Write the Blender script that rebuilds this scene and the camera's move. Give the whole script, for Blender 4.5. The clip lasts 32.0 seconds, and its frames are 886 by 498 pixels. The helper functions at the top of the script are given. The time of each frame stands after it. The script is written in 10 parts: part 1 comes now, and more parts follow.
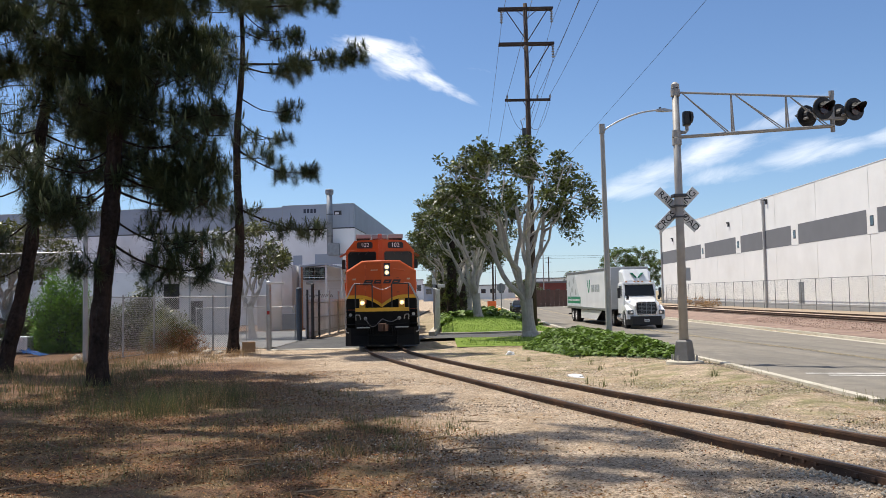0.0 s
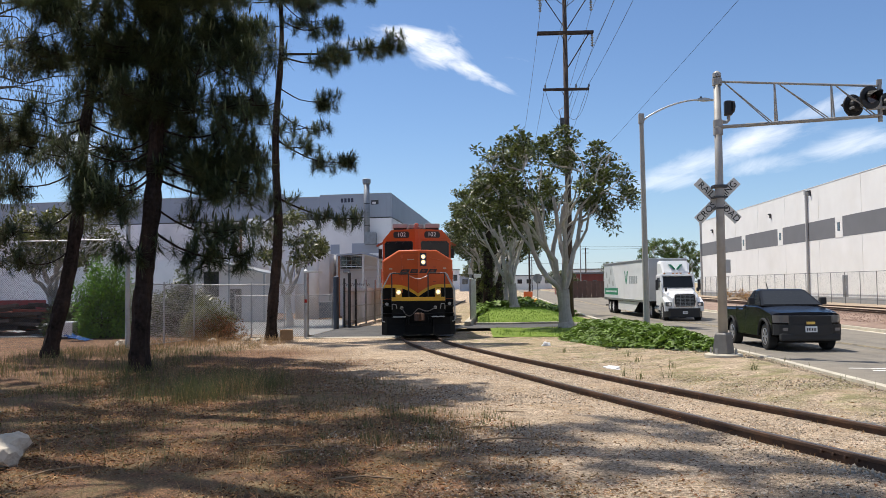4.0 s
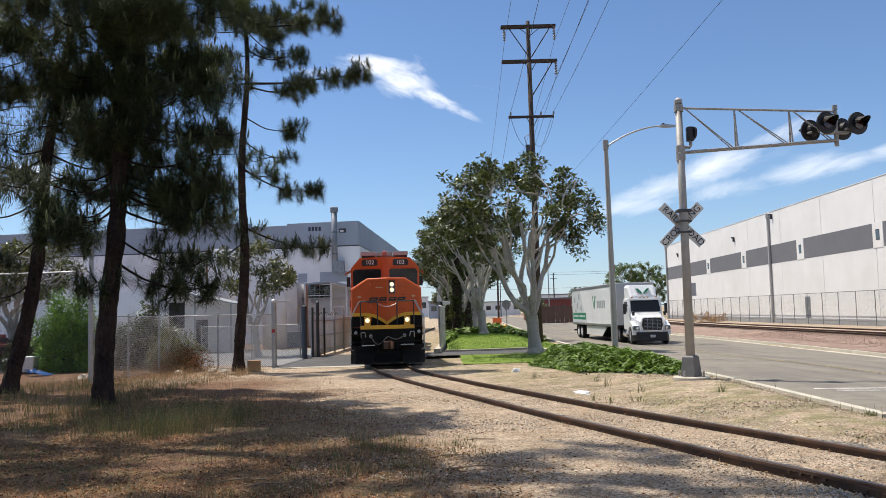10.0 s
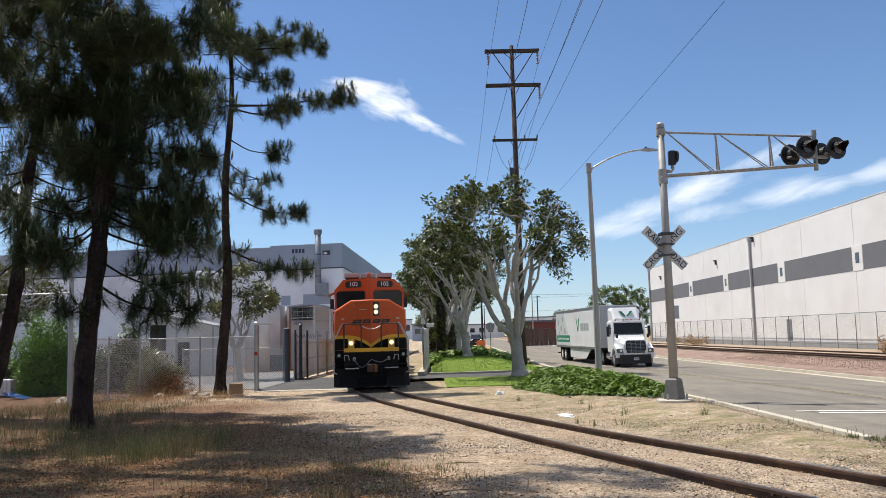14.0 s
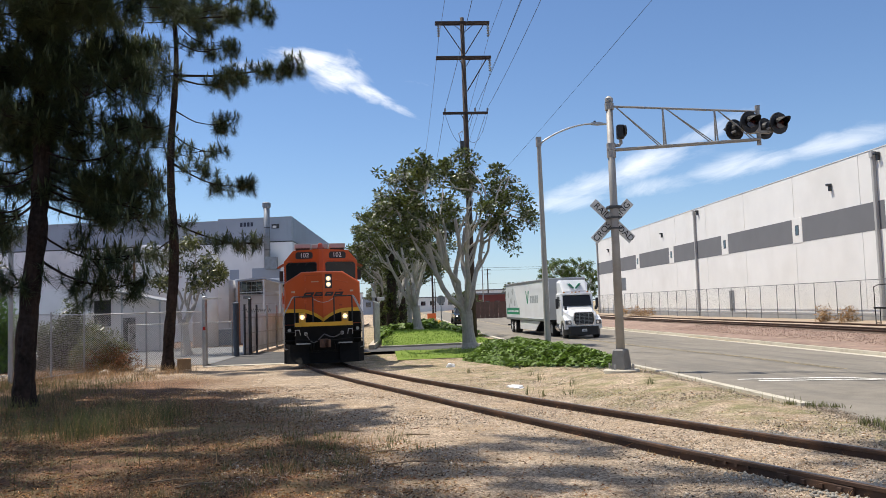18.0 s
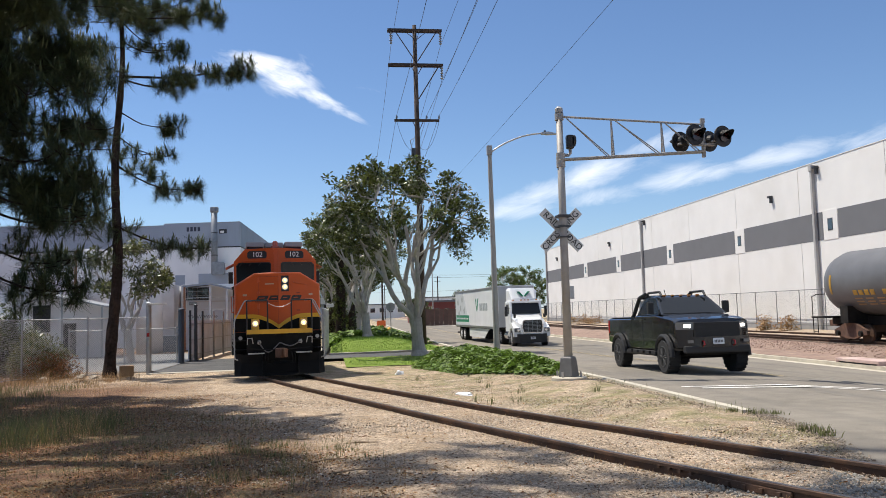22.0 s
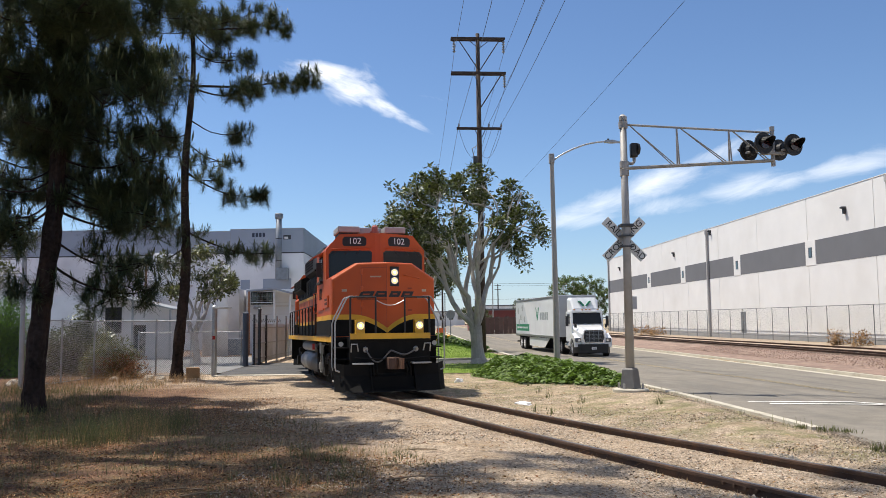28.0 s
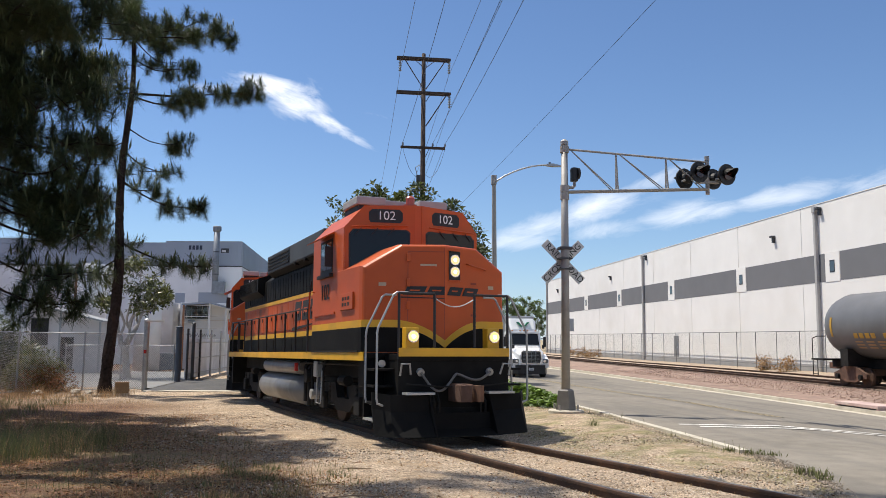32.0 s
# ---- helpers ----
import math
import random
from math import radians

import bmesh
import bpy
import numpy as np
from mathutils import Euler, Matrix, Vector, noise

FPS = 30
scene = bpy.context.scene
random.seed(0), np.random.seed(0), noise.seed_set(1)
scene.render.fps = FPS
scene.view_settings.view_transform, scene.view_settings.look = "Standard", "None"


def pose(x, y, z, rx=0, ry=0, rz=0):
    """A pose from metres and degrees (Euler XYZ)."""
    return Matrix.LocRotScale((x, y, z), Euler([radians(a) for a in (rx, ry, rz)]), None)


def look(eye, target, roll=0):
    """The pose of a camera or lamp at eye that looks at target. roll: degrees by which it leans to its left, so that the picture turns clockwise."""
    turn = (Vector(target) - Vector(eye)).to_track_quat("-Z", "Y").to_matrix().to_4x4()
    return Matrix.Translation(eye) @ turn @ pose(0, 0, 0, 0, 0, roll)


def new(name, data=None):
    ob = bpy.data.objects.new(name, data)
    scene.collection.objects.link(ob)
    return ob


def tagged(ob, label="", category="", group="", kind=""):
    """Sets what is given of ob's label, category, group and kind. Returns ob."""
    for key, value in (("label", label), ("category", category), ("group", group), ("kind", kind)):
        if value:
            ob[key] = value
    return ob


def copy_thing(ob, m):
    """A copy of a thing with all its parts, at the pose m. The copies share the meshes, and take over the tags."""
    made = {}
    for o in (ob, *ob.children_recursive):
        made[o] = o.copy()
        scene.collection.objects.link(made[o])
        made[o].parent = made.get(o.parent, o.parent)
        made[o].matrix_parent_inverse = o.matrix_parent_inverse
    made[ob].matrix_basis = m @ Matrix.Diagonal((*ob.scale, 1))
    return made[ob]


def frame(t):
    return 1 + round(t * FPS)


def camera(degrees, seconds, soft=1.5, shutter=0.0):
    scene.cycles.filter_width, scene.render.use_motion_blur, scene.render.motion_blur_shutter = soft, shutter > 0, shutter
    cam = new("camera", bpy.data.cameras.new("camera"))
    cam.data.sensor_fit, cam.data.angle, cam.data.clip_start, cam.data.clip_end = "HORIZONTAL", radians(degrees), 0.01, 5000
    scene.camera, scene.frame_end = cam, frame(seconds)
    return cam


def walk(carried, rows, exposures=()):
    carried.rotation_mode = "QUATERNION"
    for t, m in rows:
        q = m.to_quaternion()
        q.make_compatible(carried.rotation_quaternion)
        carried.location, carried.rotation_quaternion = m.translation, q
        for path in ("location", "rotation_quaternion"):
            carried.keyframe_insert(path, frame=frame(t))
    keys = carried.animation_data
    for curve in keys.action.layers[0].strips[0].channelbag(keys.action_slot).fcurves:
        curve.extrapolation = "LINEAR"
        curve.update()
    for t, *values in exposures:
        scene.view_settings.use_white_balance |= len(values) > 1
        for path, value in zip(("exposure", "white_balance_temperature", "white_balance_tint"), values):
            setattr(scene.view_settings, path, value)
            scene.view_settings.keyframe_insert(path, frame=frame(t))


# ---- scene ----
# ---------------------------------------------------------------- camera
EYE = (0.0, 0.0, 1.75)
# seconds, heading, tilt, lean (degrees): a phone held at one spot
TURNS = [
    (0.0, -0.03, 93.17, 1.1), (0.5, 0.38, 93.44, 1.41), (1.0, 0.86, 93.19, 1.29), (1.5, 1.53, 92.77, 1.26),
    (2.0, 1.81, 92.83, 1.52), (2.5, 1.97, 93.19, 1.57), (3.0, 2.37, 93.28, 1.25), (3.5, 3.02, 92.91, 0.74),
    (4.0, 2.5, 92.5, 0.57), (4.5, -3.15, 92.94, -0.25), (6.5, -3.99, 93.3, 1.12), (7.0, -3.31, 94.0, 1.29),
    (7.5, -2.29, 94.36, 1.19), (8.0, -1.47, 94.39, 1.26), (8.5, -0.87, 94.02, 0.56), (9.0, -0.42, 93.59, 0.31),
    (9.5, -0.08, 93.88, 1.07), (10.0, 0.33, 94.37, 1.48), (10.5, 0.56, 94.52, 1.43), (11.0, 0.49, 94.53, 0.9),
    (11.5, 0.37, 94.39, 0.64), (12.0, 0.27, 94.28, 0.87), (12.5, 0.17, 94.24, 1.11), (13.0, 0.15, 94.24, 1.14),
    (13.5, 0.02, 95.18, 1.19), (14.0, -0.8, 95.91, 1.46), (14.5, -1.8, 95.76, 1.61), (16.5, -3.52, 94.42, 2.02),
    (17.0, -4.17, 94.3, 1.9), (17.5, -4.44, 94.19, 1.83), (18.0, -4.24, 93.94, 1.87), (18.5, -4.18, 93.65, 2.13),
    (19.0, -4.44, 93.66, 2.19), (19.5, -4.63, 93.74, 2.13), (20.0, -4.76, 93.8, 1.99), (20.5, -5.29, 93.88, 1.83),
    (21.0, -6.04, 94.14, 1.64), (21.5, -6.93, 94.32, 1.66), (22.0, -7.76, 94.34, 1.57), (22.5, -7.97, 94.1, 1.75),
    (23.0, -7.68, 93.83, 2.05), (23.5, -7.44, 93.73, 2.26), (24.0, -6.99, 93.8, 2.28), (24.5, -6.23, 93.89, 1.79),
    (25.0, -4.92, 93.6, 0.6), (25.5, -3.0, 93.49, 0.3), (27.5, -3.64, 95.06, 0.29), (28.0, -3.57, 94.97, 0.57),
    (28.5, -4.09, 94.45, 0.92), (29.0, -4.34, 93.9, 1.08), (29.5, -4.54, 94.11, 0.46), (30.0, -5.38, 95.02, -0.09),
    (30.5, -6.51, 95.78, -0.21), (31.0, -6.96, 95.89, -0.15), (31.5, -7.05, 95.95, -0.16), (32.0, -7.85, 96.27, -0.57),
]
cam = camera(56.94, 32.0, soft=0.6)
walk(cam, [(t, pose(*EYE, tilt, lean, yaw)) for t, yaw, tilt, lean in TURNS],
     exposures=[(0.0, 0.28), (32.0, 0.28)])

# ---------------------------------------------------------------- sky, sun
SUN_AZ, SUN_EL = -52.0, 64.0          # degrees, azimuth clockwise from +y
world = bpy.data.worlds.new("sky")
scene.world = world
world.use_nodes = True


def build_sky():
    nt = world.node_tree
    nt.nodes.clear()
    N, L = nt.nodes.new, nt.links.new
    sky = N("ShaderNodeTexSky")
    sky.sky_type, sky.sun_disc = "NISHITA", False
    sky.sun_elevation, sky.sun_rotation = radians(SUN_EL), radians(SUN_AZ)
    sky.air_density, sky.dust_density, sky.ozone_density = 1.0, 0.1, 4.0
    tc = N("ShaderNodeTexCoord")
    sep = N("ShaderNodeSeparateXYZ")
    L(tc.outputs["Generated"], sep.inputs[0])

    def m(op, a, b=None, c=None):
        n = N("ShaderNodeMath")
        n.operation = op
        for i, v in enumerate((a, b, c)):
            if v is None:
                continue
            if isinstance(v, (int, float)):
                n.inputs[i].default_value = v
            else:
                L(v, n.inputs[i])
        return n.outputs[0]
    # azimuth and height as flat coordinates, in degrees
    az = m("MULTIPLY", m("ARCTAN2", sep.outputs[0], sep.outputs[1]), 57.2958)
    el = m("MULTIPLY", m("ARCSINE", sep.outputs[2]), 57.2958)
    uv = N("ShaderNodeCombineXYZ")
    L(az, uv.inputs[0]); L(el, uv.inputs[1])
    def wisps(turn, scale, seed):
        """streaky noise drawn out along one direction"""
        mp = N("ShaderNodeMapping")
        mp.vector_type = "TEXTURE"
        mp.inputs["Location"].default_value = (seed, seed * 0.7, 0)
        mp.inputs["Rotation"].default_value = (0, 0, radians(turn))
        mp.inputs["Scale"].default_value = (2.6, 0.85, 1)
        w = N("ShaderNodeTexNoise")
        w.inputs["Scale"].default_value, w.inputs["Detail"].default_value = scale, 10
        w.inputs["Roughness"].default_value, w.inputs["Distortion"].default_value = 0.62, 0.5
        L(uv.outputs[0], mp.inputs[0]); L(mp.outputs[0], w.inputs["Vector"])
        return w.outputs["Fac"]

    def bank(a0, e0, wa, we, tilt, power):
        """a soft long cloud around a place in the sky"""
        c, s = math.cos(radians(tilt)), math.sin(radians(tilt))
        da, de = m("SUBTRACT", az, a0), m("SUBTRACT", el, e0)
        u = m("DIVIDE", m("ADD", m("MULTIPLY", da, c), m("MULTIPLY", de, s)), wa)
        v = m("DIVIDE", m("SUBTRACT", m("MULTIPLY", de, c), m("MULTIPLY", da, s)), we)
        r = m("ADD", m("MULTIPLY", u, u), m("MULTIPLY", v, v))
        g = m("POWER", 2.718, m("MULTIPLY", r, -1.0))
        return m("MULTIPLY", g, power)
    def cloud(banks, turn, scale, seed, gain=2.0):
        """cloud where banks and streaks meet: clear edges on a ragged body"""
        dens = None
        for b in banks:
            g = bank(*b)
            dens = g if dens is None else m("MAXIMUM", dens, g)
        v = m("ADD", dens, m("MULTIPLY", m("SUBTRACT", wisps(turn, scale, seed), 0.5), 1.7))
        v = m("MAXIMUM", m("MINIMUM", m("MULTIPLY", m("SUBTRACT", v, 0.36), gain), 1.0), 0.0)
        return m("MULTIPLY", v, m("MINIMUM", m("MULTIPLY", dens, 1.6), 1.0))
    upper = cloud(((-4.6, 17.0, 2.6, 1.0, -6, 1.1), (-2.9, 16.2, 2.6, 1.4, -18, 1.0), (-1.0, 15.0, 2.6, 0.6, -24, 0.9), (1.2, 13.9, 2.2, 0.4, -24, 0.8),
                   (-8.5, 16.6, 2.6, 0.5, 4, 0.5), (2.2, 15.6, 2.0, 0.3, -8, 0.35), (-27, 9.0, 2.6, 1.4, -10, 0.8)), -22, 0.9, 3.0, 1.15)
    lower = cloud(((15.2, 8.0, 4.2, 1.2, 10, 0.9), (18.6, 9.2, 4.2, 1.1, 17, 1.0), (22.5, 10.8, 3.8, 0.8, 20, 0.8), (13.2, 6.9, 3.6, 0.9, 4, 0.8), (19.0, 7.6, 4.0, 0.8, 6, 0.7),
                   (25.0, 8.6, 4.2, 0.9, 8, 0.95), (30.5, 9.4, 4.5, 0.9, 8, 0.9), (36, 10.0, 5, 1.0, 10, 0.6), (60, 20, 14, 3, 15, 0.7), (-34, 12.0, 5, 1.0, 12, 0.6),
                   (-80, 25, 18, 4, -12, 0.7), (130, 18, 20, 3, 6, 0.7), (-150, 22, 16, 4, 10, 0.7)), 13, 0.55, 11.0, 0.9)
    # thin high cloud added above the view, on all sides, as fill light
    fill_veil = N("ShaderNodeMapRange")
    fill_veil.inputs["From Min"].default_value, fill_veil.inputs["From Max"].default_value = 26.0, 52.0
    fill_veil.inputs["To Max"].default_value = 0.62
    L(el, fill_veil.inputs["Value"])
    high = m("MULTIPLY", fill_veil.outputs[0], m("MULTIPLY", wisps(24, 0.3, 5.0), 1.1))
    mask = m("MINIMUM", m("MAXIMUM", m("MAXIMUM", upper, m("MULTIPLY", lower, 0.85)), high), 0.93)
    # pale haze towards the horizon
    haze = m("MULTIPLY", m("POWER", 2.718, m("MULTIPLY", m("ABSOLUTE", el), -0.20)), 0.40)
    mixh = N("ShaderNodeMix"); mixh.data_type = "RGBA"
    blue = N("ShaderNodeMix"); blue.data_type = "RGBA"; blue.blend_type = "MULTIPLY"
    blue.inputs[0].default_value = 1.0
    L(sky.outputs[0], blue.inputs[6])
    blue.inputs[7].default_value = (0.84, 0.91, 1.02, 1)
    L(haze, mixh.inputs[0]); L(blue.outputs[2], mixh.inputs[6])
    mixh.inputs[7].default_value = (3.9, 5.7, 8.2, 1)
    mixc = N("ShaderNodeMix"); mixc.data_type = "RGBA"
    L(mask, mixc.inputs[0]); L(mixh.outputs[2], mixc.inputs[6])
    mixc.inputs[7].default_value = (10.5, 10.7, 11.0, 1)
    bg = N("ShaderNodeBackground")
    bg.inputs[1].default_value = 0.10
    L(mixc.outputs[2], bg.inputs[0])
    out = N("ShaderNodeOutputWorld")
    L(bg.outputs[0], out.inputs[0])


build_sky()
sun = new("sun", bpy.data.lights.new("sun", "SUN"))
sun.data.energy, sun.data.angle, sun.data.color = 4.8, radians(0.55), (1.0, 0.93, 0.82)
_a, _e = radians(SUN_AZ), radians(SUN_EL)
sun.matrix_world = look((0, 0, 60), (-math.sin(_a) * math.cos(_e) * 60, -math.cos(_a) * math.cos(_e) * 60, 60 - math.sin(_e) * 60))

# ---------------------------------------------------------------- materials
MATS = {}


def mat(name, base, rough=0.7, metal=0.0, vary=0.15, scale=6.0, bump=0.0, bscale=40.0, tint=None, stain=0.0, spec=0.5, coat=0.0, random_amt=0.0, emit=None, trans=0.0, stretch=None):
    """a painted, stony or metal surface: two scales of colour change, fine relief; tint: the colour of its stains"""
    if name in MATS:
        return MATS[name]
    m = bpy.data.materials.new(name)
    m.use_nodes = True
    nt = m.node_tree
    N, L = nt.nodes.new, nt.links.new
    b = nt.nodes["Principled BSDF"]
    b.inputs["Roughness"].default_value, b.inputs["Metallic"].default_value = rough, metal
    b.inputs["Specular IOR Level"].default_value = spec
    b.inputs["Coat Weight"].default_value = coat
    if trans:
        b.inputs["Transmission Weight"].default_value = trans
    tc = N("ShaderNodeTexCoord")
    geo = N("ShaderNodeNewGeometry")
    n1, n2 = N("ShaderNodeTexNoise"), N("ShaderNodeTexNoise")
    n1.inputs["Scale"].default_value, n1.inputs["Detail"].default_value = scale, 6
    n2.inputs["Scale"].default_value, n2.inputs["Detail"].default_value = scale * 0.13, 4
    L(tc.outputs["Object"], n1.inputs["Vector"]); L(tc.outputs["Object"], n2.inputs["Vector"])
    if stretch:
        mp = N("ShaderNodeMapping"); mp.inputs["Scale"].default_value = stretch
        L(tc.outputs["Object"], mp.inputs[0])
    add = N("ShaderNodeMath"); add.operation = "ADD"
    L(n1.outputs["Fac"], add.inputs[0]); L(n2.outputs["Fac"], add.inputs[1])
    rng = N("ShaderNodeMapRange")
    rng.inputs["From Min"].default_value, rng.inputs["From Max"].default_value = 0.6, 1.4
    rng.inputs["To Min"].default_value, rng.inputs["To Max"].default_value = 1 - vary, 1 + vary
    L(add.outputs[0], rng.inputs["Value"])
    col = N("ShaderNodeMix"); col.data_type = "RGBA"; col.blend_type = "MULTIPLY"
    col.inputs[0].default_value = 1.0
    col.inputs[6].default_value = (*base, 1)
    L(rng.outputs[0], col.inputs[7])
    last = col.outputs[2]
    if stain:
        n3 = N("ShaderNodeTexNoise")
        n3.inputs["Scale"].default_value, n3.inputs["Detail"].default_value = scale * 0.35, 8
        L(mp.outputs[0] if stretch else tc.outputs["Object"], n3.inputs["Vector"])
        r3 = N("ShaderNodeMapRange")
        r3.inputs["From Min"].default_value, r3.inputs["From Max"].default_value = 0.5, 0.72
        r3.inputs["To Max"].default_value = stain
        L(n3.outputs["Fac"], r3.inputs["Value"])
        mx = N("ShaderNodeMix"); mx.data_type = "RGBA"
        L(r3.outputs[0], mx.inputs[0]); L(last, mx.inputs[6])
        mx.inputs[7].default_value = (*(tint or (0.1, 0.08, 0.06)), 1)
        last = mx.outputs[2]
    if random_amt:
        oi = N("ShaderNodeObjectInfo")
        av = N("ShaderNodeMath"); av.operation = "ADD"
        L(oi.outputs["Random"], av.inputs[0]); L(geo.outputs["Random Per Island"], av.inputs[1])
        rr = N("ShaderNodeMapRange")
        rr.inputs["From Max"].default_value = 2.0
        rr.inputs["To Min"].default_value, rr.inputs["To Max"].default_value = 1 - random_amt, 1 + random_amt
        L(av.outputs[0], rr.inputs["Value"])
        mr = N("ShaderNodeMix"); mr.data_type = "RGBA"; mr.blend_type = "MULTIPLY"
        mr.inputs[0].default_value = 1.0
        L(last, mr.inputs[6]); L(rr.outputs[0], mr.inputs[7])
        last = mr.outputs[2]
    L(last, b.inputs["Base Color"])
    if bump:
        nb = N("ShaderNodeTexNoise")
        nb.inputs["Scale"].default_value, nb.inputs["Detail"].default_value = bscale, 5
        L(tc.outputs["Object"], nb.inputs["Vector"])
        bp = N("ShaderNodeBump")
        bp.inputs["Strength"].default_value, bp.inputs["Distance"].default_value = bump, 0.02
        L(nb.outputs["Fac"], bp.inputs["Height"]); L(bp.outputs[0], b.inputs["Normal"])
    if emit:
        b.inputs["Emission Color"].default_value = (*emit[:3], 1)
        b.inputs["Emission Strength"].default_value = emit[3]
    MATS[name] = m
    return m


def leaf_mat(name, base, rough=0.5, through_amt=0.25, random_amt=0.35):
    """leaf skin: varies from leaf to leaf and lets a little light through"""
    m = bpy.data.materials.new(name)
    m.use_nodes = True
    nt = m.node_tree
    N, L = nt.nodes.new, nt.links.new
    b = nt.nodes["Principled BSDF"]
    b.inputs["Roughness"].default_value = rough
    geo = N("ShaderNodeNewGeometry")
    ramp = N("ShaderNodeValToRGB")
    ramp.color_ramp.elements[0].color = (*[c * (1 - random_amt) for c in base], 1)
    ramp.color_ramp.elements[1].color = (base[0] * (1 + random_amt * 1.3), base[1] * (1 + random_amt), base[2] * (1 + random_amt * 0.6), 1)
    L(geo.outputs["Random Per Island"], ramp.inputs[0])
    L(ramp.outputs[0], b.inputs["Base Color"])
    tr = N("ShaderNodeBsdfTranslucent")
    L(ramp.outputs[0], tr.inputs["Color"])
    mix = N("ShaderNodeMixShader")
    mix.inputs[0].default_value = through_amt
    L(b.outputs[0], mix.inputs[1]); L(tr.outputs[0], mix.inputs[2])
    L(mix.outputs[0], nt.nodes["Material Output"].inputs[0])
    MATS[name] = m
    return m


def ground_mat():
    """dry litter and bare dirt under the trees, gravel near the track, with weeds and straw"""
    m = bpy.data.materials.new("dry_ground")
    m.use_nodes = True
    nt = m.node_tree
    N, L = nt.nodes.new, nt.links.new
    b = nt.nodes["Principled BSDF"]
    b.inputs["Roughness"].default_value = 0.95
    b.inputs["Specular IOR Level"].default_value = 0.2
    tc = N("ShaderNodeTexCoord")

    def noise_tex(scale, detail=6, rough=0.6, stretch=None):
        n = N("ShaderNodeTexNoise")
        n.inputs["Scale"].default_value, n.inputs["Detail"].default_value, n.inputs["Roughness"].default_value = scale, detail, rough
        L(tc.outputs["Object"], n.inputs["Vector"])
        return n.outputs["Fac"]

    def ramp(fac, a, c):
        r = N("ShaderNodeMapRange")
        r.inputs["From Min"].default_value, r.inputs["From Max"].default_value = a, c
        L(fac, r.inputs["Value"])
        return r.outputs[0]

    def mix(f, a, c):
        x = N("ShaderNodeMix"); x.data_type = "RGBA"
        L(f, x.inputs[0])
        for i, v in ((6, a), (7, c)):
            if isinstance(v, tuple):
                x.inputs[i].default_value = (*v, 1)
            else:
                L(v, x.inputs[i])
        return x.outputs[2]
    vor = N("ShaderNodeTexVoronoi")
    vor.inputs["Scale"].default_value = 38
    L(tc.outputs["Object"], vor.inputs["Vector"])
    vorf = N("ShaderNodeTexVoronoi")
    vorf.inputs["Scale"].default_value = 9
    L(tc.outputs["Object"], vorf.inputs["Vector"])
    sep = N("ShaderNodeSeparateColor"); L(vor.outputs["Color"], sep.inputs[0])
    gravel = mix(sep.outputs[0], (0.18, 0.135, 0.095), (0.60, 0.475, 0.35))
    litter = mix(ramp(noise_tex(34, 8, 0.8), 0.41, 0.59), (0.038, 0.022, 0.014), (0.27, 0.15, 0.09))
    straw = mix(ramp(noise_tex(55, 6, 0.8), 0.40, 0.60), (0.20, 0.135, 0.08), (0.50, 0.37, 0.24))
    at = N("ShaderNodeAttribute"); at.attribute_name = "cover"
    sp = N("ShaderNodeSeparateColor"); L(at.outputs["Color"], sp.inputs[0])
    c = mix(sp.outputs[0], gravel, litter)                        # red: leaf litter
    patch = ramp(noise_tex(0.9, 7, 0.6), 0.46, 0.62)
    mul = N("ShaderNodeMath"); mul.operation = "MULTIPLY"
    bare = N("ShaderNodeMath"); bare.operation = "MULTIPLY_ADD"
    L(sp.outputs[0], bare.inputs[0]); bare.inputs[1].default_value, bare.inputs[2].default_value = -0.38, 0.55
    L(patch, mul.inputs[0]); L(bare.outputs[0], mul.inputs[1])
    c = mix(mul.outputs[0], c, straw)
    weeds = mix(ramp(noise_tex(40, 6), 0.35, 0.65), (0.12, 0.125, 0.05), (0.29, 0.265, 0.13))
    wm = N("ShaderNodeMath"); wm.operation = "MULTIPLY"
    wk = N("ShaderNodeMath"); wk.operation = "MULTIPLY"; wk.inputs[1].default_value = 0.8
    L(sp.outputs[1], wk.inputs[0])
    L(ramp(noise_tex(1.6, 8, 0.7), 0.44, 0.6), wm.inputs[0]); L(wk.outputs[0], wm.inputs[1])
    c = mix(wm.outputs[0], c, weeds)                               # green: weeds
    dark = N("ShaderNodeMix"); dark.data_type = "RGBA"; dark.blend_type = "MULTIPLY"
    dark.inputs[0].default_value = 1
    L(c, dark.inputs[6])
    r = N("ShaderNodeMapRange"); r.inputs["From Min"].default_value, r.inputs["From Max"].default_value = 0.3, 0.7
    r.inputs["To Min"].default_value, r.inputs["To Max"].default_value = 0.66, 1.36
    L(noise_tex(2.2, 9, 0.7), r.inputs["Value"])
    fine = N("ShaderNodeMapRange")
    fine.inputs["From Min"].default_value, fine.inputs["From Max"].default_value = 0.32, 0.68
    fine.inputs["To Min"].default_value, fine.inputs["To Max"].default_value = 0.5, 1.5
    L(noise_tex(70, 4, 0.75), fine.inputs["Value"])
    both = N("ShaderNodeMath"); both.operation = "MULTIPLY"
    L(r.outputs[0], both.inputs[0]); L(fine.outputs[0], both.inputs[1])
    L(both.outputs[0], dark.inputs[7])
    L(dark.outputs[2], b.inputs["Base Color"])
    bp = N("ShaderNodeBump"); bp.inputs["Strength"].default_value, bp.inputs["Distance"].default_value = 0.9, 0.03
    hs = N("ShaderNodeMath"); hs.operation = "ADD"
    L(noise_tex(45, 8, 0.8), hs.inputs[0])
    hv = N("ShaderNodeMath"); hv.operation = "MULTIPLY"; hv.inputs[1].default_value = -0.12
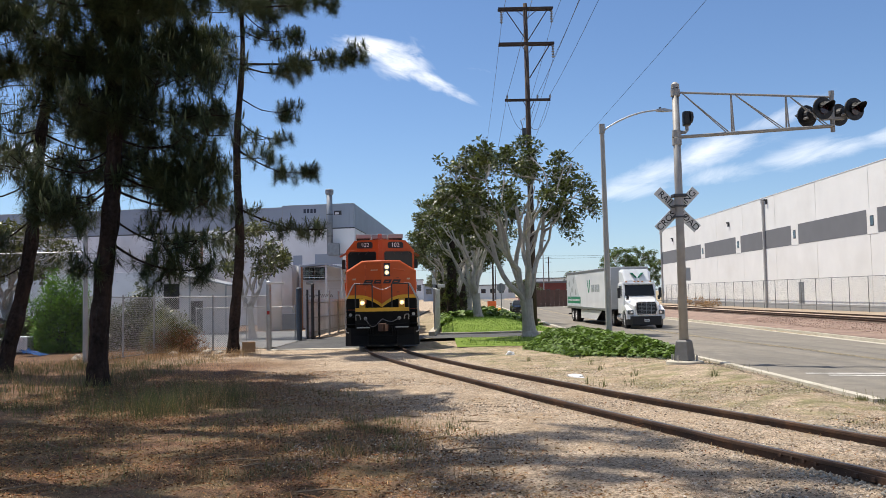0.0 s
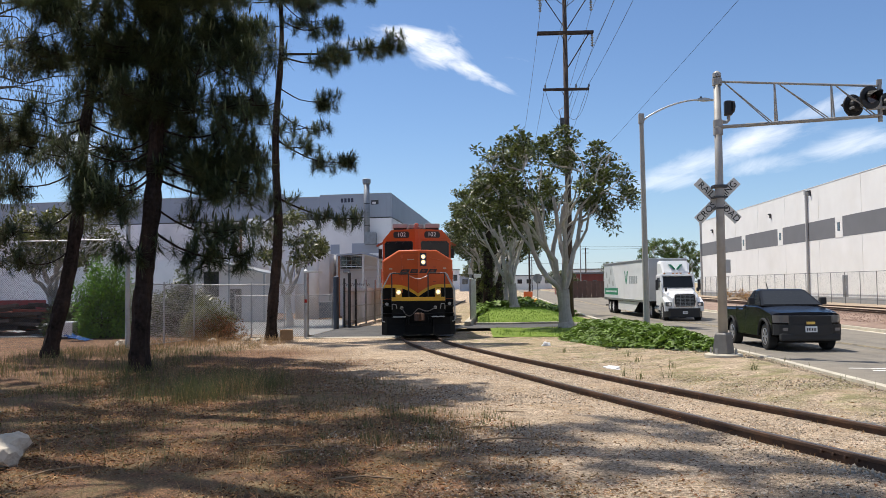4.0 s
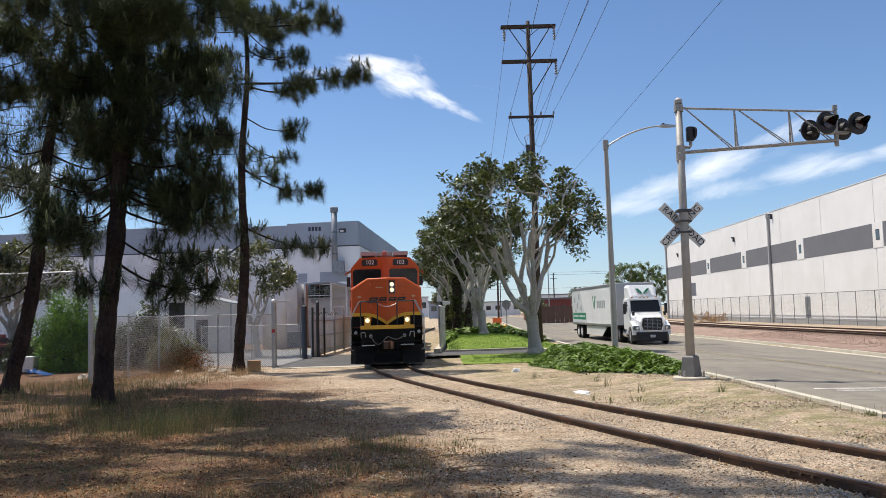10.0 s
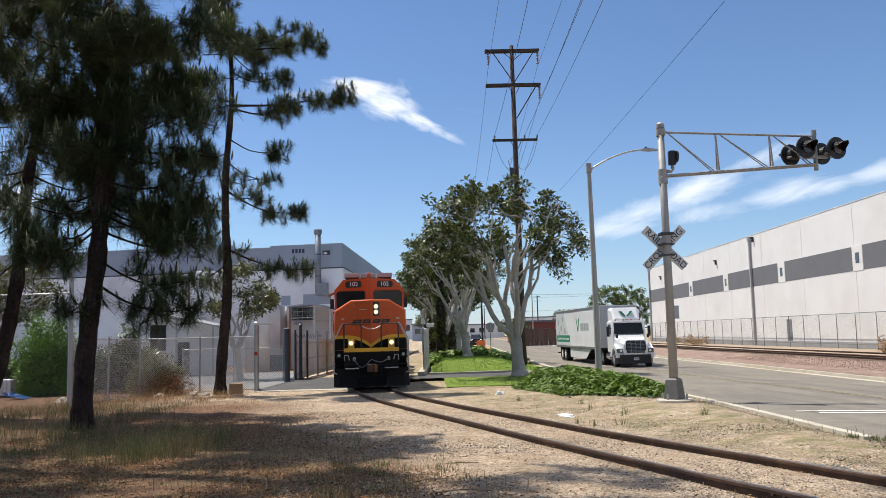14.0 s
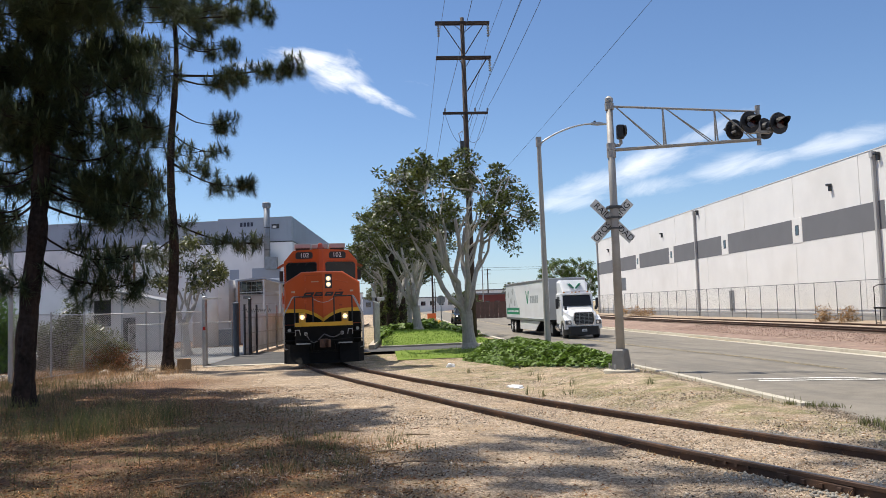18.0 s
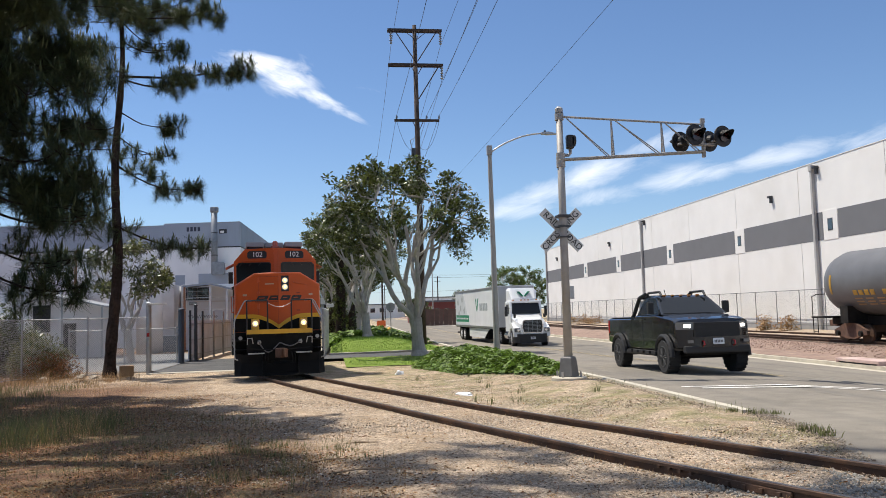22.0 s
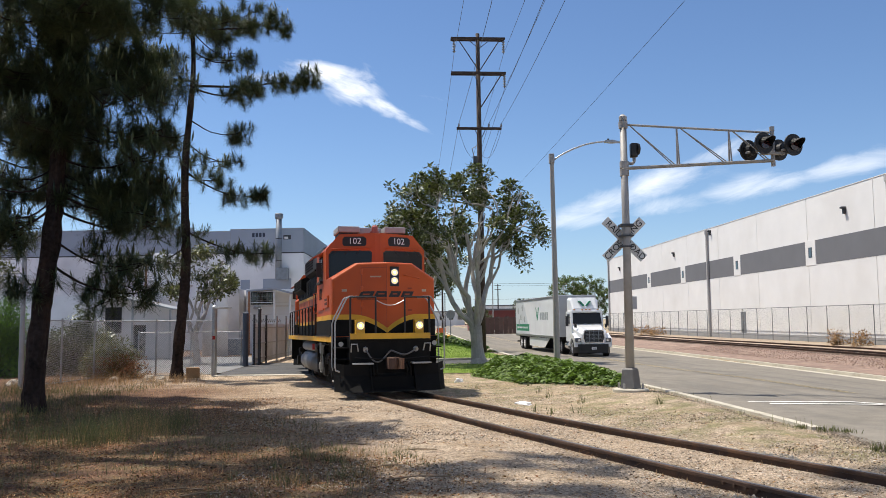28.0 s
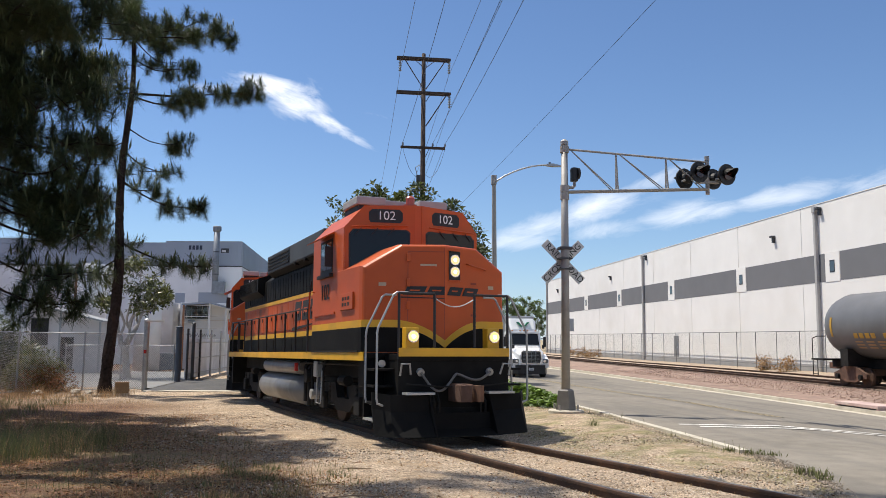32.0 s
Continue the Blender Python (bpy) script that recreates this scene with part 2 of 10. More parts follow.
    L(vor.outputs["Distance"], hv.inputs[0]); L(hv.outputs[0], hs.inputs[1])
    L(hs.outputs[0], bp.inputs["Height"]); L(bp.outputs[0], b.inputs["Normal"])
    MATS["dry_ground"] = m
    return m


def glass_mat(name, tint=(0.02, 0.025, 0.03), rough=0.06):
    """dark glass as seen from outside: black body, clear reflections"""
    return mat(name, tint, rough, 0.0, 0.1, 2.0, spec=0.8, coat=0.6)


# ---------------------------------------------------------------- mesh helpers
def obj_from(bm, name, material, parent=None, smooth=False, data=None):
    me = data or bpy.data.meshes.new(name)
    if bm is not None:
        bm.to_mesh(me)
        bm.free()
    if smooth:
        for p in me.polygons:
            p.use_smooth = True
    if material and not me.materials:
        me.materials.append(material)
    ob = new(name, me)
    ob.parent = parent
    return ob


def part(name, bm, material, parent, label="", smooth=False):
    ob = obj_from(bm, name, material, parent, smooth)
    return tagged(ob, label)


def thing(name, label, category, m=None, group="", kind=""):
    ob = new(name)
    ob.empty_display_size = 0.2
    if m is not None:
        ob.matrix_basis = m
    return tagged(ob, label, category, group, kind)


def box(bm, x0, x1, y0, y1, z0, z1, bevel=0.0):
    g = bmesh.ops.create_cube(bm, size=1)
    for v in g["verts"]:
        v.co = Vector(((x0 + x1) / 2 + v.co.x * (x1 - x0), (y0 + y1) / 2 + v.co.y * (y1 - y0), (z0 + z1) / 2 + v.co.z * (z1 - z0)))
    if bevel:
        es = list({e for v in g["verts"] for e in v.link_edges})
        bmesh.ops.bevel(bm, geom=es, offset=bevel, segments=2, affect="EDGES", profile=0.6)
    return bm


def boxed(*a, **k):
    return box(bmesh.new(), *a, **k)


def tube(bm, pts, r, n=8, r1=None, caps=True):
    """a round bar through points; r1: its radius at the end; r may be a list"""
    pts = [Vector(p) for p in pts]
    rings = []
    k = len(pts)
    up = Vector((0, 0, 1))
    prev = None
    for i, p in enumerate(pts):
        d = (pts[min(i + 1, k - 1)] - pts[max(i - 1, 0)])
        if d.length < 1e-9:
            d = Vector((0, 0, 1))
        d.normalize()
        ref = prev if prev is not None else (up if abs(d.z) < 0.95 else Vector((1, 0, 0)))
        a = (ref - d * ref.dot(d))
        if a.length < 1e-4:
            a = Vector((1, 0, 0)) - d * d.x
        a.normalize()
        prev = a
        b = d.cross(a)
        rr = r[i] if isinstance(r, (list, tuple)) else (r + ((r1 if r1 is not None else r) - r) * i / max(k - 1, 1))
        rings.append([bm.verts.new(p + (a * math.cos(2 * math.pi * j / n) + b * math.sin(2 * math.pi * j / n)) * rr) for j in range(n)])
    for i in range(k - 1):
        for j in range(n):
            bm.faces.new((rings[i][j], rings[i][(j + 1) % n], rings[i + 1][(j + 1) % n], rings[i + 1][j]))
    if caps:
        bm.faces.new(rings[0][::-1])
        bm.faces.new(rings[-1])
    return bm


def tubed(pts, r, n=8, r1=None):
    return tube(bmesh.new(), pts, r, n, r1)


def prism(bm, poly, axis, a0, a1):
    """a polygon drawn out along an axis: 'x' polygons are (y, z), 'y' (x, z), 'z' (x, y)"""
    def at(p, a):
        return {"x": (a, p[0], p[1]), "y": (p[0], a, p[1]), "z": (p[0], p[1], a)}[axis]
    v0 = [bm.verts.new(at(p, a0)) for p in poly]
    v1 = [bm.verts.new(at(p, a1)) for p in poly]
    k = len(poly)
    fs = [bm.faces.new(v0), bm.faces.new(v1[::-1])]
    for i in range(k):
        fs.append(bm.faces.new((v0[i], v1[i], v1[(i + 1) % k], v0[(i + 1) % k])))
    bmesh.ops.recalc_face_normals(bm, faces=fs)
    return bm


def prismed(*a):
    return prism(bmesh.new(), *a)


def loft(bm, rings, close=True):
    """skin over rings of equal length"""
    vs = [[bm.verts.new(p) for p in r] for r in rings]
    k = len(vs[0])
    fs = []
    for i in range(len(vs) - 1):
        for j in range(k):
            fs.append(bm.faces.new((vs[i][j], vs[i][(j + 1) % k], vs[i + 1][(j + 1) % k], vs[i + 1][j])))
    if close:
        fs.append(bm.faces.new(vs[0][::-1])); fs.append(bm.faces.new(vs[-1]))
    bmesh.ops.recalc_face_normals(bm, faces=fs)
    return bm


def disc_wheel(axis, c, r, w, n=24, hub=0.0):
    """a wheel or drum round an axis through c"""
    bm = bmesh.new()
    d = {"x": Vector((1, 0, 0)), "y": Vector((0, 1, 0)), "z": Vector((0, 0, 1))}[axis]
    c = Vector(c)
    e = min(w, r) * 0.12
    tube(bm, [c - d * w / 2, c - d * (w / 2 - 1e-4), c - d * (w / 2 - e), c + d * (w / 2 - e), c + d * (w / 2 - 1e-4), c + d * w / 2], [r - e, r - e * 0.9, r, r, r - e * 0.9, r - e], n)
    return bm


def lettering(name, text, size, material, parent, m, depth=0.006, label=""):
    cu = bpy.data.curves.new(name, "FONT")
    cu.body, cu.size, cu.align_x, cu.align_y, cu.extrude = text, size, "CENTER", "CENTER", depth
    tmp = bpy.data.objects.new(name, cu)
    scene.collection.objects.link(tmp)
    me = bpy.data.meshes.new_from_object(tmp, depsgraph=bpy.context.evaluated_depsgraph_get())
    bpy.data.objects.remove(tmp)
    ob = obj_from(None, name, None, parent, data=me)
    me.materials.clear(); me.materials.append(material)
    ob.matrix_basis = m
    return tagged(ob, label)


def mesh_from(name, verts, faces, material, parent=None):
    me = bpy.data.meshes.new(name)
    me.from_pydata(verts, [], faces)
    me.materials.append(material)
    ob = new(name, me)
    ob.parent = parent
    return ob


# ---------------------------------------------------------------- the lie of the land
def smooth01(x):
    x = min(max(x, 0.0), 1.0)
    return x * x * (3 - 2 * x)


def gz(x, y):
    """height of the ground: the yard falls away from the camera, the street less so"""
    a = np.interp(y, [6, 11, 16, 24, 34, 50, 60, 80], [0, -.10, -.26, -.44, -.60, -.70, -.74, -.78])
    b = np.interp(y, [6, 20, 27, 36, 50, 60, 80], [0, -.10, -.20, -.42, -.66, -.73, -.78])
    w = smooth01((x - 3.2) / 3.3)
    c = min(max((x - .026 * y - 9.5) / 8, 0), 1)
    return float((1 - c) * ((1 - w) * a + w * b) + c * np.interp(y, [0, 50, 80], [-.62, -.68, -.78]))


ST = 0.026                            # the street runs 1.5 degrees to the right of straight ahead


def sx(u, y):
    return u + ST * y


# the spur: centre line by its slope
_ty = np.arange(-60, 260, 0.1)
_ts = np.interp(_ty, [-60, 4, 8, 10.5, 13, 18, 22, 27, 30, 33, 37, 43, 50, 58, 66, 400],
                [-.6, -.42, -.36, -.29, -.25, -.27, -.285, -.275, -.245, -.165, -.115, -.10, -.09, -.02, .026, .026])
_tx = np.concatenate([[0], np.cumsum((_ts[1:] + _ts[:-1]) / 2 * 0.1)])
_tx += 1.70 - np.interp(18, _ty, _tx)
_tl = np.concatenate([[0], np.cumsum(np.hypot(0.1, np.diff(_tx)))])
_tl -= np.interp(0, _ty, _tl)
RAIL = 0.12                           # rail top over the ground


def track_x(y):
    return float(np.interp(y, _ty, _tx))


def track_at(s):
    y = float(np.interp(s, _tl, _ty))
    x = track_x(y)
    return Vector((x, y, gz(x, y) + RAIL))

# ---------------------------------------------------------------- setting: ground, street, tracks
GROUND = ground_mat()
ASPHALT = mat("asphalt", (0.215, 0.193, 0.162), 0.9, 0, 0.22, 3.0, 0.35, 120, (0.10, 0.097, 0.093), 0.5, spec=0.25, stretch=(1.0, 0.07, 1.0))
ASPHALT_NEW = mat("asphalt_drive", (0.085, 0.085, 0.087), 0.9, 0, 0.25, 3.0, 0.35, 120, (0.16, 0.15, 0.13), 0.4, spec=0.25)
CONCRETE = mat("concrete", (0.50, 0.46, 0.38), 0.9, 0, 0.15, 4.0, 0.3, 60, (0.25, 0.21, 0.16), 0.5, spec=0.25)
BALLAST = mat("red_ballast", (0.25, 0.175, 0.142), 0.95, 0, 0.35, 5.0, 1.0, 18, (0.46, 0.36, 0.27), 0.5, spec=0.2)
STRAW = mat("dry_straw", (0.27, 0.21, 0.155), 0.9, 0, 0.25, 9.0, 0.3, 60, (0.30, 0.22, 0.12), 0.5, random_amt=0.3)
RUST = mat("rail_rust", (0.075, 0.043, 0.029), 0.75, 0.3, 0.3, 8.0, 0.3, 50, (0.20, 0.10, 0.05), 0.5)
RAILTOP = mat("rail_polished", (0.15, 0.12, 0.10), 0.38, 0.85, 0.2, 8.0)
LAWN = mat("lawn_soil", (0.16, 0.23, 0.035), 0.9, 0, 0.25, 7.0, 0.8, 90, (0.16, 0.20, 0.05), 0.5, spec=0.2)
PAINT_W = mat("road_paint", (0.72, 0.70, 0.66), 0.8, 0, 0.12, 6.0, tint=(0.2, 0.19, 0.18), stain=0.6)
PAINT_Y = mat("road_paint_yellow", (0.36, 0.29, 0.17), 0.85, 0, 0.2, 6.0, tint=(0.2, 0.19, 0.175), stain=0.95)


def street_left(y):
    """where the asphalt of the street begins"""
    return sx(6.5, y) if y > 12.6 else float(np.interp(y, [-40, 0, 7, 8.8, 10.5, 12.6], [-6, 3.6, 5.2, 5.85, 6.55, sx(6.5, 12.6)]))


def far_rise(u):
    """the railway's bank beyond the street, over the street's height"""
    return float(np.interp(u, [17.6, 17.75, 19.6, 21.6, 26.9, 28.2, 30.5], [0, .14, .16, .32, .34, .30, .52]))


def build_ground():
    xs = np.concatenate([np.array([-3000, -900, -300, -120, -60, -42]), np.arange(-30, -17, 1.5), np.arange(-17, 7.6, 0.35), np.arange(8, 34, 1.0),
                         np.array([40, 60, 120, 300, 900, 3000])])
    ys = np.concatenate([np.array([-3000, -800, -200, -60, -20, -6]), np.arange(-2, 2, 1.0), np.arange(2, 40, 0.4), np.arange(40, 100, 3.0), np.array([130, 200, 400, 900, 2000, 4000])])
    verts, faces, cols = [], [], []
    for y in ys:
        for x in xs:
            z = gz(x, y)
            u = x - ST * y
            if x > street_left(y) + 0.5 and u < 17.7:
                z -= 0.06
            elif u >= 17.7:
                z += far_rise(u) - 0.06
            else:
                d = x - track_x(y)
                amp = (0.05 * smooth01((abs(d) - 1.2) / 2) + 0.008) * smooth01((street_left(y) - x) / 1.2)
                z -= 0.014 * (x > street_left(y) - 0.3)
                z += amp * noise.noise(Vector((x * 0.45, y * 0.45, 0))) + 0.35 * amp * noise.noise(Vector((x * 1.7, y * 1.7, 3)))
                if -13 < x < -3.5 and y < 40:
                    z += 0.10 * smooth01((-x - 3.5) / 5) * noise.noise(Vector((x * 0.2, y * 0.2, 7)))
                if y > 44 and -2 < x < 7.4:
                    z -= 0.12
                if -8 < x < 8 and 37 < y < 50:
                    z -= 0.06
            verts.append((x, y, z))
            d = x - track_x(y)
            nn = noise.noise(Vector((x * 0.5, y * 0.5, 11)))
            red = smooth01((-(d) - 2.6 + 1.8 * nn) / 3.2) * (1 - smooth01((y - 27 + 4 * nn) / 7) * smooth01((x + 12) / 3))
            grn = smooth01((d - 1.0 + nn) / 1.2) if d > 0 else 0.45 * smooth01((-d - 3) / 2) * smooth01((17.5 + 3 * nn - y) / 4 + 0.6)
            cols.append((red, grn, 0, 1))
    w = len(xs)
    for j in range(len(ys) - 1):
        for i in range(w - 1):
            faces.append((j * w + i, j * w + i + 1, (j + 1) * w + i + 1, (j + 1) * w + i))
    ob = mesh_from("ground", verts, faces, GROUND)
    a = ob.data.color_attributes.new("cover", "FLOAT_COLOR", "POINT")
    a.data.foreach_set("color", [c for col in cols for c in col])
    for p in ob.data.polygons:
        p.use_smooth = True
    tagged(ob, "dry dirt yard with gravel, straw and leaf litter", "ground", kind="structure")


def strip(name, material, us, ys, zf, label, category, xf=None, kind="structure", thick=0.0):
    """a paved or ballasted sheet along the street: us across, ys along"""
    verts, faces = [], []
    for y in ys:
        for u in us:
            x = xf(u, y) if xf else sx(u, y)
            verts.append((x, y, zf(u, x, y)))
    w = len(us)
    for j in range(len(ys) - 1):
        for i in range(w - 1):
            faces.append((j * w + i, j * w + i + 1, (j + 1) * w + i + 1, (j + 1) * w + i))
    ob = mesh_from(name, verts, faces, material)
    return tagged(ob, label, category, kind=kind)


def build_street():
    ys = np.concatenate([np.arange(-40, 90, 1.5), np.array([100, 120, 150, 200, 280, 420])])
    strip("road", ASPHALT, np.linspace(0, 1, 14), ys, lambda u, x, y: gz(x, y), "worn grey asphalt street sloping gently away", "road",
          xf=lambda f, y: street_left(y) + f * (sx(17.5, y) - street_left(y)))
    # kerbs are real steps
    def kerb(name, u0, u1, ya, yb, h, label, lip=None, step=1.5):
        bm = bmesh.new()
        rows = []
        n = max(2, int((yb - ya) / step))
        for k in range(n + 1):
            y = ya + (yb - ya) * k / n
            z = gz(sx((u0 + u1) / 2, y), y)
            rows.append([(sx(u0, y), y, z - 0.3), (sx(u1, y), y, z - 0.3), (sx(u1, y), y, z + h - 0.02), (sx(u1 - 0.02 * np.sign(u1 - u0), y), y, z + h), (sx(u0, y), y, z + h)])
        loft(bm, rows)
        ob = obj_from(bm, name, BALLAST if name == "walk_far" else CONCRETE)
        tagged(ob, label, "kerb", kind="structure")
    kerb("kerb_near", 6.33, 6.52, 12.8, 45.0, 0.045, "worn concrete kerb at the street's edge")
    kerb("kerb_drive", 6.22, 6.52, 51.5, 200.0, 0.12, "worn concrete kerb at the street's edge")
    kerb("kerb_far", 17.5, 17.72, -20, 400, 0.15, "long pale concrete kerb below the railway bank")
    kerb("gutter", 17.15, 17.5, -20, 400, 0.012, "pale concrete gutter along the kerb")
    kerb("walk_far", 17.725, 19.3, -20, 400, 0.165, "narrow strip of dirt and crushed stone along the kerb")
    strip("rail_bank", BALLAST, [19.1, 19.7, 20.6, 21.6, 22.8, 24.2, 25.6, 26.9, 28.2, 29.4, 30.6], np.concatenate([np.arange(-30, 90, 2.0), np.arange(90, 420, 15)]),
          lambda u, x, y: gz(x, y) + far_rise(u) + 0.03 * noise.noise(Vector((x, y, 0))), "bank of reddish brown crushed-stone ballast", "ballast")
    strip("dirt_strip", STRAW, [26.6, 27.5, 28.3, 29.2, 30.4], np.concatenate([np.arange(-30, 90, 2.0), np.arange(90, 420, 15)]),
          lambda u, x, y: gz(x, y) + far_rise(u) + 0.035 + 0.05 * noise.noise(Vector((x * 0.5, y * 0.5, 5))), "strip of dry straw-coloured weeds by the fence", "ground")
    # painted lines
    def line(name, pts, w, material, label):
        bm = bmesh.new()
        for (a, b) in zip(pts, pts[1:]):
            a, b = Vector(a), Vector(b)
            n = max(1, int((b - a).length / 1.5))
            d = (b - a).normalized()
            s = Vector((-d.y, d.x)) * w / 2
            prev = None
            for k in range(n + 1):
                p = a + (b - a) * k / n
                q = [bm.verts.new((*(p + e), gz(*(p + e)) + 0.008)) for e in (s, -s)]
                if prev:
                    bm.faces.new((prev[0], prev[1], q[1], q[0]))
                prev = q
        tagged(obj_from(bm, name, material), label, "road marking", kind="structure")
    line("stop_line", [(7.7, 17.5), (11.9, 16.55)], 0.16, PAINT_W, "worn white stop line")
    line("stop_line", [(7.95, 17.0), (11.9, 15.95)], 0.15, PAINT_W, "worn white stop line")
    for u in (11.15, 11.4):
        line("centre_line", [(sx(u, 20.5), 20.5), (sx(u, 150), 150)], 0.11, PAINT_Y, "faded yellow centre line")
    line("lane_bar", [(6.2, 93), (8.5, 92)], 0.5, PAINT_W, "worn white crosswalk bar")
    # the drive over the spur
    def drive(name, poly, material, label, lift=0.0):
        bm = bmesh.new()
        (xa, ya), (xb, yb) = poly
        nx, ny = max(1, int((xb - xa) / 0.8)), max(1, int((yb - ya) / 0.8))
        g = [[bm.verts.new((xa + (xb - xa) * i / nx, ya + (yb - ya) * j / ny, gz(xa + (xb - xa) * i / nx, ya + (yb - ya) * j / ny) + lift)) for i in range(nx + 1)] for j in range(ny + 1)]
        for j in range(ny):
            for i in range(nx):
                bm.faces.new((g[j][i], g[j][i + 1], g[j + 1][i + 1], g[j + 1][i]))
        tagged(obj_from(bm, name, material), label, "driveway", kind="structure")
    drive("driveway_yard", ((-7.9, 37.6), (-1.2, 49.3)), ASPHALT_NEW, "dark asphalt driveway across the rails", 0.02)
    drive("yard_floor", ((-34.0, 38.9), (-7.95, 59.4)), mat("yard_concrete", (0.20, 0.20, 0.20), 0.9, 0, 0.2, 2.0, 0.2, 60, (0.22, 0.20, 0.18), 0.5, spec=0.25), "grey concrete yard behind the fence", 0.03)
    drive("driveway_street", ((-1.2, 44.8), (7.6, 49.3)), ASPHALT_NEW, "dark asphalt driveway towards the street", 0.024)
    drive("driveway_lip", ((-7.9, 36.7), (-3.6, 37.6)), CONCRETE, "strip of broken concrete before the driveway", 0.015)
    drive("driveway_apron", ((5.2, 48.2), (7.9, 51.6)), CONCRETE, "pale concrete driveway apron", 0.05)
    bm = bmesh.new()
    loft(bm, [[(x, 49.3 + 0.03 * x, z + gz(x, 49.3)), (x, 49.6 + 0.03 * x, z + gz(x, 49.3)), (x, 49.6 + 0.03 * x, gz(x, 49.3) + 0.13), (x, 49.3 + 0.03 * x, gz(x, 49.3) + 0.13)] for x, z in ((-0.2, -0.2), (2.0, -0.2), (5.4, -0.2))])
    tagged(obj_from(bm, "kerb_lawn", CONCRETE), "pale concrete edging of the lawn", "kerb", kind="structure")


def mound(x, y):
    return 0.55 * smooth01((y - 49.5) / 9) * (1 - smooth01((y - 66) / 22)) * smooth01((x + 0.4) / 1.6) * (1 - smooth01((x - 4.2) / 3.0))


def build_lawn():
    verts, faces = [], []
    xs, ys = np.linspace(-0.1, 7.2, 22), np.linspace(49.62, 90, 50)
    for y in ys:
        for x in xs:
            verts.append((x, y, gz(x, y) + 0.07 + mound(x, y)))
    w = len(xs)
    for j in range(len(ys) - 1):
        for i in range(w - 1):
            faces.append((j * w + i, j * w + i + 1, (j + 1) * w + i + 1, (j + 1) * w + i))
    ob = mesh_from("lawn", verts, faces, LAWN)
    tagged(ob, "mown bright green lawn on a low mound", "lawn", kind="structure")
    verts, faces = [], []
    xs, ys = np.linspace(0.6, 6.6, 16), np.linspace(36.2, 44.8, 20)
    for y in ys:
        for x in xs:
            verts.append((x, y, gz(x, y) + 0.035 + 0.03 * noise.noise(Vector((x, y, 2)))))
    w = len(xs)
    for j in range(len(ys) - 1):
        for i in range(w - 1):
            faces.append((j * w + i, j * w + i + 1, (j + 1) * w + i + 1, (j + 1) * w + i))
    ob = mesh_from("grass_strip", verts, faces, LAWN)
    tagged(ob, "strip of patchy grass beside the driveway", "lawn", kind="structure")


RAIL_SECTION = [(-0.07, -0.16), (0.07, -0.16), (0.07, -0.145), (0.012, -0.125), (0.010, -0.05), (0.036, -0.04), (0.037, -0.008), (0.026, 0.0), (-0.026, 0.0), (-0.037, -0.008), (-0.036, -0.04), (-0.010, -0.05), (-0.012, -0.125), (-0.07, -0.145)]


def rail(pts, name, parent):
    """a steel rail along points at the height of its top: rusty web and a worn bright head"""
    bm = bmesh.new()
    rings, top = [], []
    for i, p in enumerate(pts):
        d = (pts[min(i + 1, len(pts) - 1)] - pts[max(i - 1, 0)]).normalized()
        side = Vector((d.y, -d.x, 0)).normalized()
        rings.append([p + side * a + Vector((0, 0, b)) for a, b in RAIL_SECTION])
        top.append((p + side * 0.023 + Vector((0, 0, 0.002)), p - side * 0.023 + Vector((0, 0, 0.002))))
    loft(bm, rings)
    r = part(name, bm, RUST, parent, "rusty steel rail")
    bm = bmesh.new()
    prev = None
    for a, b in top:
        q = (bm.verts.new(a), bm.verts.new(b))
        if prev:
            bm.faces.new((prev[0], q[0], q[1], prev[1]))
        prev = q
    part("rail_head", bm, RAILTOP, r, "worn running surface")
    return r


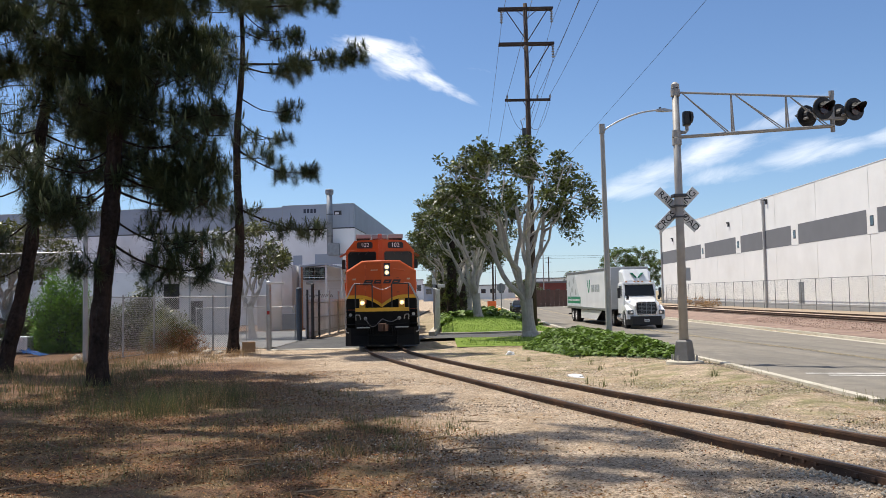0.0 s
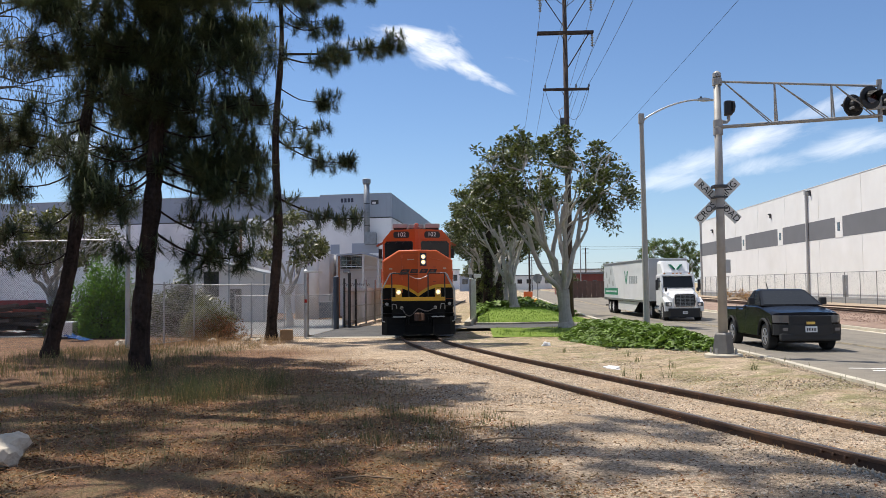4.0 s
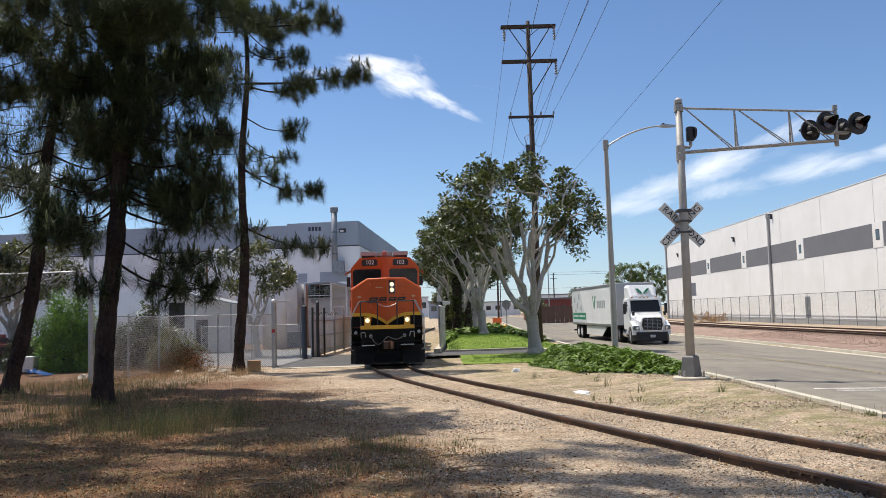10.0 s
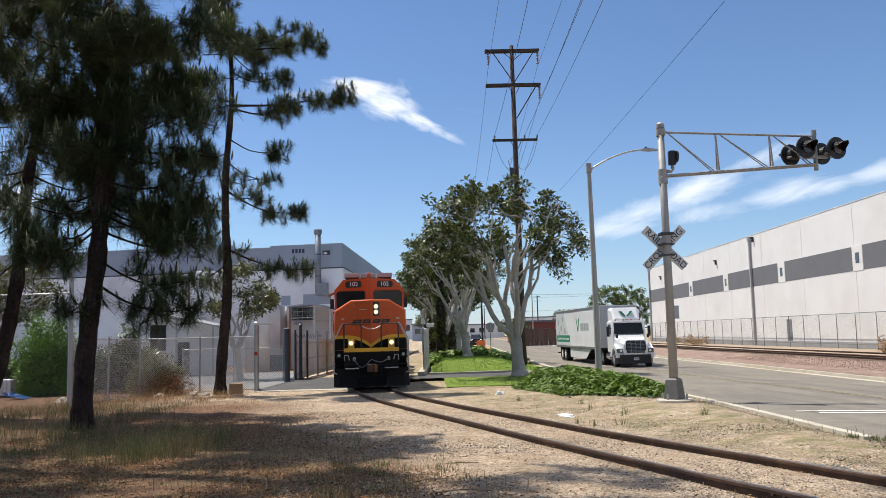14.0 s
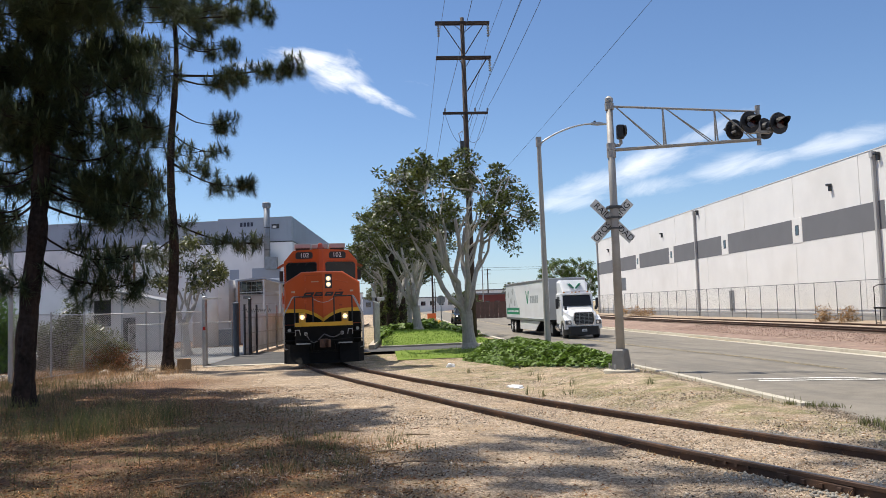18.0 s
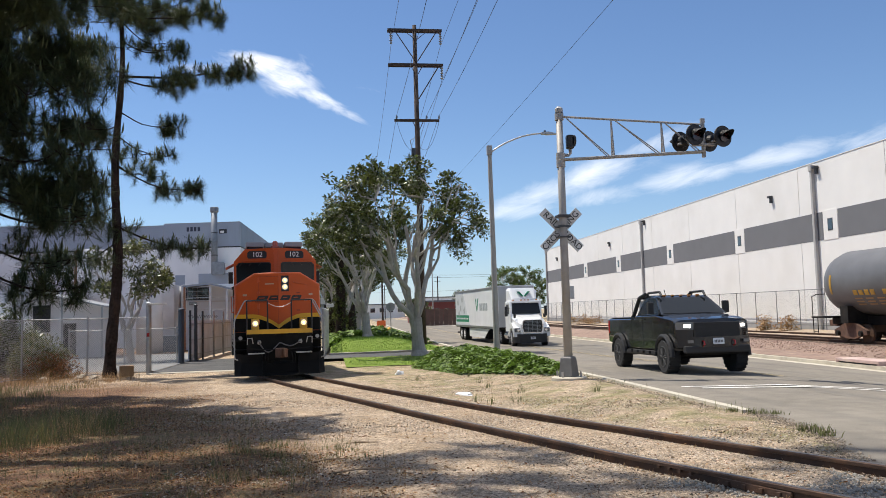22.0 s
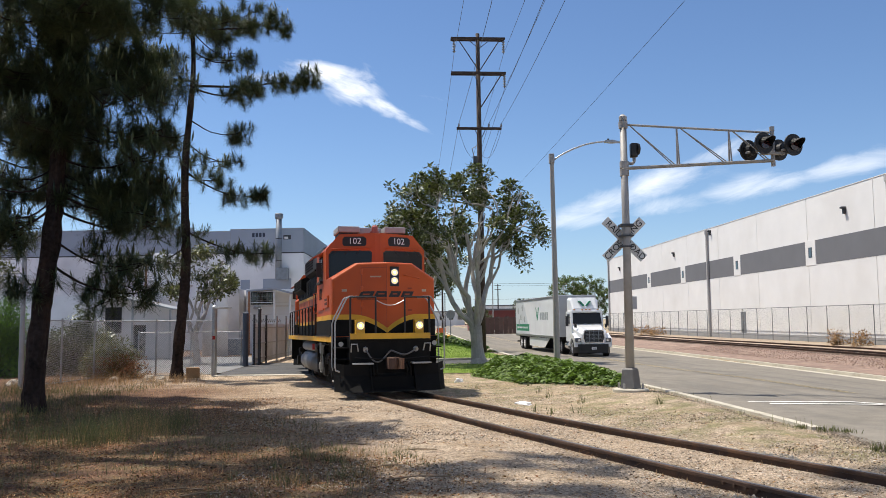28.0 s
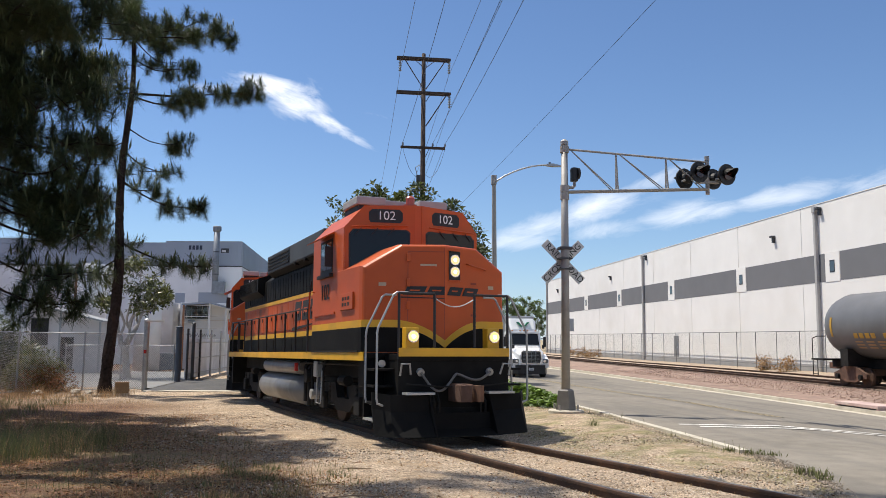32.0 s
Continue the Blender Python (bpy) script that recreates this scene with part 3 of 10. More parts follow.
def build_tracks():
    spur = thing("spur_track", "single rusty railway track set in dirt and gravel", "railway track", kind="structure")
    for sgn in (-1, 1):
        pts = []
        for y in np.concatenate([np.arange(-6, 60, 0.6), np.arange(60, 130, 4)]):
            c = Vector((track_x(y), y, gz(track_x(y), y) + RAIL))
            d = Vector((track_x(y + 0.1) - track_x(y - 0.1), 0.2, 0)).normalized()
            pts.append(c + Vector((d.y, -d.x, 0)) * 0.755 * sgn)
        r = rail(pts, "rail", spur)
        # a bolted joint on each rail
        yj = 7.6 if sgn < 0 else 6.9
        c = Vector((track_x(yj), yj, gz(track_x(yj), yj) + RAIL))
        d = Vector((track_x(yj + 0.1) - track_x(yj - 0.1), 0.2, 0)).normalized()
        o = c + Vector((d.y, -d.x, 0)) * 0.755 * sgn
        bm = bmesh.new()
        for k in (-1, 1):
            box(bm, k * 0.035 - 0.016, k * 0.035 + 0.016, -0.42, 0.42, -0.115, -0.045, 0.006)
            for q in (-0.3, -0.1, 0.1, 0.3):
                box(bm, k * 0.06 - 0.016, k * 0.06 + 0.016, q - 0.02, q + 0.02, -0.1, -0.06, 0.004)
        j = part("joint_bar", bm, RUST, r, "rusty bolted joint bar")
        j.matrix_basis = Matrix.Translation(o) @ d.to_track_quat("Y", "Z").to_matrix().to_4x4()
    tie = boxed(-1.3, 1.3, -0.11, 0.11, -0.16, 0.0, 0.015)
    WOOD = mat("tie_wood", (0.13, 0.10, 0.075), 0.95, 0, 0.35, 10, 0.6, 40, (0.24, 0.20, 0.15), 0.5, random_amt=0.3)
    me = bpy.data.meshes.new("sleeper")
    tie.to_mesh(me); tie.free(); me.materials.append(WOOD)
    y = 5.0
    while y < 60:
        c = track_at(float(np.interp(y, _ty, _tl)))
        o = new("sleeper", me)
        o.parent = spur
        a = math.atan2(-(track_x(y + 0.5) - track_x(y - 0.5)), 1.0)
        o.matrix_basis = Matrix.Translation(c - Vector((0, 0, 0.155 + 0.02 * (0.5 + 0.5 * noise.noise(Vector((y * 3, 0, 0))))))) @ Matrix.Rotation(a, 4, "Z")
        y += 0.56
    for name, uc, lift in (("main_track", 24.3, 0.16), ("back_track", 28.9, 0.1)):
        t = thing(name, "rusty railway track on a ballast bank", "railway track", kind="structure")
        for sgn in (-1, 1):
            pts = [Vector((sx(uc + 0.755 * sgn, y), y, gz(sx(uc, y), y) + far_rise(uc) + lift)) for y in (list(range(-30, 100, 4)) + [120, 160, 220, 300, 400])]
            rail(pts, "rail", t)
        n = 0
        y = 8.0
        while y < 95 and uc < 28:
            o = new("sleeper", me)
            o.parent = t
            o.matrix_basis = Matrix.Translation((sx(uc, y), y, gz(sx(uc, y), y) + far_rise(uc) + lift - 0.14)) @ Matrix.Rotation(-0.026, 4, "Z")
            y += 0.56


# ---------------------------------------------------------------- buildings
WALL_W = mat("tilt_up_white", (0.78, 0.765, 0.735), 0.85, 0, 0.05, 0.6, 0.15, 60, (0.62, 0.59, 0.54), 0.35)
WALL_G = mat("tilt_up_grey_band", (0.155, 0.158, 0.168), 0.85, 0, 0.08, 0.8, 0.1, 60)
WALL_LG = mat("wall_light_grey", (0.80, 0.81, 0.83), 0.85, 0, 0.07, 0.7, 0.15, 50, (0.40, 0.41, 0.44), 0.4)
WALL_BG = mat("wall_blue_grey", (0.33, 0.375, 0.45), 0.85, 0, 0.08, 0.7, 0.15, 50)
JOINT = mat("wall_joint", (0.33, 0.32, 0.30), 0.9, 0, 0.1, 3)
METAL = mat("galvanised", (0.42, 0.43, 0.44), 0.45, 0.7, 0.2, 9, 0.1, 40, (0.30, 0.27, 0.24), 0.4)
METAL_D = mat("dark_metal", (0.07, 0.072, 0.078), 0.5, 0.6, 0.2, 9)
BLACK = mat("black_paint", (0.018, 0.018, 0.02), 0.45, 0.0, 0.3, 6, 0.15, 40, (0.09, 0.08, 0.07), 0.35)
FENCE_G = mat("fence_grey", (0.16, 0.165, 0.17), 0.55, 0.3, 0.2, 6)
DOWNPIPE = mat("downpipe_grey", (0.42, 0.41, 0.395), 0.6, 0.1, 0.12, 4)
WHITE_W = mat("flap_white", (0.75, 0.75, 0.75), 0.6, 0, 0.1, 3)
GLASS = glass_mat("dark_glass")


def build_warehouse():
    """long white tilt-up warehouse beyond the railway; face at u = 31, from y = 128 towards and past the camera"""
    w = thing("warehouse", "long white tilt-up concrete warehouse with a dark grey band", "warehouse", Matrix.Rotation(-math.atan(ST), 4, "Z"))
    U, TOP, Y0, Y1 = 31.0, 11.0, -40.0, 128.6
    z0 = -0.6
    joints = [Y1 - 9.4 * k for k in range(0, 18)] + [Y0]
    for a, b in zip(joints, joints[1:]):
        lo, hi = min(a, b), max(a, b)
        p = part("wall_panel", boxed(U, U + 0.3, lo + 0.02, hi - 0.02, z0, TOP, 0.015), WALL_W, w)
    part("back_wall", boxed(U + 0.28, U + 60, Y0, Y1, z0, TOP - 0.4), WALL_W, w)
    part("joint_filler", boxed(U + 0.03, U + 0.25, Y0, Y1, z0, TOP - 0.06), JOINT, w)
    part("coping", boxed(U - 0.03, U + 0.4, Y0, Y1 + 0.03, TOP, TOP + 0.05), WALL_W, w)
    # clerestory bays with recessed grey panels and narrow white piers with small windows
    piers = (116.9, 106.2, 92.6, 76.9, 62.4, 49.8, 37.0, 24.0, 10.0)
    edges = [128.3] + [p for p in piers] + [-6.0]
    for a, b in zip(edges, edges[1:]):
        hi, lo = a - (0.05 if a == 128.3 else 0.85), b + 0.85
        part("grey_band", boxed(U - 0.012, U + 0.05, lo, hi, 5.74, 7.6), WALL_G, w, "dark grey painted band")
    for p in piers:
        part("pier", boxed(U - 0.03, U + 0.05, p - 0.8, p + 0.8, 5.70, 7.66, 0.01), WALL_W, w)
        s = part("window", boxed(U - 0.045, U, p - 0.28, p + 0.28, 6.3, 7.1), METAL_D, w, "small dark window")
        part("pane", boxed(U - 0.05, U - 0.044, p - 0.22, p + 0.22, 6.36, 7.04), GLASS, s)
    for p in (127.9, 84.4, 51.4, 13.0):
        d = part("downpipe", boxed(U - 0.24, U - 0.02, p - 0.12, p + 0.12, -0.3, 10.75, 0.02), DOWNPIPE, w, "tall grey sheet-metal downpipe")
        part("hopper", boxed(U - 0.3, U - 0.0, p - 0.18, p + 0.18, 10.45, 10.85, 0.02), DOWNPIPE, d)
    for p, z in ((121.0, 9.1), (95.5, 9.2), (57.0, 9.3), (50.9, 10.45), (83.5, 10.5), (30.0, 9.3)):
        l = part("wall_light", boxed(U - 0.34, U - 0.02, p - 0.16, p + 0.16, z + 0.12, z + 0.27, 0.03), METAL_D, w, "dark wall lamp")
        part("bracket", boxed(U - 0.2, U, p - 0.08, p + 0.08, z - 0.25, z + 0.12), METAL_D, l)
    for p in (75.9, 20.0):
        d = part("door", boxed(U - 0.03, U, p - 0.55, p + 0.55, 0.1, 2.25), mat("door_grey", (0.15, 0.155, 0.165), 0.6, 0, 0.1, 3), w, "grey steel service door")
        part("handle", boxed(U - 0.09, U - 0.03, p - 0.45, p - 0.4, 1.1, 1.25), METAL, d)
    part("plinth", boxed(U - 0.05, U, Y0, Y1, z0, 0.28), mat("plinth_grey", (0.36, 0.355, 0.35), 0.9, 0, 0.15, 2), w, "grey painted base of the wall")
    # the fence before it
    f = thing("warehouse_fence", "grey chain-link fence along the warehouse", "fence", Matrix.Rotation(-math.atan(ST), 4, "Z"))
    y = 10.0
    while y < 128:
        z = far_rise(30.2) - 0.7
        part("post", tubed([(30.2, y, z - 0.3), (30.2, y, 2.52)], 0.03, 6), FENCE_G, f)
        y += 3.05
    for zz in (2.50, 0.16):
        part("rail_bar", tubed([(30.2, 8, zz), (30.2, 128, zz)], 0.022, 6), FENCE_G, f)
    part("mesh", mesh_grid(30.2, 8, 128, 0.10, 2.49), chain_mat("chain_link_old", 0.3, 0.08), f, "thin wire mesh")


def chain_mat(name="chain_link", grey=0.6, thick=0.19):
    """diamond wire mesh: thin wires, open between"""
    if name in MATS:
        return MATS[name]
    m = bpy.data.materials.new(name)
    m.use_nodes = True
    nt = m.node_tree
    N, L = nt.nodes.new, nt.links.new
    b = nt.nodes["Principled BSDF"]
    b.inputs["Base Color"].default_value = (grey, grey, grey * 0.98, 1)
    b.inputs["Metallic"].default_value, b.inputs["Roughness"].default_value = 0.2, 0.6
    uv = N("ShaderNodeUVMap")
    sep = N("ShaderNodeSeparateXYZ")
    L(uv.outputs[0], sep.inputs[0])
    out = []
    for op in ("ADD", "SUBTRACT"):
        a = N("ShaderNodeMath"); a.operation = op
        L(sep.outputs[0], a.inputs[0]); L(sep.outputs[1], a.inputs[1])
        s = N("ShaderNodeMath"); s.operation = "MULTIPLY"; s.inputs[1].default_value = 11.0
        L(a.outputs[0], s.inputs[0])
        fr = N("ShaderNodeMath"); fr.operation = "FRACT"; L(s.outputs[0], fr.inputs[0])
        lt = N("ShaderNodeMath"); lt.operation = "LESS_THAN"; lt.inputs[1].default_value = thick
        L(fr.outputs[0], lt.inputs[0])
        out.append(lt.outputs[0])
    mx = N("ShaderNodeMath"); mx.operation = "MAXIMUM"
    L(out[0], mx.inputs[0]); L(out[1], mx.inputs[1])
    tr = N("ShaderNodeBsdfTransparent")
    mix = N("ShaderNodeMixShader")
    L(mx.outputs[0], mix.inputs[0]); L(tr.outputs[0], mix.inputs[1]); L(b.outputs[0], mix.inputs[2])
    L(mix.outputs[0], nt.nodes["Material Output"].inputs[0])
    MATS[name] = m
    return m


def mesh_grid(x, y0, y1, z0, z1):
    bm = bmesh.new()
    uvl = bm.loops.layers.uv.new("UVMap")
    n = max(1, int((y1 - y0) / 10))
    for k in range(n):
        a, b = y0 + (y1 - y0) * k / n, y0 + (y1 - y0) * (k + 1) / n
        f = bm.faces.new([bm.verts.new(p) for p in ((x, a, z0), (x, b, z0), (x, b, z1), (x, a, z1))])
        for l in f.loops:
            l[uvl].uv = (l.vert.co.y, l.vert.co.z)
    return bm


def mesh_between(a, b, z0, z1, zb0=None, zb1=None):
    """upright wire mesh between two points of the plan"""
    bm = bmesh.new()
    uvl = bm.loops.layers.uv.new("UVMap")
    a, b = Vector(a), Vector(b)
    L_ = (b - a).length
    f = bm.faces.new([bm.verts.new(p) for p in ((*a, z0), (*b, zb0 if zb0 is not None else z0), (*b, zb1 if zb1 is not None else z1), (*a, z1))])
    for l, (u, v) in zip(f.loops, ((0, 0), (L_, 0), (L_, z1 - z0), (0, z1 - z0))):
        l[uvl].uv = (u, v)
    return bm


def build_factory():
    """blue-grey factory behind the trees; its front runs from the corner by the spur away to the side"""
    M = Matrix.Translation((-8.05, 75.0, 0)) @ Matrix.Rotation(-math.atan(0.167), 4, "Z")
    w = thing("factory", "light grey factory with a blue-grey parapet band", "factory", M)
    for x0, x1, top in ((-62.0, -10.6, 10.45), (-10.6, -6.9, 10.1), (-6.9, 0.0, 10.25)):
        part("wall", boxed(x0, x1, 0, 0.35, -1.2, 7.98), WALL_LG, w)
        part("parapet_band", boxed(x0, x1, -0.03, 0.35, 8.09, top, 0.02), WALL_BG, w, "blue-grey band under the roofline")
        part("groove", boxed(x0, x1, 0.05, 0.35, 7.98, 8.09), METAL_D, w, "dark reveal line")
        part("coping", boxed(x0, x1, -0.05, 0.4, top, top + 0.05), METAL, w)
    for k in range(14):
        part("panel_joint", boxed(-2.6 - k * 4.3, -2.57 - k * 4.3, -0.006, 0.01, -1.2, 7.98), JOINT, w, "dark panel joint")
        part("panel_joint", boxed(-2.6 - k * 4.3, -2.57 - k * 4.3, -0.036, -0.02, 8.1, 10.0), JOINT, w, "dark panel joint")
    # side running away along the spur
    inv = M.inverted()
    for nm, dx, z0, z1, m_ in (("side_wall", 0.0, -1.2, 7.98, WALL_LG), ("side_band", 0.03, 8.09, 10.25, WALL_BG), ("side_groove", -0.05, 7.98, 8.09, METAL_D)):
        o = part(nm, prismed([(-8.4, 75.06), (-7.98 + dx, 75.06), (-5.9 + dx, 128), (-8.4, 128)], "z", z0, z1), m_, w)
        o.matrix_basis = inv
    o = part("roof", boxed(-48, -8.42, 83.0, 128, 8.8, 9.0), WALL_LG, w)
    o.matrix_basis = inv
    for x in (-1.05, -0.45):
        part("rib", boxed(x - 0.06, x + 0.06, -0.06, -0.03, 8.2, 10.1), WALL_BG, w)
    part("vent", boxed(-1.85, -1.15, -0.06, -0.03, 9.25, 9.65), METAL_D, w, "small louvred vent")
    part("vent_flap", boxed(-1.75, -1.4, -0.075, -0.06, 9.3, 9.5), WHITE_W, w)
    # number on the parapet left as plain bars
    for k in range(4):
        part("number_bar", boxed(-4.80 + k * 0.33, -4.58 + k * 0.33, -0.06, -0.03, 9.52, 9.9), mat("sign_dark", (0.03, 0.04, 0.07), 0.5), w, "dark number on the wall")
    for x0, x1, z0, z1 in ((-3.75, -1.1, 4.46, 5.67), (-5.85, -4.98, 3.4, 5.6), (-9.5, -8.2, 2.6, 5.0)):
        part("blue_panel", boxed(x0, x1, -0.04, 0, z0, z1), WALL_BG, w, "blue-grey painted panel")
    # exhaust stack in front of the wall
    st = thing("exhaust_stack", "tall grey sheet-metal exhaust stack at the factory wall", "chimney")
    Y = 74.5
    SM = mat("stack_metal", (0.22, 0.24, 0.27), 0.55, 0.3, 0.25, 4, 0.1, 30, (0.14, 0.14, 0.15), 0.4)
    part("pipe", tubed([(-10.2, Y, 5.6), (-10.2, Y, 11.3)], 0.27, 14), SM, st, smooth=True)
    part("collar", tubed([(-10.2, Y, 11.0), (-10.2, Y, 11.15), (-10.2, Y, 11.5), (-10.2, Y, 11.55)], [0.27, 0.38, 0.38, 0.3], 14), SM, st)
    part("elbow_box", boxed(-10.4, -9.35, Y - 0.3, Y + 0.6, 5.5, 6.6, 0.03), SM, st, "grey duct box")
    for z in (7.2, 9.2):
        part("band", tubed([(-10.2, Y, z), (-10.2, Y, z + 0.08)], 0.285, 14), METAL_D, st)
    c = thing("cold_store", "grey metal shed with a dark loading opening", "building")
    part("body", boxed(-1.4, 4.2, 118, 130, -1, 5.2, 0.05), WALL_BG, c)
    part("fascia", boxed(-1.5, 4.3, 117.6, 118, 3.2, 4.1), WALL_LG, c, "pale fascia")
    part("opening", boxed(-1.0, 3.8, 117.9, 117.98, -0.7, 3.1), BLACK, c, "dark loading opening")


def build_annex():
    """low annex with barred window and open canopy before the factory"""
    a = thing("annex", "low pale annex with a barred window behind a post canopy", "building")
    PALE = mat("annex_white", (0.76, 0.73, 0.72), 0.85, 0, 0.12, 0.9, 0.2, 50, (0.34, 0.31, 0.28), 0.5)
    GREYB = mat("annex_blue_base", (0.20, 0.235, 0.28), 0.85, 0, 0.12, 1.2, 0.2, 50)
    Y = 66.0
    part("wall", boxed(-11.6, -6.4, Y, Y + 5, -1.2, 4.35, 0.03), WALL_LG, a, "light grey wall")
    part("wall_strip", boxed(-11.6, -6.4, Y - 0.05, Y - 0.005, 2.95, 3.05), PALE, a)
    part("pink_wall", boxed(-13.4, -11.75, 64, 68, 0.5, 4.3, 0.02), PALE, a, "pale pinkish wall")
    part("base_wall", boxed(-13.6, -11.0, 63.6, 64, -1.2, 0.46, 0.02), GREYB, a, "blue-grey painted base")
    part("base_top", boxed(-13.65, -10.95, 63.55, 64, 0.46, 0.52), WALL_LG, a)
    win = part("window", boxed(-11.2, -9.42, Y - 0.06, Y, 3.12, 4.12), METAL_D, a, "dark barred window")
    part("pane", boxed(-11.12, -9.5, Y - 0.065, Y - 0.06, 3.18, 4.06), GLASS, win)
    for k in range(5):
        part("bar", boxed(-11.1 + k * 0.39, -11.07 + k * 0.39, Y - 0.10, Y - 0.065, 3.15, 4.1), METAL, win)
    for zz in (3.45, 3.78):
        part("bar", boxed(-11.15, -9.47, Y - 0.11, Y - 0.07, zz, zz + 0.03), METAL, win)
    # canopy on thin posts
    WP = mat("white_post", (0.70, 0.70, 0.70), 0.6, 0, 0.1, 4, tint=(0.45, 0.30, 0.22), stain=0.4)
    RS = mat("rust_orange", (0.32, 0.16, 0.09), 0.8, 0, 0.3, 4)
    part("canopy_roof", prismed([(-10.95, 4.10), (-8.91, 4.26), (-7.05, 3.74), (-7.05, 3.82), (-8.91, 4.34), (-10.95, 4.18)], "y", 62.9, 65.9), METAL, a, "thin sheet-metal canopy roof")
    part("canopy_edge", prismed([(-10.95, 4.05), (-8.91, 4.20), (-7.05, 3.68), (-7.05, 3.75), (-8.91, 4.28), (-10.95, 4.12)], "y", 62.86, 62.9), WALL_BG, a)
    for x, z1, m_ in ((-10.82, 4.08, RS), (-8.95, 4.2, WP), (-7.75, 3.9, WP)):
        part("canopy_post", boxed(x - 0.07, x + 0.07, 62.95, 63.09, -0.9, z1), m_, a, "thin canopy post")
    for z in (2.3, 3.2):
        part("canopy_rail", boxed(-10.82, -7.75, 63.0, 63.06, z, z + 0.05), WP, a)
    part("wall_lamp", boxed(-10.95, -10.4, Y - 0.28, Y, 2.75, 2.98, 0.04), METAL, a)
    part("drainpipe", tubed([(-6.7, Y - 0.1, -0.8), (-6.7, Y - 0.1, 3.9)], 0.08, 8), METAL, a)
    t = thing("white_silo", "tall white cylindrical storage tank", "storage tank")
    WHT = mat("tank_white", (0.78, 0.79, 0.80), 0.45, 0, 0.08, 1.0, 0.05, 20, (0.5, 0.48, 0.45), 0.3)
    part("shell", tubed([(-17.3, 62.8, -0.8), (-17.3, 62.8, 6.8), (-17.3, 62.8, 6.9), (-17.3, 62.8, 6.96)], [1.02, 1.02, 1.0, 0.2], 28), WHT, t, smooth=True)
    part("rust_strip", boxed(-18.52, -18.36, 62.6, 62.7, -0.8, 6.9), RS, t, "rusty ladder channel")
    t2 = thing("white_silo", "shorter white cylindrical tank beside the annex", "storage tank")
    part("shell", tubed([(-13.15, 62.2, -0.8), (-13.15, 62.2, 4.1), (-13.15, 62.2, 4.18), (-13.15, 62.2, 4.25)], [0.92, 0.92, 0.9, 0.2], 28), WHT, t2, smooth=True)
    # pale wall of the yard behind the fence, and a lean-to shed before it
    y = thing("yard_wall", "pale block wall with a low shed roof", "wall")
    part("wall", boxed(-60, -18.6, 60, 60.4, -0.8, 3.8, 0.02), WALL_LG, y)
    part("red_band", boxed(-60, -32.4, 59.9, 60.0, -0.8, 0.9), mat("dark_red", (0.20, 0.03, 0.03), 0.6, 0, 0.2, 2), y, "dark red painted base")
    sh = thing("lean_to_shed", "grey lean-to shed with a sloping sheet roof and dark opening", "shed")
    part("roof", prismed([(-20.2, 3.92), (-14.8, 2.62), (-14.8, 2.72), (-20.2, 4.02)], "y", 56.5, 60.5), METAL, sh, "sloping sheet-metal roof")
    part("wall", prismed([(-20.0, -0.8), (-14.9, -0.8), (-14.9, 2.6), (-20.0, 3.84)], "y", 58.0, 58.2), PALE, sh, "pale wall")
    part("opening", boxed(-19.75, -18.65, 57.95, 58.0, 1.05, 2.85), BLACK, sh, "dark opening")
    part("opening", boxed(-17.9, -17.0, 57.95, 58.0, -0.6, 1.6), BLACK, sh, "dark doorway")
    for x in (-20.0, -17.5, -15.0):
        part("post", boxed(x - 0.06, x + 0.06, 56.6, 56.72, -0.8, 3.9 - (x + 20.0) * 0.25), METAL, sh)


build_ground()
build_street()
build_lawn()
build_tracks()
def build_rail_joint():
    y = 8.35
    J = thing("rail_joint", "rusty bolted joint bar on the spur rail", "rail joint", Matrix.Translation((track_x(y) - 0.755, y, gz(track_x(y), y))) @ Matrix.Rotation(-math.atan(track_x(y + 0.5) - track_x(y - 0.5)), 4, "Z"))
    for s_ in (-1, 1):
        part("joint_bar", boxed(min(s_ * 0.02, s_ * 0.055), max(s_ * 0.02, s_ * 0.055), -0.32, 0.32, 0.02, 0.10, 0.008), RUST, J)
        for k in range(4):
            part("bolt", tubed([(s_ * 0.05, -0.24 + k * 0.16, 0.06), (s_ * 0.085, -0.24 + k * 0.16, 0.06)], 0.02, 6), RUST, J)


build_rail_joint()
build_warehouse()
build_factory()
build_annex()

# ---------------------------------------------------------------- locomotives
LOCO_ROWS = [(0, 40.11), (9, 40.01), (13, 39.86), (14.5, 39.49), (16.5, 38.88), (18, 38.02), (19, 37.16), (20, 36.43), (21, 35.57), (22, 34.71), (23, 33.74), (24, 32.88),
             (25, 31.91), (25.5, 31.42), (27.5, 28.76), (28, 27.97), (28.5, 27.2), (29, 26.3), (29.5, 25.41), (30, 24.5), (30.5, 23.43), (31, 22.33), (31.5, 21.14), (32, 19.87)]


def loco_pose(s):
    """s: where the front bogie stands along the spur; the body follows both bogies"""
    f, r = track_at(s), track_at(s + 10.4)
    c = (f + r) / 2
    d = (f - r).normalized()
    return Matrix.Translation(c) @ d.to_track_quat("Y", "Z").to_matrix().to_4x4() @ Matrix.Translation((0, 0.65, 0))


def car_pose(x, y, turn):
    """a road vehicle that faces the camera, on the street; x, y: its front axle"""
    c = Vector((x, y, gz(x, y)))
    b = Vector((x + 0.026 * 3.3, y + 3.3, gz(x + 0.08, y + 3.3)))
    d = (c - b).normalized()
    return Matrix.Translation(c) @ Matrix.Rotation(radians(turn), 4, "Z") @ d.to_track_quat("Y", "Z").to_matrix().to_4x4()


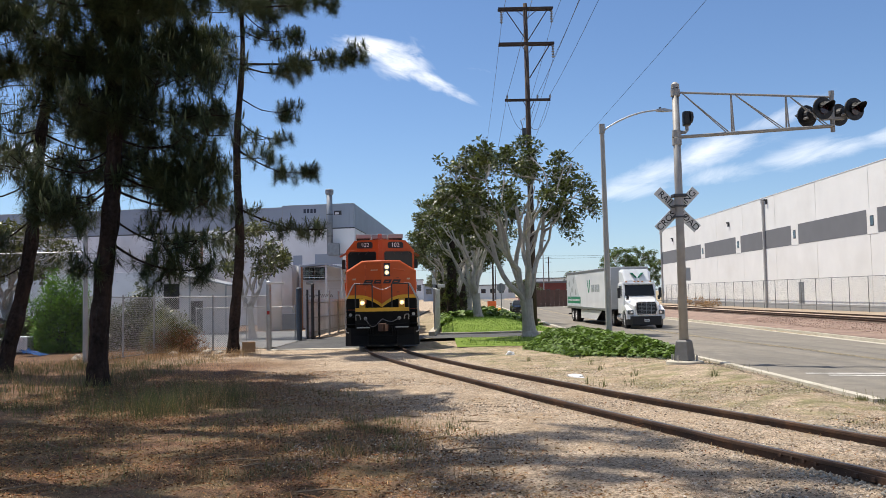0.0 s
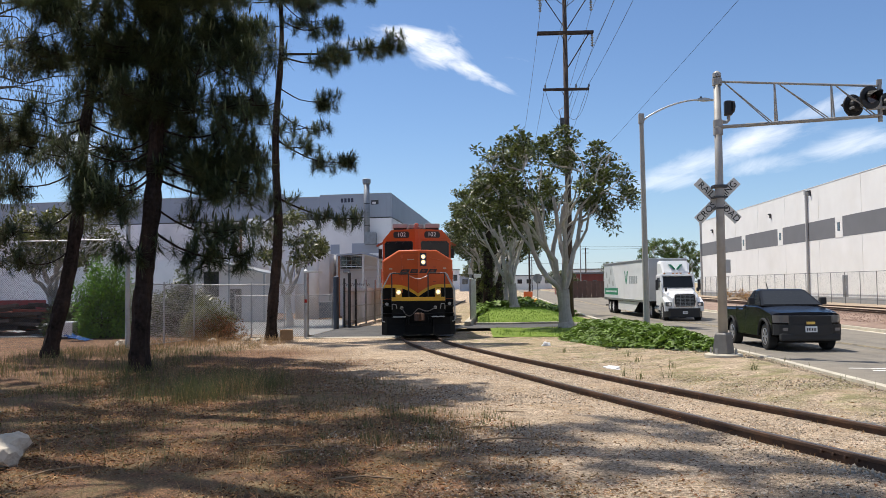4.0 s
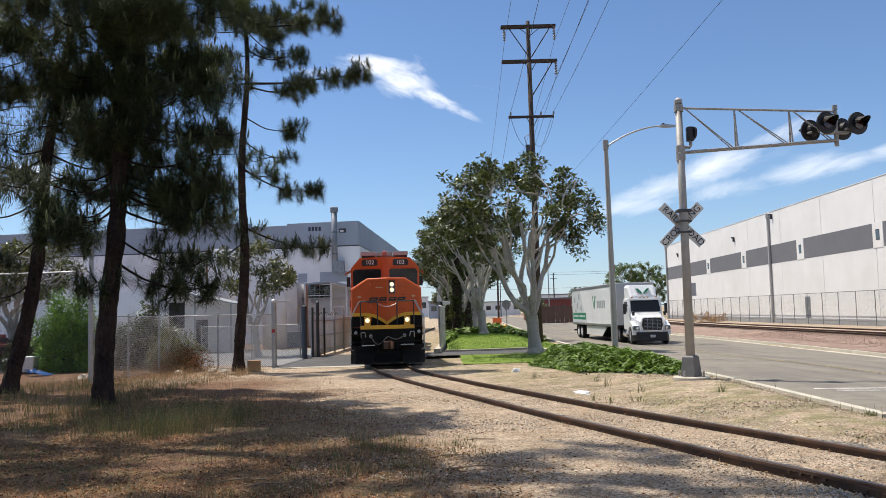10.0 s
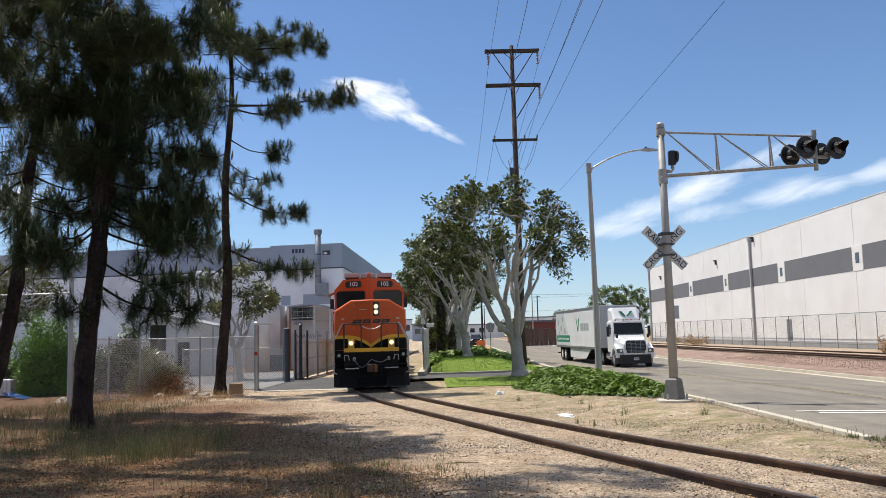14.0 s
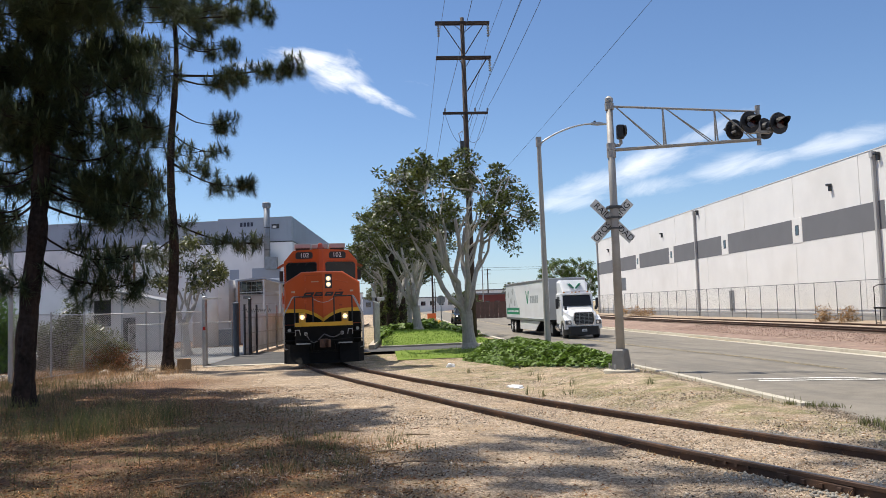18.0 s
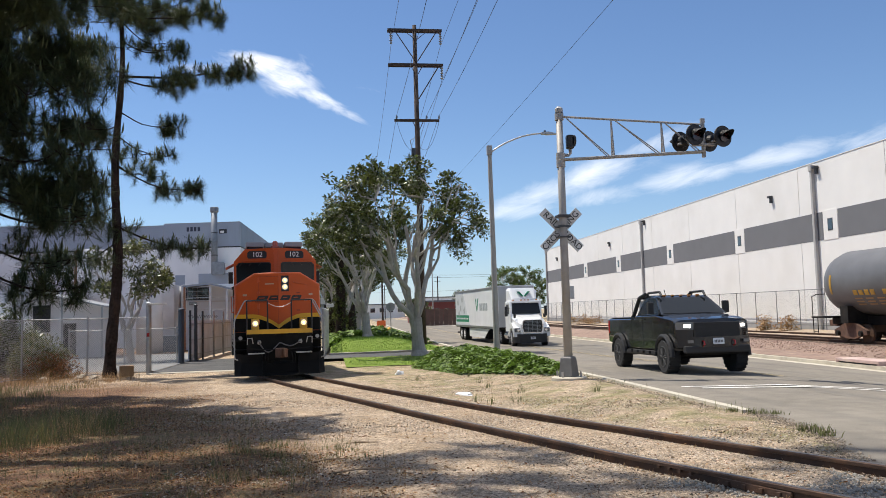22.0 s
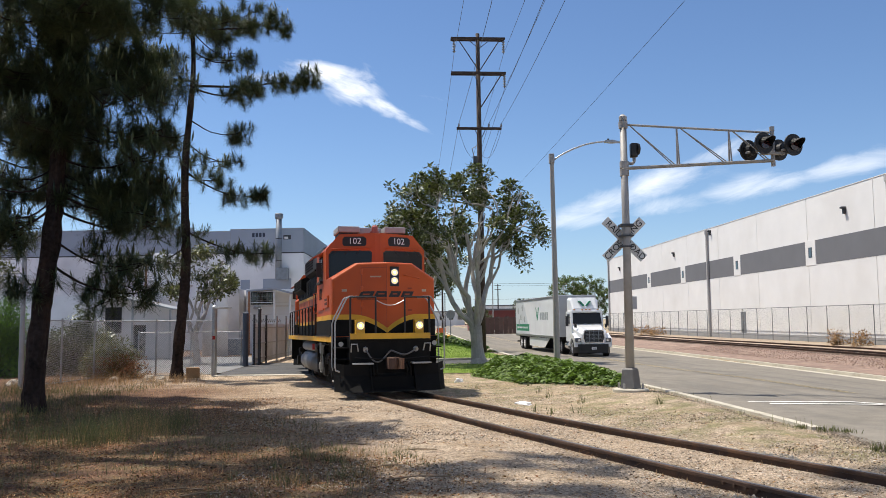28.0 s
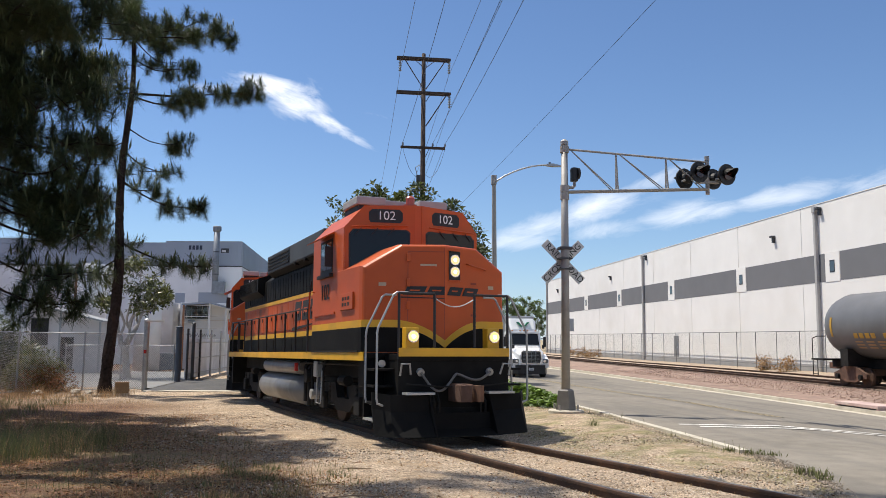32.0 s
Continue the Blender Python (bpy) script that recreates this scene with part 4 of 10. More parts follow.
PICKUP_ROWS = [(0, 8.5, 89.5, 0), (1, 8.65, 74.8, 0), (1.5, 8.8, 66.0, 0), (2, 8.95, 57.6, 0), (2.5, 8.95, 46.5, 0), (3, 9.05, 38.0, 0), (3.5, 9.0, 30.0, 0), (4, 8.85, 23.2, 0), (4.5, 9.95, 17.4, 4), (5, 10.3, 10.0, 4), (6, 11, -6, 4), (7, 11, -25, 0), (32, 11, -60, 0)]
LIFTED_ROWS = [(0, 7.6, 260, 0), (11, 7.6, 200, 0), (12, 7.7, 176, 0), (13, 7.8, 155, 0), (14, 7.9, 146, 0), (16.5, 8.5, 116, 0), (17, 8.7, 108.5, 0), (18, 8.9, 90, 0), (19, 9.05, 73, 0), (20, 9.3, 55, 0), (21, 9.75, 37, 0), (21.5, 9.35, 27.6, 0), (22, 10.1, 21.5, 0), (22.6, 10.9, 13.0, 3), (23.2, 11.4, 4, 3), (24.5, 12, -18, 0), (32, 12, -90, 0)]

ORANGE = mat("loco_orange", (0.53, 0.088, 0.013), 0.42, 0, 0.12, 2.0, 0.06, 12, (0.36, 0.07, 0.02), 0.35, spec=0.35, coat=0.08)
YELLOW = mat("loco_yellow", (0.74, 0.40, 0.02), 0.42, 0, 0.12, 3.0, 0.05, 20, (0.35, 0.20, 0.04), 0.4)
HOOD_O = mat("hood_orange_grimy", (0.52, 0.088, 0.014), 0.5, 0, 0.2, 2.2, 0.06, 12, (0.12, 0.045, 0.025), 0.75, spec=0.35, stretch=(1, 1.6, 0.25))
BOX_GREY = mat("box_grey", (0.055, 0.058, 0.06), 0.55, 0, 0.2, 2.0, 0.05, 12, (0.03, 0.03, 0.03), 0.5)
TANK_G = mat("tank_grime", (0.22, 0.22, 0.22), 0.42, 0.35, 0.25, 3, 0.1, 20, (0.10, 0.09, 0.08), 0.6)
LBLACK = mat("loco_black", (0.010, 0.0095, 0.009), 0.6, 0, 0.35, 3.0, 0.1, 20, (0.03, 0.027, 0.024), 0.4, spec=0.1)
GRIME = mat("underframe_grime", (0.013, 0.012, 0.011), 0.8, 0.0, 0.5, 5.0, 0.3, 30, (0.05, 0.042, 0.035), 0.4, spec=0.25)
SILVER = mat("loco_silver", (0.42, 0.42, 0.41), 0.42, 0.35, 0.15, 4.0, tint=(0.22, 0.19, 0.16), stain=0.4)
WHITE = mat("white_paint", (0.78, 0.78, 0.78), 0.45, 0, 0.06, 2.0)
AC_GREY = mat("aircon_grey", (0.36, 0.37, 0.38), 0.6, 0, 0.12, 3.0, tint=(0.2, 0.2, 0.2), stain=0.3)
LAMP_ON = mat("lamp_lit", (0.3, 0.28, 0.2), 0.3, emit=(1.0, 0.55, 0.18, 1.5))
LAMP_CORE = mat("lamp_filament", (0.3, 0.3, 0.3), 0.3, emit=(1.0, 0.78, 0.45, 7.0))
LAMP_HEAD = mat("headlamp_lit", (0.3, 0.28, 0.2), 0.3, emit=(1.0, 0.62, 0.28, 1.0))
CHROME = mat("chrome", (0.65, 0.65, 0.65), 0.2, 1.0, 0.05, 3.0)
RUSTY = mat("rusty_iron", (0.11, 0.062, 0.045), 0.8, 0.3, 0.35, 8.0, 0.4, 40, (0.28, 0.14, 0.08), 0.5)
CAB_GLASS = mat("cab_glass", (0.012, 0.014, 0.016), 0.12, 0, 0.1, 2.0, spec=0.35)
LETTER_W = mat("letter_white", (0.85, 0.85, 0.85), 0.5)
LETTER_K = mat("letter_black", (0.02, 0.02, 0.022), 0.6)


def bogie(parent, yc):
    b = part("bogie_frame", bmesh.new(), GRIME, parent, "grimy black bogie frame")
    bm = bmesh.new()
    for sx_ in (-1, 1):
        prism(bm, [(yc - 2.1, 0.62), (yc - 1.9, 0.92), (yc - 0.6, 0.95), (yc - 0.45, 0.62), (yc + 0.45, 0.62), (yc + 0.6, 0.95), (yc + 1.9, 0.92), (yc + 2.1, 0.62), (yc + 1.9, 0.45), (yc + 0.75, 0.5), (yc + 0.5, 0.34), (yc - 0.5, 0.34), (yc - 0.75, 0.5), (yc - 1.9, 0.45)], "x", sx_ * 1.02, sx_ * 1.2)
    box(bm, -1.0, 1.0, yc - 0.35, yc + 0.35, 0.5, 0.95)
    b.data.clear_geometry()
    bm.to_mesh(b.data); bm.free()
    for dy in (-1.37, 1.37):
        part("axle", tubed([(-0.8, yc + dy, 0.508), (0.8, yc + dy, 0.508)], 0.09, 10), GRIME, b)
        for sgn in (-1, 1):
            w = part("wheel", disc_wheel("x", (sgn * 0.755, yc + dy, 0.508), 0.505, 0.13, 26), RUST, b, "worn steel wheel")
            part("axle_box", boxed(sgn * 1.2 - 0.1 * (sgn < 0), sgn * 1.2 + 0.1 * (sgn > 0) + 0.02, yc + dy - 0.2, yc + dy + 0.2, 0.33, 0.72, 0.03), GRIME, b)
            for e in (-0.32, 0.32):
                part("coil_spring", tube(bmesh.new(), [(sgn * 1.14, yc + dy + e, 0.5 + 0.055 * k) for k in range(9)], [0.075 if k % 2 else 0.1 for k in range(9)], 10), GRIME, b)
    for sgn in (-1, 1):
        part("brake_cylinder", tubed([(sgn * 1.3, yc + 0.25, 1.02), (sgn * 1.3, yc + 0.72, 1.02)], 0.11, 12), GRIME, b)
        part("sand_pipe", tubed([(sgn * 1.15, yc + 2.25, 1.3), (sgn * 1.1, yc + 2.2, 0.7), (sgn * 0.85, yc + 1.98, 0.2)], 0.025, 6), SILVER, b)


def build_loco(name, label, full=True):
    L = thing(name, label, "locomotive")
    # ---- frame and walkway
    part("main_frame", boxed(-0.9, 0.9, -9.3, 7.8, 1.05, 1.52, 0.02), GRIME, L, "black main frame")
    part("walkway", boxed(-1.55, 1.55, -9.3, 7.2, 1.52, 1.62, 0.01), LBLACK, L, "black walkway plate")
    for sgn in (-1, 1):
        part("side_stripe", boxed(sgn * 1.555 - 0.012, sgn * 1.555 + 0.012, -9.3, 7.1, 1.47, 1.64), YELLOW, L, "yellow side sill stripe")
    # ---- nose: wide, with sloping shoulders and a blunt prow
    def yf(x):
        """the nose's front in plan: a low ridge in the middle, swept back to the sides"""
        return 7.46 - 0.30 * abs(x)
    def nose_ring(back, w, sh, top, tw):
        return [(x, (5.2 if back is None else yf(x) - back), z) for x, z in ((w, 1.62), (w, sh), (tw, top), (0, top + 0.01), (-tw, top), (-w, sh), (-w, 1.62), (0, 1.62))]
    bm = bmesh.new()
    loft(bm, [nose_ring(None, 1.56, 3.36, 3.78, 0.86), nose_ring(0.20, 1.56, 3.34, 3.78, 0.84), nose_ring(0.06, 1.545, 3.32, 3.765, 0.82), nose_ring(0.015, 1.52, 3.29, 3.74, 0.81), nose_ring(0.0, 1.49, 3.26, 3.71, 0.80)])
    nose = part("nose", bm, ORANGE, L, "orange wide nose with sloping shoulders")
    for sgn in (-1, 1):
        part("nose_face", loft(bmesh.new(), [[(x * sgn, yf(x) + o, z) for x, z in ((0.0, 1.62), (1.49, 1.62), (1.49, 3.26), (0.80, 3.71), (0.0, 3.72))] for o in (-0.02, 0.002)]), ORANGE, nose)
    def front(poly, o0=0.004, o1=0.016):
        """a flat shape laid on one half of the nose's front"""
        return loft(bmesh.new(), [[(x, yf(x) + o, z) for x, z in poly] for o in (o0, o1)])
    # black lower fields under yellow arcs
    def arc(x, off=0.0):
        """the stripe's line from the nose's side down to the middle"""
        ax = min(abs(x), 1.48)
        return 2.19 - 0.40 * (max(0.0, (0.98 - ax) / 0.98)) ** 2.0 + off
    for sgn in (-1, 1):
        xs = [0.004 + 1.474 * k / 16 for k in range(17)]
        part("yellow_arc", front([(sgn * x, arc(x, 0.075)) for x in xs] + [(sgn * x, arc(x, -0.07)) for x in xs[::-1]]), YELLOW, nose, "curved yellow stripe")
        part("black_field", front([(sgn * x, arc(x, -0.072)) for x in xs] + [(sgn * 1.478, 1.64), (sgn * 0.004, 1.64)]), LBLACK, nose, "black lower nose")
        part("side_arc", boxed(sgn * 1.563 - 0.008, sgn * 1.563 + 0.008, 5.19, 6.78, 2.12, 2.265), YELLOW, nose, "yellow stripe")
        part("side_black", boxed(sgn * 1.563 - 0.007, sgn * 1.563 + 0.007, 5.19, 6.78, 1.63, 2.118), LBLACK, nose)
        for y0_, z0_, z1_, m_ in ((6.78, 2.12, 2.265, YELLOW), (6.78, 1.63, 2.118, LBLACK)):
            part("corner_paint", loft(bmesh.new(), [[(sgn * 1.571, 6.78, z), (sgn * 1.565, 6.95, z), (sgn * 1.50, yf(1.49) + 0.012, z), (sgn * 1.47, yf(1.47) + 0.014, z), (sgn * 1.40, 6.9, z)] for z in (z0_, z1_)]), m_, nose)
        part("marker_plate", front([(sgn * 1.26, 2.93), (sgn * 1.12, 2.93), (sgn * 1.12, 3.0), (sgn * 1.26, 3.0)]), mat("buff", (0.5, 0.36, 0.24), 0.5), nose)
    ODARK = mat("orange_dark", (0.30, 0.05, 0.015), 0.5)
    part("door_seam", front([(0.700, 1.95), (0.712, 1.95), (0.712, 3.62), (0.700, 3.62)], 0.002, 0.006), ODARK, nose)
    part("door_seam", front([(0.012, 2.0), (0.004, 2.0), (0.004, 3.7), (0.012, 3.7)], 0.0, 0.006), ODARK, nose)
    part("door_seam", front([(0.700, 3.615), (0.012, 3.615), (0.012, 3.63), (0.700, 3.63)], 0.002, 0.006), ODARK, nose)
    for z in (1.98, 2.55, 3.0, 3.5):
        part("hinge", boxed(0.67, 0.75, yf(0.7), yf(0.7) + 0.045, z - 0.08, z + 0.08, 0.01), ORANGE, nose)
    for z in (2.38, 3.02):
        part("door_dog", boxed(-0.78, -0.66, yf(0.72) - 0.01, yf(0.72) + 0.03, z - 0.02, z + 0.02), ODARK, nose)
    part("name_plate", front([(0.16, 3.335), (0.47, 3.335), (0.47, 3.375), (0.16, 3.375)]), mat("buff", (0.5, 0.36, 0.24), 0.5), nose)
    # headlights in a recessed dark panel
    YH = yf(0.235)
    hb = part("headlight_housing", front([(-0.10, 3.07), (-0.38, 3.07), (-0.38, 3.65), (-0.10, 3.65)], 0.0, 0.02), LETTER_K, nose, "dark headlight housing")
    part("housing_rim", loft(bmesh.new(), [[(x, yf(x) + o, z) for x, z in ((-0.085, 3.055), (-0.395, 3.055), (-0.395, 3.07), (-0.085, 3.07))] for o in (0.0, 0.05)]), ORANGE, hb)
    part("housing_rim", loft(bmesh.new(), [[(x, yf(x) + o, z) for x, z in ((-0.085, 3.65), (-0.395, 3.65), (-0.395, 3.665), (-0.085, 3.665))] for o in (0.0, 0.05)]), ORANGE, hb)
    for z in (3.475, 3.235):
        part("bezel", tubed([(-0.235, YH, z), (-0.235, YH + 0.05, z)], 0.108, 22), CHROME, hb)
        part("lens", tubed([(-0.235, YH + 0.03, z), (-0.235, YH + 0.056, z), (-0.235, YH + 0.064, z)], [0.09, 0.09, 0.05], 22), LAMP_HEAD, hb, "lit headlight")
        part("bulb", tubed([(-0.235, YH + 0.05, z), (-0.235, YH + 0.072, z)], [0.048, 0.03], 14), LAMP_CORE, hb)
    part("grab_iron", tubed([(-0.55, yf(0.55), 3.42), (-0.55, yf(0.55) + 0.09, 3.40), (-1.02, yf(1.02) + 0.09, 3.32), (-1.02, yf(1.02), 3.32)], 0.016, 6), ORANGE, nose)
    # railway mark on the nose as plain slanted shapes with slits
    for x0, x1 in ((0.80, 0.44), (0.37, 0.03), (-0.05, -0.36), (-0.43, -0.76)):
        part("nose_mark", front([(x0, 2.76), (x1 - 0.02, 2.76), (x1 - 0.10 if x1 > 0.11 or x1 < 0 else x1 - 0.026, 2.93), (x0 - 0.09, 2.93)]), LETTER_K, nose, "black slanted mark")
        part("mark_slit", front([(x0 - 0.12, 2.835), (x1 + 0.05, 2.835), (x1 + 0.035, 2.862), (x0 - 0.13, 2.862)], 0.012, 0.019), ORANGE, nose)
    part("mark_tail", front([(0.84, 2.725), (0.01, 2.70), (0.01, 2.685), (0.84, 2.70)]), LETTER_K, nose)
    # ---- cab
    def cab_ring(y, yc, w, z0=1.62):
        return [(w, y, z0), (w, y, 4.30), (1.10, y - 0.02, 4.76), (0.16, yc, 4.80), (-0.16, yc, 4.80), (-1.10, y - 0.02, 4.76), (-w, y, 4.30), (-w, y, z0)]
    bm = bmesh.new()
    loft(bm, [cab_ring(3.05, 3.05, 1.545), cab_ring(5.6, 5.86, 1.545)])
    cab = part("cab", bm, ORANGE, L, "orange crew cab with chamfered roof")
    # windscreen facets, each swept back to the side
    for sgn in (-1, 1):
        a, b = Vector((sgn * 0.10, 5.98, 0)), Vector((sgn * 1.485, 5.68, 0))
        n = Vector((b.y - a.y, -(b.x - a.x), 0)).normalized()
        if n.y < 0:
            n = -n
        def facet(us, z0, z1, out, lean=0.0):
            p, q = a.lerp(b, us[0]), a.lerp(b, us[1])
            bm = bmesh.new()
            rings = []
            for o in (out[0], out[1]):
                rings.append([p + n * o + Vector((0, 0, z0)), q + n * o + Vector((0, 0, z0)), q + n * (o - lean) + Vector((0, 0, z1)), p + n * (o - lean) + Vector((0, 0, z1))])
            return loft(bm, rings)
        def facet_poly(uz, o0, o1):
            """a flat shape on the facet: points of how far along and how high"""
            return loft(bmesh.new(), [[a.lerp(b, u) + n * o + Vector((0, 0, z)) for u, z in uz] for o in (o0, o1)])
        fr = part("cab_front", facet_poly([(-0.02, 3.3), (1.045, 3.3), (1.045, 4.30), (0.76, 4.76), (-0.02, 4.80)], -0.3, 0.03), ORANGE, cab, "orange cab front panel")
        win = [(0.06, 3.70), (0.98, 3.38), (0.99, 4.14), (0.92, 4.25), (0.10, 4.25), (0.05, 4.19)]
        part("windscreen_gasket", facet_poly(win, 0.0, 0.036), LETTER_K, fr)
        part("windscreen", facet_poly([(0.5 + (u - 0.5) * 0.955, 3.88 + (z - 3.88) * 0.93) for u, z in win], 0.02, 0.042), CAB_GLASS, fr, "dark windscreen")
        part("visor_rail", tubed([a.lerp(b, 0.10) + n * 0.09 + Vector((0, 0, 4.33)), a.lerp(b, 0.95) + n * 0.09 + Vector((0, 0, 4.30))], 0.016, 6), ORANGE, fr)
        for u in (0.3, 0.55, 0.8):
            part("wiper", tubed([a.lerp(b, u) + n * 0.06 + Vector((0, 0, 4.27)), a.lerp(b, u + 0.1) + n * 0.055 + Vector((0, 0, 4.12))], 0.011, 5), LETTER_K, fr)
        part("cowl_lamp", boxed(min(sgn * 0.95, sgn * 1.15), max(sgn * 0.95, sgn * 1.15), 5.95, 6.15, 3.52, 3.62, 0.03), ORANGE, cab)
        nbd = part("number_board", facet_poly([(0.20, 4.40), (0.66, 4.40), (0.69, 4.46), (0.69, 4.62), (0.64, 4.69), (0.22, 4.69), (0.17, 4.62), (0.17, 4.46)], 0.0, 0.036), LETTER_K, cab, "black number board")
        c = a.lerp(b, 0.42) + n * 0.04 + Vector((0, 0, 4.545))
        xax = Vector((-n.y, n.x, 0)) * 1.0
        mrot = Matrix((( -n.y, 0, n.x), (n.x, 0, n.y), (0, 1, 0))).to_4x4()
        lettering("board_number", "102", 0.27, LETTER_W, nbd, Matrix.Translation(c) @ mrot, 0.003, "white numerals")
        # cab sides
        X = sgn * 1.545
        so = 0.012 * sgn
        def side(y0, y1, z0, z1, o0=0.0, o1=1.0):
            return boxed(min(X + so * o0, X + so * o1), max(X + so * o0, X + so * o1), y0, y1, z0, z1)
        sw = part("side_window", side(3.75, 4.75, 3.4, 4.16, 0, 1), LETTER_K, cab, "dark side window")
        part("pane", side(3.82, 4.25, 3.48, 4.1, 0.5, 1.4), GLASS, sw)
        part("pane", side(4.3, 4.68, 3.48, 4.1, 0.5, 1.4), GLASS, sw)
        part("arm_rest", boxed(min(X, X + sgn * 0.09), max(X, X + sgn * 0.09), 3.7, 4.8, 3.3, 3.38, 0.01), LETTER_K, sw)
        bm = bmesh.new()
        prism(bm, [(X, 4.26), (X + sgn * 0.32, 4.10), (X + sgn * 0.33, 4.12), (X, 4.3)], "y", 3.65, 4.85)
        part("sun_shade", bm, ORANGE, sw, "orange drop sunshade")
        part("mirror", boxed(min(X + sgn * .05, X + sgn * .22), max(X + sgn * .05, X + sgn * .22), 4.86, 4.9, 3.5, 3.95), LETTER_K, cab)
        lettering("cab_number", "102", 0.5, LETTER_K, cab, Matrix.Translation((X + 0.012 * sgn, 4.2, 2.96)) @ Euler((radians(90), 0, radians(90 * sgn))).to_matrix().to_4x4(), 0.004, "black cab number")
        part("stripe", side(3.06, 5.6, 2.12, 2.265, 0.2, 0.9), YELLOW, cab, "yellow stripe")
        part("lower_black", side(3.06, 5.6, 1.63, 2.118, 0.2, 0.85), LBLACK, cab, "black lower cab side")
        part("trim_bar", boxed(min(X, X + sgn * .03), max(X, X + sgn * .03), 3.3, 5.0, 2.46, 2.51), ORANGE, cab)
        vp = part("vent_panel", boxed(min(X, X + sgn * .055), max(X, X + sgn * .055), 5.55, 6.45, 2.50, 2.85, 0.01), ORANGE, nose)
        for k in range(3):
            for zz in (2.58, 2.70):
                part("slot", boxed(min(X + sgn * .05, X + sgn * .06), max(X + sgn * .05, X + sgn * .06), 5.72 + k * 0.2, 5.84 + k * 0.2, zz, zz + 0.07), LETTER_K, vp)
        part("side_grab", tubed([(X, 3.2, 3.05), (X + sgn * 0.12, 3.2, 3.05), (X + sgn * 0.12, 3.2, 2.4), (X, 3.2, 2.4)], 0.016, 6), ORANGE, cab)
        part("rear_stanchion", tubed([(X + sgn * 0.02, 2.95, 3.35), (X + sgn * 0.02, 2.75, 2.75), (X + sgn * 0.02, 2.7, 1.62)], 0.02, 6), LETTER_K, cab)
    part("roof_pillar", boxed(-0.11, 0.11, 5.6, 6.005, 3.5, 4.80, 0.02), ORANGE, cab)
    # roof gear
    for x0, x1, y0, y1 in ((0.40, 1.10, 3.9, 5.05), (-0.35, 0.36, 3.8, 4.75), (-1.10, -0.40, 3.9, 5.05)):
        ac = part("air_conditioner", boxed(x0, x1, y0, y1, 4.92, 5.12, 0.035), AC_GREY, L, "grey roof air-conditioner")
        part("mount", boxed(x0 + 0.05, x1 - 0.05, y0 + 0.05, y1 - 0.05, 4.68, 4.92), LETTER_K, ac)
    bc = part("beacon", tubed([(0, 5.5, 4.78), (0, 5.5, 4.90), (0, 5.5, 4.91), (0, 5.5, 5.05), (0, 5.5, 5.1)], [0.15, 0.15, 0.10, 0.10, 0.06], 14), mat("beacon_red", (0.42, 0.10, 0.07), 0.25, 0, 0.05, 3), L, "dull red roof beacon", smooth=False)
    part("antenna_disc", tubed([(0, 5.45, 4.79), (0, 5.45, 4.83)], 0.34, 20), LETTER_K, bc)
    # ---- long hood
    HW, HR = 1.12, -8.7
    def hood_ring(y):
        return [(HW, y, 1.62), (HW, y, 3.92), (0.86, y, 4.12), (-0.86, y, 4.12), (-HW, y, 3.92), (-HW, y, 1.62)]
    bm = bmesh.new()
    loft(bm, [hood_ring(HR), hood_ring(3.05)])
    hood = part("long_hood", bm, ORANGE, L, "orange long hood with black upper half")
    part("hood_roof", prismed([(HW + 0.008, 3.88), (HW + 0.01, 3.925), (0.87, 4.14), (-0.87, 4.14), (-HW - 0.01, 3.925), (-HW - 0.008, 3.88)], "y", HR - 0.02, 3.04), LBLACK, hood, "black hood roof")
    for sgn in (-1, 1):
        X = sgn * HW
        def hs(y0, y1, z0, z1, o=0.012):
            return boxed(min(X, X + sgn * o), max(X, X + sgn * o), y0, y1, z0, z1)
        part("upper_black", hs(HR, 3.05, 3.22, 3.91), LBLACK, hood, "black upper hood")
        part("stripe", hs(HR, 3.05, 3.11, 3.218), YELLOW, hood, "yellow stripe")
        part("stripe", hs(HR, 3.05, 2.06, 2.20), YELLOW, hood, "yellow stripe")
        part("lower_black", hs(HR, 3.05, 1.63, 2.058), LBLACK, hood, "dull black lower hood")
        for k in range(16):
            y = HR + 0.12 + k * 0.72
            d = part("hood_door", hs(y, y + 0.68, 2.27, 3.06, 0.022), HOOD_O, hood, "grime-streaked orange hood door")
            part("latch", hs(y + 0.58, y + 0.62, 2.6, 2.72, 0.045), LETTER_K, d)
            u = part("upper_door", hs(y, y + 0.68, 3.26, 3.86, 0.024), LBLACK, hood, "black upper hood door")
            part("rib", hs(y + 0.32, y + 0.36, 3.28, 3.84, 0.036), LBLACK, u)
        for k in range(9):
            y = HR + 0.5 + k * 1.25
            part("lower_panel", hs(y, y + 1.1, 1.68, 2.02, 0.02), LBLACK, hood)
        # mark on the hood side as slanted shapes
        for k in range(4):
            y0 = 2.75 - k * 0.86
            bm = bmesh.new()
            prism(bm, [(y0, 2.50), (y0 - 0.70, 2.50), (y0 - 0.60, 3.02), (y0 + 0.10, 3.02)], "x", X + sgn * 0.022, X + sgn * 0.030)
            part("hood_mark", bm, LETTER_K, hood, "black slanted mark")
            bm = bmesh.new()
            prism(bm, [(y0 - 0.14, 2.69), (y0 - 0.50, 2.69), (y0 - 0.45, 2.83), (y0 - 0.09, 2.83)], "x", X + sgn * 0.027, X + sgn * 0.034)
            part("mark_gap", bm, HOOD_O, hood)
        bm = bmesh.new()
        prism(bm, [(2.9, 2.42), (-0.8, 2.32), (-0.8, 2.22), (1.6, 2.36)], "x", X + sgn * 0.022, X + sgn * 0.029)
